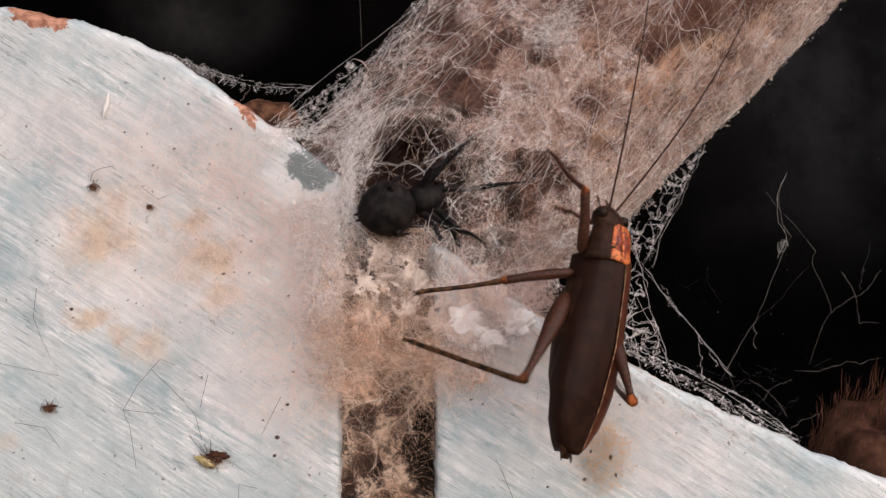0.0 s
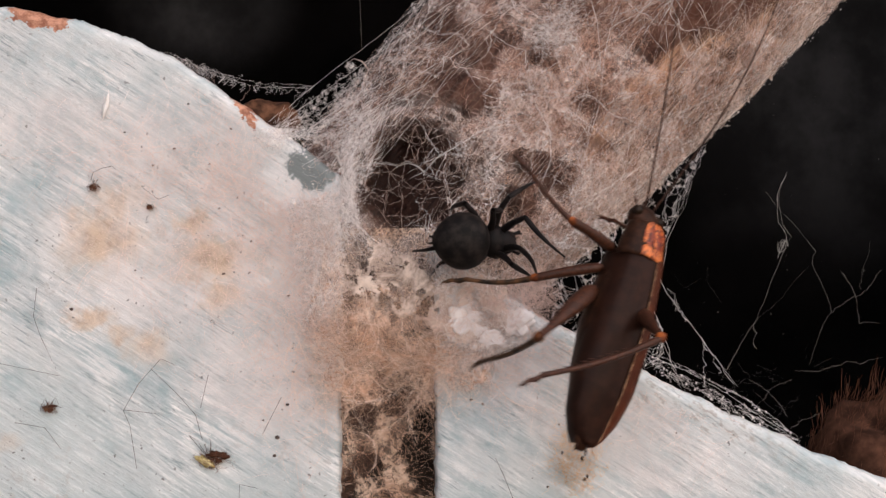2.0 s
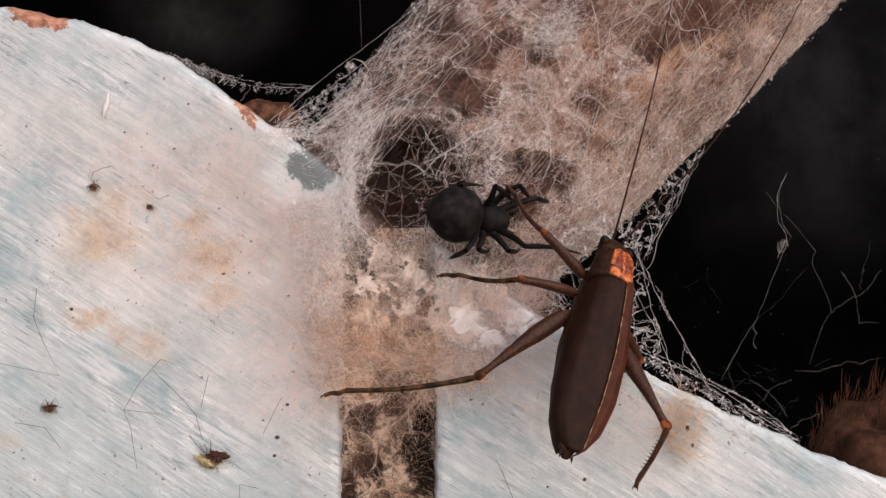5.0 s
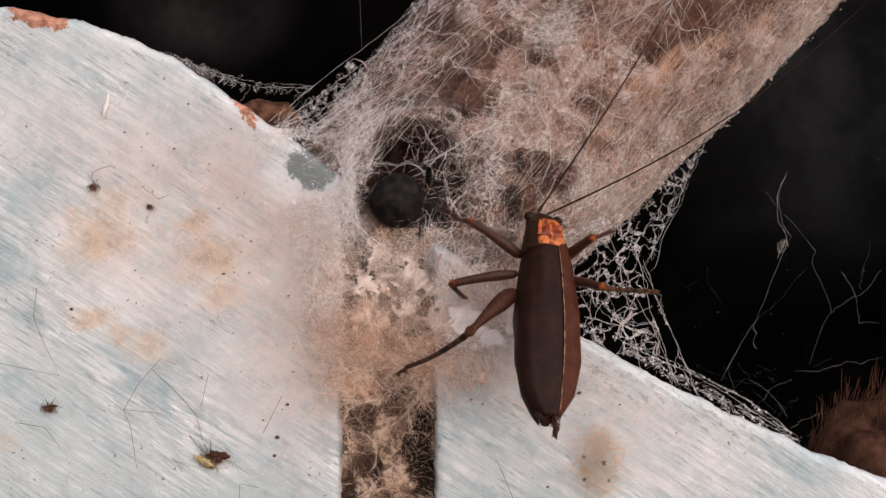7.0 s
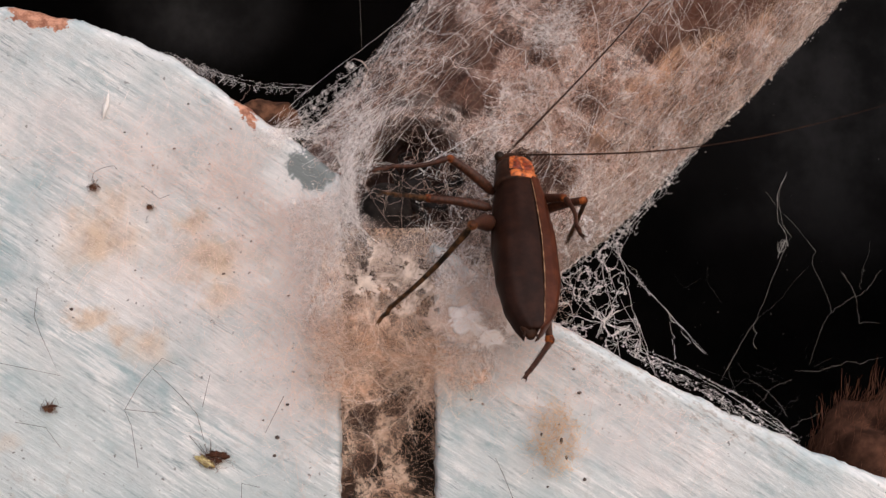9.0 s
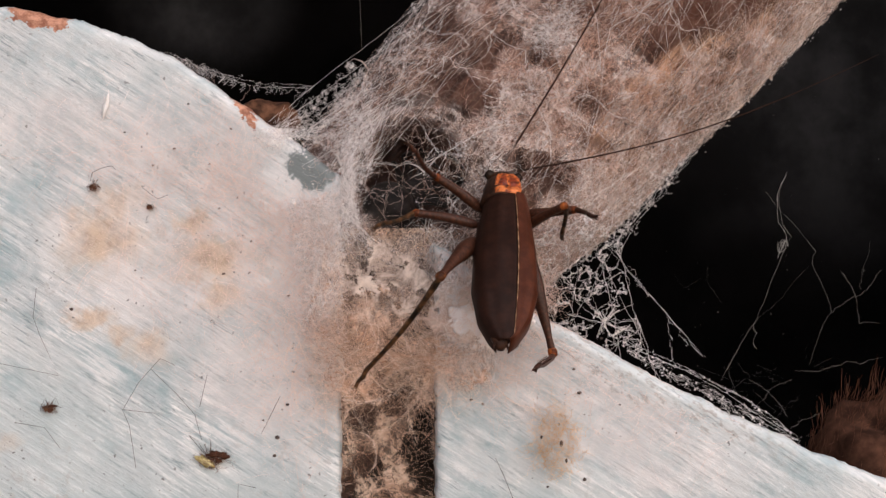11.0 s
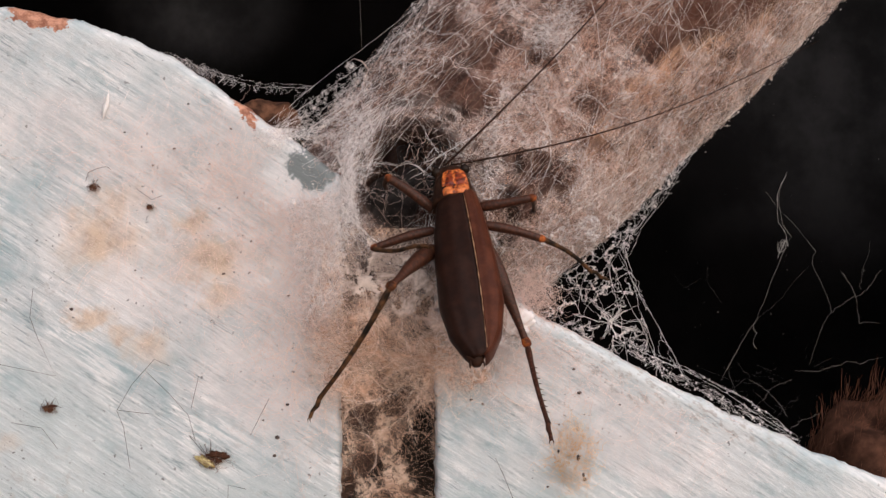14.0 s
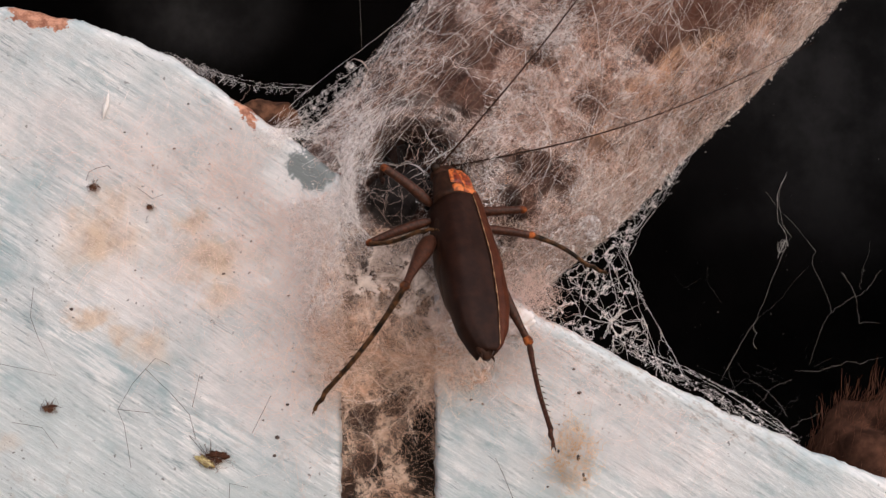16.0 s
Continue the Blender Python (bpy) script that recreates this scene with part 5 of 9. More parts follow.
def edge_fringe():
    """Curly dirty strands along the upper edge of the left board and the trunk's sides."""
    x = np.linspace(-40, -19, 44)
    z = np.interp(x, [-40, -34, -27, -19], [28.5, 25.6, 23.4, 23.0])
    P = []
    for k in range(2):
        q = np.stack([x, 2.5 + RNG.normal(0, 0.25) + 0 * x, z + RNG.normal(0, 0.15)], 1) + np.cumsum(RNG.normal(0, 0.09, (44, 3)), 0) * np.array([1, 1, 0.7]) + RNG.normal(0, 0.09, (44, 3))
        P.append(q)
    web("cobweb", np.array(P), 0.012, 0.026, SILK_WHITE, "beaded greyish cobweb strand above the board edge")
    n = 90
    A = np.stack([RNG.uniform(-39, -19, n), RNG.uniform(1.5, 3.5, n), np.zeros(n)], 1)
    A[:, 2] = np.interp(A[:, 0], x, z) + RNG.normal(0, 0.3, n)
    t = np.linspace(0, 5.5, 12)
    r = RNG.uniform(0.15, 0.5, (n, 1))
    C = A[:, None] + np.stack([r * np.cos(t + r * 9), 0.3 * np.sin(t) + 0 * r, r * np.sin(t * RNG.uniform(0.7, 1.2, (n, 1))) - t * 0.12], 2)
    web("cobweb", C, 0.011, 0.026, SILK_WHITE, "curled dusty cobweb loops above the board edge")
    # hanging ties from the strand down to the board
    n = 7
    xx = RNG.uniform(-38, -20, n)
    A = np.stack([xx, 2.4 + 0 * xx, np.interp(xx, x, z)], 1)
    web("cobweb", spans(A, on_board(xx + RNG.normal(0, 1.2, n), 0.0), 7, 0.3, 0.15), 0.012, 0.03, SILK, "short cobweb ties at the board edge")
    # frayed edges of the trunk's web
    n = 1500
    a = RNG.uniform(-4, 78, n)
    P0 = on_trunk(a, np.where(RNG.random(n) < 0.72, TR * narrowing(a) - 0.4, -TR + 0.4), 0.4)
    side = np.sign(across(P0[:, 0], P0[:, 2]))
    ang = RNG.normal(0, 0.9, n)
    t = np.linspace(0, 1, 9)
    L = RNG.uniform(0.3, 2.4, n)
    P = P0[:, None] + np.zeros((n, 9, 3))
    out, along = np.sin(ang + 0.35) * L, np.cos(ang) * L * 1.6 * np.where(RNG.random(n) < 0.5, -1, 1)
    for i in range(9):
        s = t[i]
        o, g = np.abs(out) * np.sin(s * 3.0) * 0.6, along * s
        P[:, i, 0] += side * o * NX + g * AX
        P[:, i, 2] += side * o * NZ + g * AZ
        P[:, i] += RNG.normal(0, 0.11, (n, 3))
    web("cobweb", P, 0.009, 0.027, SILK_WHITE, "frayed cobweb fringe along the trunk's sides")
    # crumbs and knots along the trunk's rim
    n = 1300
    a = RNG.uniform(14, 78, n)
    rim = on_trunk(a, TR * narrowing(a) + RNG.normal(0.2, 0.7, n), 0.4) + RNG.normal(0, 0.12, (n, 3))
    crumbs("web_dust", rim, 0.04 + 0.2 * RNG.random(n) ** 3, SILK_WHITE, "whitish dust knots along the trunk's web rim")
    tuft = on_trunk(RNG.uniform(22, 34, 60), TR * narrowing(28) + RNG.normal(0.4, 0.9, 60), 0.4)
    web("cobweb", spans(tuft, tuft + RNG.normal(0, 1.3, (60, 3)), 10, 0.4, 0.14), 0.02, 0.05, SILK_WHITE, "knotted white web tuft at the trunk's rim")
    # one loose end standing off the web
    loose = np.array([(-12.2, 8, 23.6), (-11.6, 8, 25.2), (-11.0, 8, 26.6), (-12.0, 8, 27.8), (-13.2, 8, 28.2), (-14.4, 8, 27.4)], float)
    web("cobweb", loose[None], 0.05, 0.05, SILK, "single curled loose web thread")
    hair = spans([[-12.2, 9, 29]], [[-12.8, 9, 46]], 10, 0.2, 0.05)
    web("cobweb", hair, 0.018, 0.02, SHADE_GREY_SILK, "faint hanging web thread")


edge_fringe()


def far_threads():
    """Loose threads in the dark behind the boards, shade put into their colours."""
    def strand(points, n, jitter):
        p = np.array(points, float)
        t = np.linspace(0, len(p) - 1, n)
        q = np.stack([np.interp(t, np.arange(len(p)), p[:, k]) for k in range(3)], 1)
        return q + np.cumsum(RNG.normal(0, jitter, q.shape), 0) * 0.5
    deep = [
        [(54.8, 22, 12.3), (53.4, 22, 8.7), (53.8, 22, 4.0), (55.0, 22, 1.8), (54.1, 22, 0.1), (53.4, 22, -1.3), (50.7, 22, -9.4), (49.6, 22, -12.1), (46.6, 22, -17.0), (43.9, 22, -21.6)],
        [(49.6, 22, -12.0), (49.7, 22, -14.0), (50.2, 22, -16.4)],
        [(51.5, 22, 9.1), (55.6, 22, 4.6), (60.0, 22, -0.6), (59.7, 22, -2.1), (62.3, 22, -8.9), (62.2, 22, -10.2), (60.5, 22, -13.4), (59.0, 22, -17.9)],
        [(62.3, 22, -10.1), (64.5, 22, -8.5), (67.4, 22, -6.1), (69.3, 22, -2.9)],
        [(63.8, 23, -3.5), (66.4, 23, -7.1), (67.2, 23, -12.1), (68.6, 23, -11.7), (70.8, 23, -12.5)],
        [(68.4, 23, 1.0), (68.0, 23, -3.3), (67.0, 23, -3.5), (66.4, 23, -6.9)],
        [(56.3, 23, -19.5), (60.1, 23, -19.3), (64.5, 23, -17.9), (67.2, 23, -17.9), (70.7, 23, -16.8)],
        [(49.3, 23, -20.8), (52.0, 23, -22.7), (55.5, 23, -26.0)],
        [(50.3, 24, -25.4), (53.9, 24, -22.5), (56.0, 24, -21.5)],
        [(56.0, 24, -29.1), (58.7, 24, -27.2), (61.4, 24, -26.0)],
    ]
    P = np.array([strand(d, 40, 0.2) for d in deep])
    web("cobweb", P, 0.018, 0.032, SHADE_GREY_SILK, "loose web threads in the hollow, greyed to stand for shade")
    t = np.linspace(0, 14, 50)
    curl = np.stack([54.2 + 0.9 * np.cos(t) * np.exp(-t * 0.05), 22 + 0.05 * t, 0.4 + 0.9 * np.sin(t * 1.13)], 1)
    web("cobweb", curl[None] + RNG.normal(0, 0.12, (2, 50, 3)), 0.03, 0.036, PALE_SHADE_SILK, "small curl of web thread, greyed for the hollow's shade")
    tail = np.array([strand(d, 40, 0.12) for d in (deep[0][:6],)])
    web("cobweb", tail, 0.022, 0.034, PALE_SHADE_SILK, "brighter dusty web strand, greyed less for the hollow's shade")
    faint = [[(42.8, 26, -2.6), (42.8, 26, -5.0), (45.6, 26, -8.5)], [(42.8, 26, -4.9), (39.9, 26, -6.4), (37.9, 26, -4.2)], [(59.7, 26, -2.9), (53.0, 26, -10.6), (48.6, 26, -14.4)]]
    web("cobweb", np.array([strand(d, 24, 0.2) for d in faint]), 0.014, 0.02, DEEP_SHADE_SILK, "faint web threads deep in the hollow, shade put into their colour")
    n = 34
    A = np.stack([RNG.uniform(47, 62, n), RNG.uniform(20, 30, n), RNG.uniform(-31, -17, n)], 1)
    B = A + np.stack([RNG.normal(0, 3.5, n), RNG.normal(0, 2, n), RNG.normal(0, 3.0, n)], 1)
    web("cobweb", spans(A, B, 10, 0.8, 0.16), 0.008, 0.018, DEEP_SHADE_SILK, "sparse web threads in the hollow, darkened in colour for shade")
    n = 90
    mote = np.stack([RNG.uniform(36, 76, n), RNG.uniform(24, 60, n), RNG.uniform(-24, 40, n)], 1)
    crumbs("web_dust", mote, 0.03 + 0.09 * RNG.random(n) ** 3, DEEP_SHADE_SILK, "tiny dust motes on threads in the hollow, darkened in colour for shade")


far_threads()


# ---- small things on and behind the boards ----


def lump(r, squash, seed, detail=2, rough=1.0):
    bm = bmesh.new()
    bmesh.ops.create_icosphere(bm, subdivisions=detail, radius=1)
    for v in bm.verts:
        n = 1 + rough * (0.28 * noise.noise(v.co * 1.6 + Vector((seed, 0, 0))) + 0.16 * noise.noise(v.co * 4 + Vector((0, seed, 0))))
        v.co = Vector((v.co.x * squash[0], v.co.y * squash[1], v.co.z * squash[2])) * n * r * MM
    return bm


def thing(name, x, y, z, label, category, group=""):
    ob = new(name)
    ob.location = (x * MM, y * MM, z * MM)
    return tagged(ob, label, category, group)


def hairs(name, lines, r, mat, parent, label=""):
    return attach(tubes(name, [np.array(p, float) * MM for p in lines], [r * MM] * len(lines), mat, 5), parent, label)


def dead_gnat(x, z, size, label, seed, husk=YELLOW):
    """A dried fly: crumbled husk and head, dust fluff and bent hair legs, lying on the paint."""
    rnd = random.Random(seed)
    g = thing("dead_fly", x, -0.35, z, label, "insect", "dried flies on the boards")
    body = part("husk", lump(size * 0.7, (1.3, 0.5, 0.6), seed, 3, 2.2), husk, g, "dry crumbled husk")
    body.rotation_euler = (0, 0.5, 0)
    for i in range(3):
        head = part("thorax" if i else "head", lump(size * rnd.uniform(0.25, 0.42), (1.3, 0.6, 0.7), seed + 3 + i, 3, 3.2), COIR, g, "shrivelled dark brown piece")
        head.location = (size * (0.9 + 0.45 * i) * MM, -0.15 * MM, size * (0.3 + rnd.uniform(-0.3, 0.5)) * MM)
    n = 170
    A = np.random.default_rng(seed).normal(0, size * 0.6, (n, 3)) * np.array([1.2, 0.3, 0.7]) + np.array([size * 0.8, -0.2, size * 0.3])
    B = A + np.random.default_rng(seed + 1).normal(0, size * 0.45, (n, 3)) * np.array([1, 0.3, 1])
    attach(tube_mesh("dust_fluff", spans(A, B, 6, 0.3, 0.08), [0.022] * n, COIR_HAIR), g, "brown dusty fluff")
    for i in range(5):
        a = rnd.uniform(0.2, 3.0)
        l = size * rnd.uniform(1.6, 3.4)
        k = (l * math.cos(a) + size * 0.5, -0.6, l * math.sin(a))
        f = (k[0] + rnd.uniform(-1, 1) * size, -0.2, k[2] + rnd.uniform(-1.8, 0.4) * size)
        hairs("leg", [[(size * 0.5, -0.2, 0.2), k, f]], 0.035, HAIR, g)
    return g


dead_gnat(-33.6, -30.0, 1.4, "dried fly with yellowish husk lying in dust on board", 2)
dead_gnat(-56.0, -22.6, 0.62, "small dark dried fly stuck on the board", 5, HUSK)
dead_gnat(-49.6, 8.7, 0.42, "small brown dried fly caught in film on board", 8, HUSK)
dead_gnat(-41.6, 5.9, 0.24, "tiny brown dried fly caught in film on board", 11, HUSK)


ON_FILM = []  # what lies on the web film over the board and drifts with it


def hair_leg(points, label="thin dark bent insect leg lying on the board"):
    ob = tubes("insect_leg", [np.array([(x, -0.45 - 0.15 * (i % 2), z) for i, (x, z) in enumerate(points)], float) * MM], [0.036 * MM], HAIR, 5)
    ON_FILM.append((ob, points[0][0]))
    return tagged(ob, label, "insect leg", "shed insect legs on the board")


hair_leg([(-57.4, -5.5), (-57.8, -9.6), (-56.9, -12.2), (-54.2, -17.9), (-63.4, -16.0)])
hair_leg([(-43.3, -31), (-44.2, -25), (-45.2, -22.8), (-43, -19), (-39.9, -15.5), (-37.8, -16.4)])
hair_leg([(-45.2, -22.7), (-40.6, -23.2)])
hair_leg([(-34.3, -22.4), (-33.2, -17.8)])
hair_leg([(-25.6, -26.2), (-22.9, -20.9)])
hair_leg([(-28.9, -36), (-28.8, -33.2), (-26.3, -33.8)])
hair_leg([(-41.2, -17), (-37.6, -20.4), (-35, -23.4), (-34, -27)])
hair_leg([(10.2, -36), (8.6, -32), (7.4, -29.5)])
hair_leg([(-60.5, -24.5), (-56.2, -25.2), (-54, -28.2)])
hair_leg([(-49.8, 9.6), (-49.4, 10.8), (-48.2, 11.4), (-46.7, 11.7), (-46.2, 11.2)])
hair_leg([(-42.4, 8.6), (-40.2, 7.0), (-38.8, 7.6)])


def white_splinter():
    ob = part("splinter", lump(1.0, (0.32, 0.28, 1.7), 4), PALE, None)
    ob.name = "paint_splinter"
    ob.matrix_basis = pose(-47.6 * MM, -0.5 * MM, 20.2 * MM, 0, 14, 0)
    return tagged(ob, "white curled paint splinter standing on the board", "splinter")


white_splinter()


def debris():
    """Specks of dirt: each a crumb stuck to a board."""
    places = [(-21.8, -6.6, 0.2), (-38, 14.2, 0.22), (-41, 11.8, 0.18), (-23.4, -26.6, 0.35), (-23.8, -29.2, 0.28), (-31, -3.5, 0.2), (-22, -22, 0.22), (-25.4, -24.2, 0.16), (19.3, -20.3, 0.3), (18.5, -17, 0.2), (4.0, -21.3, 0.24), (5.6, -21.9, 0.18), (22.4, -12.6, 0.2), (-36, 20.5, 0.15), (-30, 17, 0.18), (-45, 16.5, 0.16), (-33, 12, 0.15), (16.4, -24.8, 0.15), (-52.5, -8.5, 0.25), (-43.5, -3, 0.16), (20, -32.6, 0.3), (14.8, -33.6, 0.18), (25, -22, 0.14), (33, -26, 0.13)]
    for i, (x, z, r) in enumerate(places):
        ob = part("dirt_crumb", lump(r, (1.2, 0.8, 0.9), i * 1.7, 1), HAIR, None)
        ob.location = (x * MM, -0.25 * MM, z * MM)
        tagged(ob, "dark dirt crumb stuck to the painted board", "dirt", "dirt crumbs on the boards")


debris()


def wood_knob():
    """Rough brown wood showing behind the board's broken corner."""
    ob = part("knob", lump(4.0, (1.25, 0.9, 0.75), 21, 4), COIR_TAN, None)
    ob.name = "broken_wood"
    ob.location = (-26.0 * MM, 5.5 * MM, 18.6 * MM)
    return tagged(ob, "rough tan broken wood behind the board edge", "wood")


wood_knob()


def fibre_log():
    """Hairy brown log end in the dark beyond the lower board."""
    log = thing("fibrous_log", 77.2, 27, -43, "brown hairy fibrous log in the dark beyond the board", "log")
    part("core", lump(19, (1.0, 0.7, 1.1), 41, 4), COIR, log)
    n = 4200
    th, ph = RNG.uniform(0, 2 * np.pi, n), np.arccos(RNG.uniform(-1, 1, n))
    A = np.stack([18.6 * np.sin(ph) * np.cos(th), 13.2 * np.sin(ph) * np.sin(th), 20 * np.cos(ph)], 1) * RNG.uniform(0.92, 1.06, (n, 1))
    B = A + np.stack([RNG.normal(1.0, 1.2, n), RNG.normal(-0.6, 0.8, n), RNG.normal(2.5, 2.2, n)], 1)
    ob = tube_mesh("fibre_coat", spans(A, B, 7, 0.6, 0.12), radii(n, 0.02, 0.06), COIR_HAIR)
    attach(ob, log, "loose reddish brown fibres")


fibre_log()


def egg_sac():
    """Whitish papery lumps wrapped in web on the lower board's corner."""
    for x, z, r, s in ((2.6, -10.4, 2.1, 3), (6.6, -12.6, 1.5, 9), (10.5, -10.2, 1.7, 14)):
        ob = part("silk_sac", lump(r * 1.15, (1.2, 0.22, 0.9), s, 4, 2.6), SILK_WHITE, None)
        ob.location = (x * MM, -1.05 * MM, z * MM)
        tagged(ob, "whitish papery silk sac lying on the board", "silk sac", "silk sacs on the board")


egg_sac()


def foot_fluff():
    """A tuft of tan web and dirt that clings by the hind foot."""
    root = thing("web_tuft", 18.5, -1.2, -29.5, "tan web tuft with dark crumbs near the cricket's foot", "tuft")
    n = 330
    a, r = RNG.uniform(0, 2 * np.pi, n), 3.6 * np.sqrt(RNG.random(n))
    A = np.stack([r * np.cos(a) * 0.8, RNG.uniform(-1.2, 0.6, n), r * np.sin(a) * 1.3], 1)
    B = A + RNG.normal(0, 1.4, (n, 3)) * np.array([1, 0.3, 1])
    attach(tube_mesh("tuft", bundled(spans(A, B, 9, 0.8, 0.25), 1, 0.05), radii(n, 0.012, 0.03), TAN_FLUFF), root, "fluffy tan threads")
    for x, z, q in ((0.6, -0.7, 0.3), (-2.2, 0.2, 0.2), (1.3, -3.1, 0.22)):
        ob = part("crumb", lump(q, (0.9, 0.7, 1.5), x, 1), HAIR, root, "dark crumb")
        ob.location = (x * MM, -0.8 * MM, z * MM)
    return root


TUFT = foot_fluff()


def motions():
    # the film tugged to and fro: seconds, share sideways, share up
    tug = [(0, 0, 0), (4, 0.1, 0), (6.5, 0.1, 0), (8, 0.1, 0.3), (8.5, -0.5, 0), (9, 0.3, 0.1), (11.5, -0.1, 0), (12, -0.1, -0.9), (12.5, -0.85, 0), (13, -1.1, 0), (14.5, -1.1, -0.1), (15, -1, 0.3), (16, -0.95, 0.1)]
    for ob, x in ON_FILM:
        k = float(np.interp(x, [-65, -54, -43, -28, -20, 0], [0.3, 0.5, 0.8, 1.4, 1.6, 0])) * MM
        walk(ob, [(t, pose(k * dx, 0, k * dz)) for t, dx, dz in tug])
    walk(CRICKET, [(0, pose(0.018892, -0.016, -0.010114, 87.3, 18.1, 39.0)), (0.2, pose(0.0192, -0.0168, -0.010507, 76.6, 21.7, 39.9)), (0.5, pose(0.024506, -0.018, -0.010493, 75.4, 26.8, 43.9)), (0.8, pose(0.023975, -0.0168, -0.010445, 89.1, 35.6, 41.5)), (1, pose(0.020221, -0.016, -0.011253, 88.9, 21.8, 31.8)), (1.2, pose(0.01989, -0.016, -0.012798, 86.0, 29.7, 28.8)), (1.5, pose(0.015122, -0.016, -0.0087962, 72.9, 19.9, 19.6)), (1.8, pose(0.026362, -0.0172, -0.0084647, 72.6, 25.9, 25.8)), (2, pose(0.021972, -0.018, -0.0093415, 84.4, 25.1, 31.7)), (2.2, pose(0.020235, -0.0164, -0.0099111, 68.0, 29.7, 26.0)), (2.5, pose(0.020591, -0.014, -0.00466, 54.4, 16.2, 17.8)), (2.8, pose(0.019454, -0.014, -0.0061844, 64.0, 25.7, 23.5)), (3, pose(0.017502, -0.014, -0.0055025, 68.9, 24.5, 26.6)), (3.2, pose(0.017388, -0.014, -0.0083508, 68.7, 27.5, 24.8)), (3.5, pose(0.016697, -0.014, -0.0028671, 71.8, 15.7, 21.1)), (3.8, pose(0.013138, -0.0152, -0.009633, 63.3, 27.7, 19.4)), (4, pose(0.017177, -0.016, -0.011377, 64.9, 15.3, 18.2)), (4.2, pose(0.019548, -0.01568, -0.012048, 63.6, 29.5, 18.6)), (6.3, pose(0.018401, -0.01232, -0.010073, 64.0, 9.4, 13.8)), (6.5, pose(0.013262, -0.012, -0.0036539, 52.8, 1.6, 12.0)), (6.8, pose(0.013663, -0.012, -0.0024725, 58.3, -0.8, 11.3)), (7, pose(0.01327, -0.012, -0.0080886, 54.4, 9.8, 9.7)), (7.2, pose(0.015571, -0.0108, 0.0046918, 49.1, -9.8, 10.1)), (7.5, pose(0.012465, -0.009, 0.0045501, 53.2, 5.3, 11.2)), (7.8, pose(0.0082111, -0.0096, -4.1175e-05, 53.3, 0.3, 9.3)), (8, pose(0.0069737, -0.01, -0.002045, 55.7, 3.5, 8.3)), (8.2, pose(0.0076852, -0.01, -0.0016914, 59.6, 10.6, 14.8)), (8.5, pose(0.010358, -0.01, 0.0016958, 52.8, 5.4, 22.4)), (8.8, pose(0.0092218, -0.0094, 0.00070335, 51.0, 11.3, 16.0)), (9, pose(0.010386, -0.009, 0.0015446, 48.5, 8.0, 11.9)), (9.2, pose(0.0077241, -0.009, -0.00011723, 47.4, 5.5, 10.9)), (11.3, pose(0.0079316, -0.009, -0.00057417, 45.0, 5.9, 2.2)), (11.5, pose(0.0059016, -0.009, -0.0014693, 46.8, 0.7, 1.5)), (12, pose(0.0083334, -0.01, -0.0016418, 52.4, 10.0, 11.8)), (12.2, pose(0.0054984, -0.0092, 0.00075976, 43.3, 5.6, 17.3)), (12.5, pose(0.0042563, -0.008, 0.00017131, 52.1, 11.0, 31.5)), (13, pose(0.0029233, -0.008, -0.00079603, 52.5, 0.4, 11.2)), (13.5, pose(0.0025975, -0.008, -0.0011411, 54.1, -7.3, 0.0)), (14.5, pose(0.0025975, -0.008, -0.0011411, 54.1, -7.3, 0.0)), (15, pose(0.0030458, -0.008, -0.00054401, 52.5, 6.6, 23.9)), (15.5, pose(0.0031026, -0.008, -0.00043222, 52.7, 10.7, 30.1)), (16, pose(0.0028952, -0.008, -0.00068973, 52.4, 10.8, 28.4))])
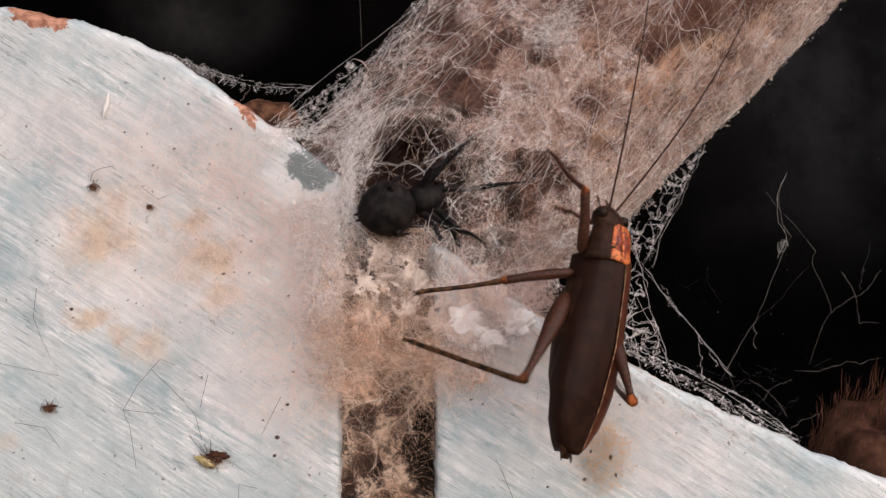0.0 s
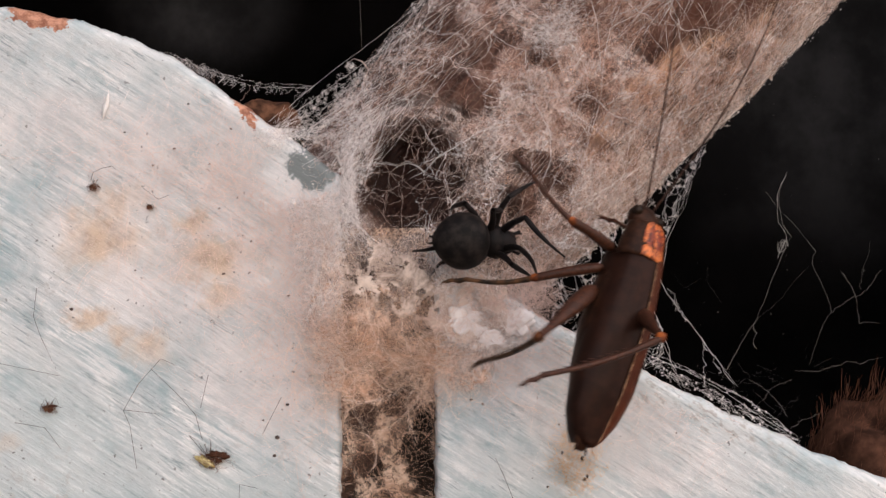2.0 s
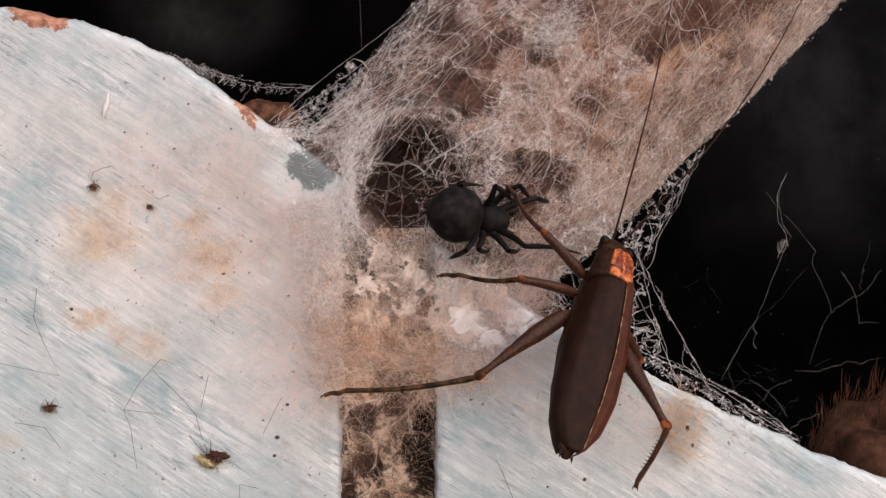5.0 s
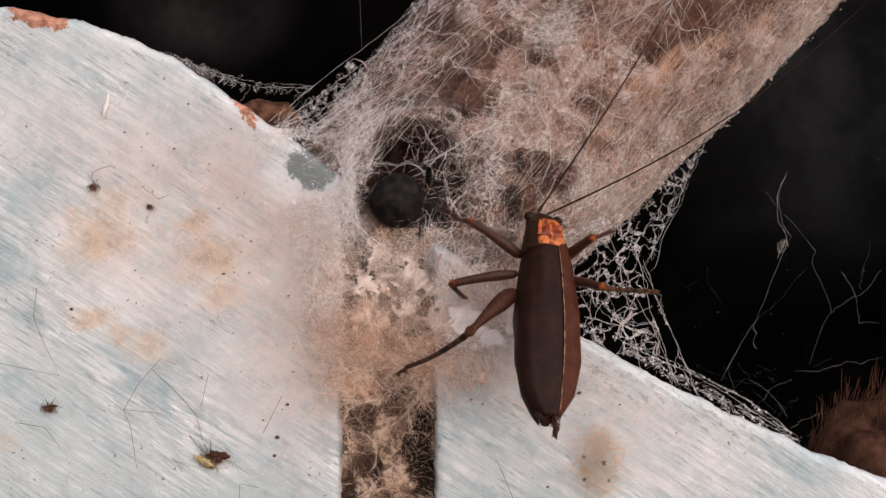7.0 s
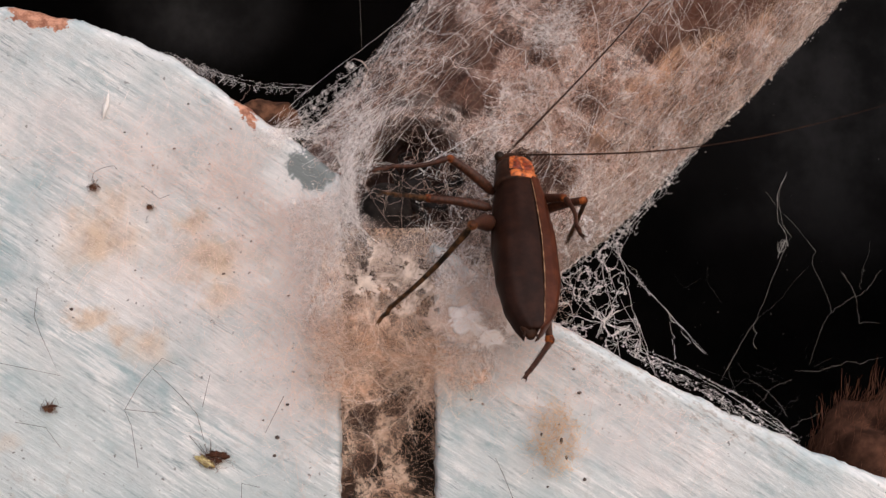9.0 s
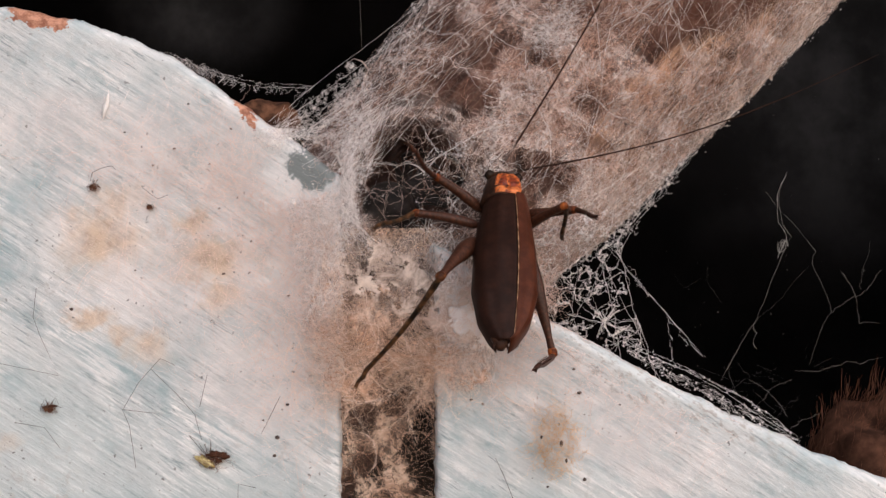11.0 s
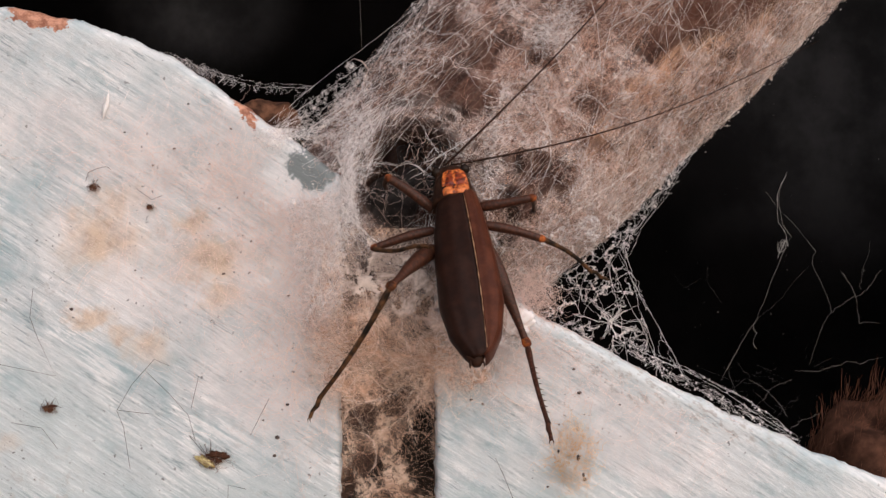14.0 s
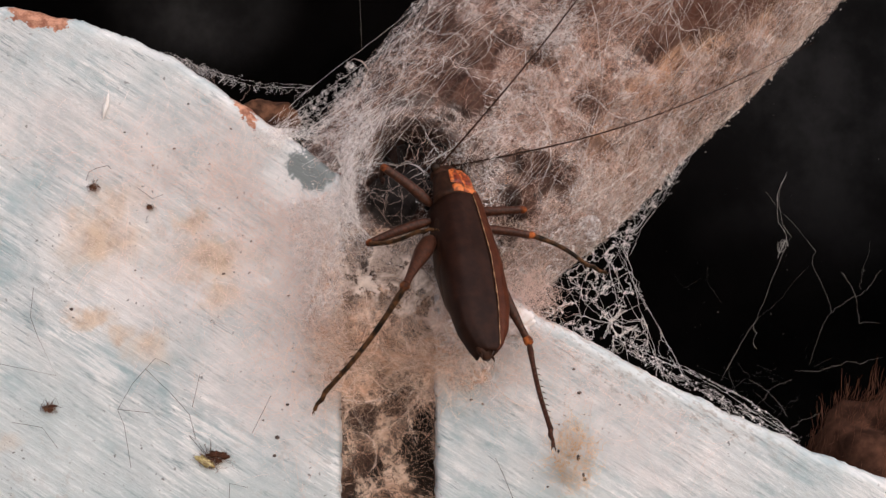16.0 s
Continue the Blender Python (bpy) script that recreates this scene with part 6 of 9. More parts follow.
    walk(CRICKET_LEGS["lfront"][0], [(0, pose(-0.0026, 0.0093, -0.0016, 16.8, -3.5, 27.3)), (0.2, pose(-0.0026, 0.0093, -0.0016, 31.9, -9.5, 40.6)), (0.5, pose(-0.0026, 0.0093, -0.0016, -3.4, -9.8, 41.6)), (0.8, pose(-0.0026, 0.0093, -0.0016, -26.3, -3.3, 65.8)), (1, pose(-0.0026, 0.0093, -0.0016, 16.6, -2.8, 71.3)), (1.2, pose(-0.0026, 0.0093, -0.0016, -9.6, -1.6, 51.5)), (1.5, pose(-0.0026, 0.0093, -0.0016, -7.7, 0.2, 63.1)), (1.8, pose(-0.0026, 0.0093, -0.0016, -12.5, -0.2, 61.1)), (2, pose(-0.0026, 0.0093, -0.0016, 7.6, 1.1, 91.0)), (2.2, pose(-0.0026, 0.0093, -0.0016, -1.6, 3.0, 56.2)), (2.5, pose(-0.0026, 0.0093, -0.0016, 47.2, 7.6, 45.2)), (2.8, pose(-0.0026, 0.0093, -0.0016, 49.8, -30.4, 78.0)), (3, pose(-0.0026, 0.0093, -0.0016, 22.3, -32.4, 81.2)), (3.2, pose(-0.0026, 0.0093, -0.0016, 48.4, -19.0, 60.4)), (3.5, pose(-0.0026, 0.0093, -0.0016, 20.0, -26.4, 72.2)), (3.8, pose(-0.0026, 0.0093, -0.0016, 19.1, -14.3, 37.1)), (4, pose(-0.0026, 0.0093, -0.0016, 19.8, -10.2, 25.1)), (4.2, pose(-0.0026, 0.0093, -0.0016, -6.6, -15.5, 69.8)), (6.3, pose(-0.0026, 0.0093, -0.0016, 53.1, -11.1, 59.3)), (6.5, pose(-0.0026, 0.0093, -0.0016, 56.9, -4.8, 54.9)), (6.8, pose(-0.0026, 0.0093, -0.0016, 14.9, -0.1, 48.4)), (7, pose(-0.0026, 0.0093, -0.0016, 7.8, -3.2, 63.7)), (7.2, pose(-0.0026, 0.0093, -0.0016, 38.6, -22.9, 108.3)), (7.5, pose(-0.0026, 0.0093, -0.0016, 17.9, -17.7, 98.0)), (7.8, pose(-0.0026, 0.0093, -0.0016, 41.0, -2.4, 71.1)), (8, pose(-0.0026, 0.0093, -0.0016, 18.7, 6.1, 56.3)), (8.2, pose(-0.0026, 0.0093, -0.0016, 13.8, -2.4, 85.1)), (8.5, pose(-0.0026, 0.0093, -0.0016, 9.6, 4.4, 52.8)), (8.8, pose(-0.0026, 0.0093, -0.0016, 26.4, -9.1, 92.7)), (9, pose(-0.0026, 0.0093, -0.0016, 28.0, -1.8, 78.6)), (9.2, pose(-0.0026, 0.0093, -0.0016, 31.1, -1.6, 78.1)), (11.3, pose(-0.0026, 0.0093, -0.0016, 32.5, -3.3, 80.8)), (11.5, pose(-0.0026, 0.0093, -0.0016, 52.1, 5.1, 71.6)), (12, pose(-0.0026, 0.0093, -0.0016, 23.3, 16.3, 57.0)), (12.2, pose(-0.0026, 0.0093, -0.0016, 22.6, 2.7, 88.7)), (12.5, pose(-0.0026, 0.0093, -0.0016, 3.9, 11.3, 53.2)), (13, pose(-0.0026, 0.0093, -0.0016, 16.7, 9.9, 61.0)), (13.5, pose(-0.0026, 0.0093, -0.0016, 27.7, 10.1, 60.6)), (14.5, pose(-0.0026, 0.0093, -0.0016, 27.7, 10.1, 60.6)), (15, pose(-0.0026, 0.0093, -0.0016, 4.4, 10.6, 58.8)), (15.5, pose(-0.0026, 0.0093, -0.0016, -0.5, 10.6, 57.1)), (16, pose(-0.0026, 0.0093, -0.0016, 2.9, 10.6, 56.9))])
    walk(CRICKET_LEGS["lfront"][1], [(0, pose(0, 0.0086, 0, -72.1, -12.7, -3.0)), (0.2, pose(0, 0.0086, 0, -105.7, -38.2, -3.5)), (0.35, pose(0, 0.0086, 0, -69.9, -13.9, -2.4)), (0.5, pose(0, 0.0086, 0, -34.8, 5.4, 12.4)), (0.8, pose(0, 0.0086, 0, -10.8, 7.3, 16.8)), (1, pose(0, 0.0086, 0, -64.8, -21.6, -19.2)), (1.2, pose(0, 0.0086, 0, -30.5, 7.7, 7.0)), (1.5, pose(0, 0.0086, 0, -83.8, 1.7, 3.1)), (1.8, pose(0, 0.0086, 0, -17.9, -1.8, 0.3)), (2, pose(0, 0.0086, 0, -23.0, -12.6, -28.4)), (2.2, pose(0, 0.0086, 0, -3.4, -4.2, 6.7)), (2.5, pose(0, 0.0086, 0, -71.0, -6.2, 4.1)), (2.8, pose(0, 0.0086, 0, -108.8, 12.5, 4.2)), (3, pose(0, 0.0086, 0, -87.3, 22.0, 2.8)), (3.2, pose(0, 0.0086, 0, -84.5, 27.3, 3.2)), (3.5, pose(0, 0.0086, 0, -106.4, 20.8, 3.9)), (3.8, pose(0, 0.0086, 0, -59.2, 65.7, 11.4)), (4, pose(0, 0.0086, 0, -59.6, 67.3, 13.9)), (4.2, pose(0, 0.0086, 0, -29.7, 50.9, -17.5)), (5.25, pose(0, 0.0086, 0, -57.9, 12.1, -61.7)), (6.3, pose(0, 0.0086, 0, -54.9, -32.8, -90.7)), (6.5, pose(0, 0.0086, 0, -68.2, -15.1, -80.3)), (6.8, pose(0, 0.0086, 0, -56.6, 7.0, -68.8)), (7, pose(0, 0.0086, 0, -51.1, 15.1, -62.8)), (7.2, pose(0, 0.0086, 0, -52.9, -28.0, -95.1)), (7.5, pose(0, 0.0086, 0, -60.9, -22.9, -91.4)), (7.8, pose(0, 0.0086, 0, -59.2, -6.4, -81.6)), (8, pose(0, 0.0086, 0, -62.1, 25.9, -63.5)), (8.2, pose(0, 0.0086, 0, -54.8, 9.8, -73.9)), (8.5, pose(0, 0.0086, 0, -77.9, 22.1, -68.3)), (8.8, pose(0, 0.0086, 0, -58.2, 44.0, -57.9)), (9, pose(0, 0.0086, 0, -83.4, 45.7, -57.1)), (9.2, pose(0, 0.0086, 0, -66.0, 16.7, -66.2)), (10.25, pose(0, 0.0086, 0, -27.1, 63.7, -13.6)), (11.3, pose(0, 0.0086, 0, 59.5, 39.3, 85.1)), (11.5, pose(0, 0.0086, 0, 30.6, 43.8, 79.1)), (12, pose(0, 0.0086, 0, 9.6, 42.9, 82.3)), (12.2, pose(0, 0.0086, 0, 23.4, 49.8, 49.7)), (12.35, pose(0, 0.0086, 0, -31.8, 43.2, -47.7)), (12.5, pose(0, 0.0086, 0, -34.5, 5.6, -104.6)), (13, pose(0, 0.0086, 0, -51.0, 3.6, -106.8)), (13.5, pose(0, 0.0086, 0, -58.6, 1.8, -108.1)), (14.5, pose(0, 0.0086, 0, -58.6, 1.8, -108.1)), (15, pose(0, 0.0086, 0, -43.0, 5.3, -105.2)), (15.5, pose(0, 0.0086, 0, -38.2, 5.7, -104.7)), (16, pose(0, 0.0086, 0, -38.3, 5.4, -105.1))])
    walk(CRICKET_LEGS["lmiddle"][0], [(0, pose(-0.003, 0.0066, -0.0019, -45.0, 20.5, 95.8)), (0.2, pose(-0.003, 0.0066, -0.0019, -0.5, 27.3, 113.4)), (0.5, pose(-0.003, 0.0066, -0.0019, -19.2, 24.1, 93.0)), (0.8, pose(-0.003, 0.0066, -0.0019, -24.8, 28.6, 105.5)), (1, pose(-0.003, 0.0066, -0.0019, 14.9, 29.7, 120.2)), (1.5, pose(-0.003, 0.0066, -0.0019, -22.2, 29.7, 120.1)), (1.8, pose(-0.003, 0.0066, -0.0019, -42.1, 18.5, 100.7)), (2, pose(-0.003, 0.0066, -0.0019, -41.6, 21.9, 104.8)), (2.2, pose(-0.003, 0.0066, -0.0019, -40.3, 16.5, 98.2)), (2.5, pose(-0.003, 0.0066, -0.0019, -25.4, 8.6, 85.7)), (2.8, pose(-0.003, 0.0066, -0.0019, -37.0, 13.9, 94.7)), (3, pose(-0.003, 0.0066, -0.0019, -28.4, 22.0, 107.8)), (3.2, pose(-0.003, 0.0066, -0.0019, -35.6, 14.3, 94.9)), (3.5, pose(-0.003, 0.0066, -0.0019, 1.3, 24.8, 129.8)), (3.8, pose(-0.003, 0.0066, -0.0019, -24.1, 19.9, 104.1)), (4, pose(-0.003, 0.0066, -0.0019, 24.6, 19.8, 121.5)), (4.2, pose(-0.003, 0.0066, -0.0019, -3.6, 22.7, 105.1)), (6.3, pose(-0.003, 0.0066, -0.0019, 13.3, 21.5, 120.8)), (6.5, pose(-0.003, 0.0066, -0.0019, -23.2, 21.1, 116.4)), (6.8, pose(-0.003, 0.0066, -0.0019, -29.0, 19.0, 111.9)), (7, pose(-0.003, 0.0066, -0.0019, -18.9, 12.1, 95.7)), (7.5, pose(-0.003, 0.0066, -0.0019, 20.4, 11.8, 118.6)), (7.8, pose(-0.003, 0.0066, -0.0019, 18.4, 17.0, 103.2)), (8, pose(-0.003, 0.0066, -0.0019, -12.8, 17.5, 93.4)), (8.2, pose(-0.003, 0.0066, -0.0019, 2.0, 20.0, 120.7)), (8.5, pose(-0.003, 0.0066, -0.0019, 2.6, 20.3, 111.3)), (8.8, pose(-0.003, 0.0066, -0.0019, -17.9, 16.7, 83.4)), (9, pose(-0.003, 0.0066, -0.0019, -7.5, 16.0, 80.4)), (9.2, pose(-0.003, 0.0066, -0.0019, 35.8, 4.7, 123.8)), (11.3, pose(-0.003, 0.0066, -0.0019, 2.7, 17.5, 87.6)), (11.5, pose(-0.003, 0.0066, -0.0019, 27.5, 14.3, 100.2)), (12, pose(-0.003, 0.0066, -0.0019, -2.0, 19.5, 76.5)), (12.2, pose(-0.003, 0.0066, -0.0019, -14.9, 19.7, 78.6)), (12.5, pose(-0.003, 0.0066, -0.0019, -42.5, 20.1, 79.3)), (13, pose(-0.003, 0.0066, -0.0019, -19.5, 27.5, 92.6)), (13.5, pose(-0.003, 0.0066, -0.0019, -2.5, 28.5, 98.8)), (14.5, pose(-0.003, 0.0066, -0.0019, -2.5, 28.5, 98.8)), (15, pose(-0.003, 0.0066, -0.0019, -37.1, 24.7, 86.7)), (15.5, pose(-0.003, 0.0066, -0.0019, -47.4, 23.7, 85.6)), (16, pose(-0.003, 0.0066, -0.0019, -41.1, 21.9, 83.5))])
    walk(CRICKET_LEGS["lmiddle"][1], [(0, pose(0, 0.0092, 0, 3.6, -10.3, 2.0)), (0.1, pose(0, 0.0092, 0, -23.3, -14.3, -20.8)), (0.2, pose(0, 0.0092, 0, -47.9, -27.6, -40.5)), (0.5, pose(0, 0.0092, 0, -84.4, -34.5, -44.0)), (0.8, pose(0, 0.0092, 0, -50.6, -17.8, -36.4)), (1, pose(0, 0.0092, 0, -84.4, -51.6, -53.1)), (1.5, pose(0, 0.0092, 0, -90.2, -5.7, -50.6)), (1.65, pose(0, 0.0092, 0, -59.4, 31.9, -40.4)), (1.8, pose(0, 0.0092, 0, 1.1, 52.2, 5.6)), (2, pose(0, 0.0092, 0, 12.0, 52.4, 3.6)), (2.2, pose(0, 0.0092, 0, 0.8, 52.3, 4.8)), (2.5, pose(0, 0.0092, 0, -28.8, 51.3, -1.6)), (2.8, pose(0, 0.0092, 0, -9.8, 52.5, 4.0)), (3, pose(0, 0.0092, 0, -40.3, 40.3, -32.5)), (3.2, pose(0, 0.0092, 0, -4.8, 51.8, 5.8)), (3.5, pose(0, 0.0092, 0, -55.8, 20.3, -53.8)), (3.8, pose(0, 0.0092, 0, -48.4, 2.7, -67.7)), (4, pose(0, 0.0092, 0, -42.8, 20.3, -50.3)), (4.2, pose(0, 0.0092, 0, -26.6, 29.8, -35.3)), (6.3, pose(0, 0.0092, 0, -55.4, -17.1, -84.7)), (6.5, pose(0, 0.0092, 0, -66.9, 1.6, -74.4)), (6.8, pose(0, 0.0092, 0, -57.4, 12.6, -68.6)), (7, pose(0, 0.0092, 0, -65.0, -19.1, -85.7)), (7.5, pose(0, 0.0092, 0, -40.7, -36.7, -100.6)), (7.8, pose(0, 0.0092, 0, -29.5, -22.1, -77.2)), (7.867, pose(0, 0.0092, 0, 9.6, -18.6, -55.9)), (7.933, pose(0, 0.0092, 0, 48.4, -28.5, -36.6)), (8, pose(0, 0.0092, 0, 89.2, -47.4, -27.4)), (8.2, pose(0, 0.0092, 0, 53.2, -56.8, -22.2)), (8.5, pose(0, 0.0092, 0, 45.1, -66.6, -4.5)), (8.8, pose(0, 0.0092, 0, 52.7, -62.2, -13.4)), (9, pose(0, 0.0092, 0, 70.2, -65.1, -9.8)), (9.067, pose(0, 0.0092, 0, -53.5, -70.5, 70.6)), (9.133, pose(0, 0.0092, 0, -108.1, -42.3, 78.8)), (9.2, pose(0, 0.0092, 0, -145.3, -19.1, 59.1)), (9.9, pose(0, 0.0092, 0, -88.5, -18.8, 58.9)), (10.6, pose(0, 0.0092, 0, -31.9, -18.4, 59.1)), (11.3, pose(0, 0.0092, 0, 24.7, -18.4, 59.5)), (11.5, pose(0, 0.0092, 0, 20.5, -14.6, 49.9)), (12, pose(0, 0.0092, 0, 11.4, -15.8, 54.3)), (12.2, pose(0, 0.0092, 0, 18.2, -19.4, 68.6)), (12.5, pose(0, 0.0092, 0, 10.2, -33.3, 125.0)), (13, pose(0, 0.0092, 0, 11.6, -33.1, 123.3)), (13.5, pose(0, 0.0092, 0, 13.5, -32.9, 122.6)), (14.5, pose(0, 0.0092, 0, 13.5, -32.9, 122.6)), (15, pose(0, 0.0092, 0, 11.1, -33.6, 126.1)), (15.5, pose(0, 0.0092, 0, 12.3, -33.5, 125.6)), (16, pose(0, 0.0092, 0, 16.9, -35.3, 134.0))])
    walk(CRICKET_LEGS["lhind"][0], [(0, pose(-0.0033, 0.0036, -0.0019, 11.7, 20.5, 155.0)), (0.2, pose(-0.0033, 0.0036, -0.0019, -29.0, 18.8, 142.7)), (0.5, pose(-0.0033, 0.0036, -0.0019, -46.1, 7.8, 128.2)), (0.8, pose(-0.0033, 0.0036, -0.0019, -40.9, 20.4, 141.7)), (1, pose(-0.0033, 0.0036, -0.0019, -26.9, 18.7, 139.0)), (1.2, pose(-0.0033, 0.0036, -0.0019, -22.8, 26.6, 157.4)), (1.5, pose(-0.0033, 0.0036, -0.0019, 4.5, 25.4, 149.2)), (1.8, pose(-0.0033, 0.0036, -0.0019, 16.5, 23.6, 159.8)), (2, pose(-0.0033, 0.0036, -0.0019, 18.8, 26.9, 148.4)), (2.2, pose(-0.0033, 0.0036, -0.0019, -43.5, 22.3, 125.4)), (2.5, pose(-0.0033, 0.0036, -0.0019, -28.9, 24.5, 128.8)), (2.8, pose(-0.0033, 0.0036, -0.0019, -29.8, 30.2, 140.0)), (3, pose(-0.0033, 0.0036, -0.0019, 7.8, 32.8, 156.1)), (3.2, pose(-0.0033, 0.0036, -0.0019, 18.8, 31.1, 164.6)), (3.5, pose(-0.0033, 0.0036, -0.0019, 38.4, 27.8, 171.5)), (3.8, pose(-0.0033, 0.0036, -0.0019, 32.3, 30.1, 167.9)), (4, pose(-0.0033, 0.0036, -0.0019, -8.8, 36.8, 130.8)), (4.2, pose(-0.0033, 0.0036, -0.0019, -29.0, 36.6, 130.0)), (6.3, pose(-0.0033, 0.0036, -0.0019, 7.3, 38.6, 143.2)), (6.5, pose(-0.0033, 0.0036, -0.0019, 28.7, 33.4, 162.7)), (6.8, pose(-0.0033, 0.0036, -0.0019, 4.7, 38.5, 142.0)), (7, pose(-0.0033, 0.0036, -0.0019, 28.5, 33.2, 163.4)), (7.2, pose(-0.0033, 0.0036, -0.0019, 21.2, 33.5, 162.7)), (7.5, pose(-0.0033, 0.0036, -0.0019, -4.7, 34.2, 156.6)), (7.8, pose(-0.0033, 0.0036, -0.0019, 45.4, 23.5, -171.2)), (8, pose(-0.0033, 0.0036, -0.0019, 44.9, 30.7, -179.2)), (8.2, pose(-0.0033, 0.0036, -0.0019, 15.8, 36.7, 168.4)), (8.5, pose(-0.0033, 0.0036, -0.0019, -12.6, 37.7, 126.7)), (8.8, pose(-0.0033, 0.0036, -0.0019, 35.8, 29.1, 173.6)), (9, pose(-0.0033, 0.0036, -0.0019, 45.2, 27.7, 175.5)), (9.2, pose(-0.0033, 0.0036, -0.0019, 42.6, 27.8, 175.4)), (11.3, pose(-0.0033, 0.0036, -0.0019, 25.2, 29.5, 172.5)), (11.5, pose(-0.0033, 0.0036, -0.0019, 33.2, 27.3, 177.1)), (12, pose(-0.0033, 0.0036, -0.0019, 0.0, 34.2, 150.5)), (12.2, pose(-0.0033, 0.0036, -0.0019, 1.3, 34.2, 148.0)), (12.5, pose(-0.0033, 0.0036, -0.0019, 16.8, 33.2, 156.0)), (13, pose(-0.0033, 0.0036, -0.0019, 28.3, 30.6, 163.4)), (13.5, pose(-0.0033, 0.0036, -0.0019, 36.9, 27.2, 169.4)), (14.5, pose(-0.0033, 0.0036, -0.0019, 36.9, 27.2, 169.4)), (15, pose(-0.0033, 0.0036, -0.0019, 19.9, 33.7, 155.5)), (15.5, pose(-0.0033, 0.0036, -0.0019, 17.6, 33.9, 154.9)), (16, pose(-0.0033, 0.0036, -0.0019, 14.6, 33.7, 155.7))])
    walk(CRICKET_LEGS["lhind"][1], [(0, pose(0, 0.0155, 0, -58.7, -28.3, -71.6)), (0.2, pose(0, 0.0155, 0, -54.2, -26.7, -70.4)), (0.35, pose(0, 0.0155, 0, -30.2, -5.3, -46.4)), (0.5, pose(0, 0.0155, 0, 0.0, 3.0, -16.2)), (0.8, pose(0, 0.0155, 0, 6.5, 3.3, -22.5)), (1, pose(0, 0.0155, 0, -8.0, 3.2, -36.2)), (1.2, pose(0, 0.0155, 0, -8.5, -2.9, -76.3)), (1.5, pose(0, 0.0155, 0, -55.1, 0.2, -71.3)), (1.8, pose(0, 0.0155, 0, -71.5, -42.0, -93.2)), (2, pose(0, 0.0155, 0, -78.2, -24.2, -87.5)), (2.1, pose(0, 0.0155, 0, -56.0, 29.0, -66.0)), (2.2, pose(0, 0.0155, 0, 17.0, 51.8, 6.6)), (2.5, pose(0, 0.0155, 0, -39.8, 41.7, -58.7)), (2.8, pose(0, 0.0155, 0, -17.7, 50.2, -36.6)), (3, pose(0, 0.0155, 0, -28.7, 42.5, -62.4)), (3.2, pose(0, 0.0155, 0, -19.9, 38.9, -72.8)), (3.35, pose(0, 0.0155, 0, -33.8, 21.1, -111.6)), (3.5, pose(0, 0.0155, 0, -33.5, -0.3, -143.3)), (3.8, pose(0, 0.0155, 0, -33.2, -3.3, -147.9)), (3.9, pose(0, 0.0155, 0, -41.2, 26.8, -109.4)), (4, pose(0, 0.0155, 0, -19.9, 53.7, -54.9)), (4.2, pose(0, 0.0155, 0, 26.4, 52.0, -9.2)), (6.3, pose(0, 0.0155, 0, -37.2, 45.3, -95.9)), (6.5, pose(0, 0.0155, 0, -30.0, 35.2, -115.5)), (6.8, pose(0, 0.0155, 0, -27.8, 44.8, -93.2)), (7, pose(0, 0.0155, 0, -32.1, 25.6, -132.3)), (7.2, pose(0, 0.0155, 0, -37.8, 24.9, -133.3)), (7.5, pose(0, 0.0155, 0, -75.4, 50.4, -112.5)), (7.8, pose(0, 0.0155, 0, -29.8, 27.4, -134.6)), (8, pose(0, 0.0155, 0, -20.2, 14.6, -163.4)), (8.2, pose(0, 0.0155, 0, -8.6, 33.4, -93.5)), (8.5, pose(0, 0.0155, 0, -23.0, 37.3, -76.9)), (8.8, pose(0, 0.0155, 0, -39.4, 18.6, -110.8)), (9, pose(0, 0.0155, 0, -33.2, 11.7, -120.4)), (9.2, pose(0, 0.0155, 0, -31.3, 16.1, -113.2)), (11.3, pose(0, 0.0155, 0, -41.6, 24.2, -101.6)), (11.5, pose(0, 0.0155, 0, -37.9, 27.3, -97.5)), (12, pose(0, 0.0155, 0, -43.5, 43.4, -74.8)), (12.2, pose(0, 0.0155, 0, -46.1, 47.7, -68.6)), (12.5, pose(0, 0.0155, 0, -58.7, 25.9, -89.3)), (13, pose(0, 0.0155, 0, -49.2, 25.1, -89.9)), (13.5, pose(0, 0.0155, 0, -41.5, 25.9, -89.1)), (14.5, pose(0, 0.0155, 0, -45.2, 32.8, -80.6)), (15, pose(0, 0.0155, 0, -57.8, 26.0, -86.9)), (15.5, pose(0, 0.0155, 0, -60.4, 20.4, -90.5)), (16, pose(0, 0.0155, 0, -55.9, 22.8, -88.9))])
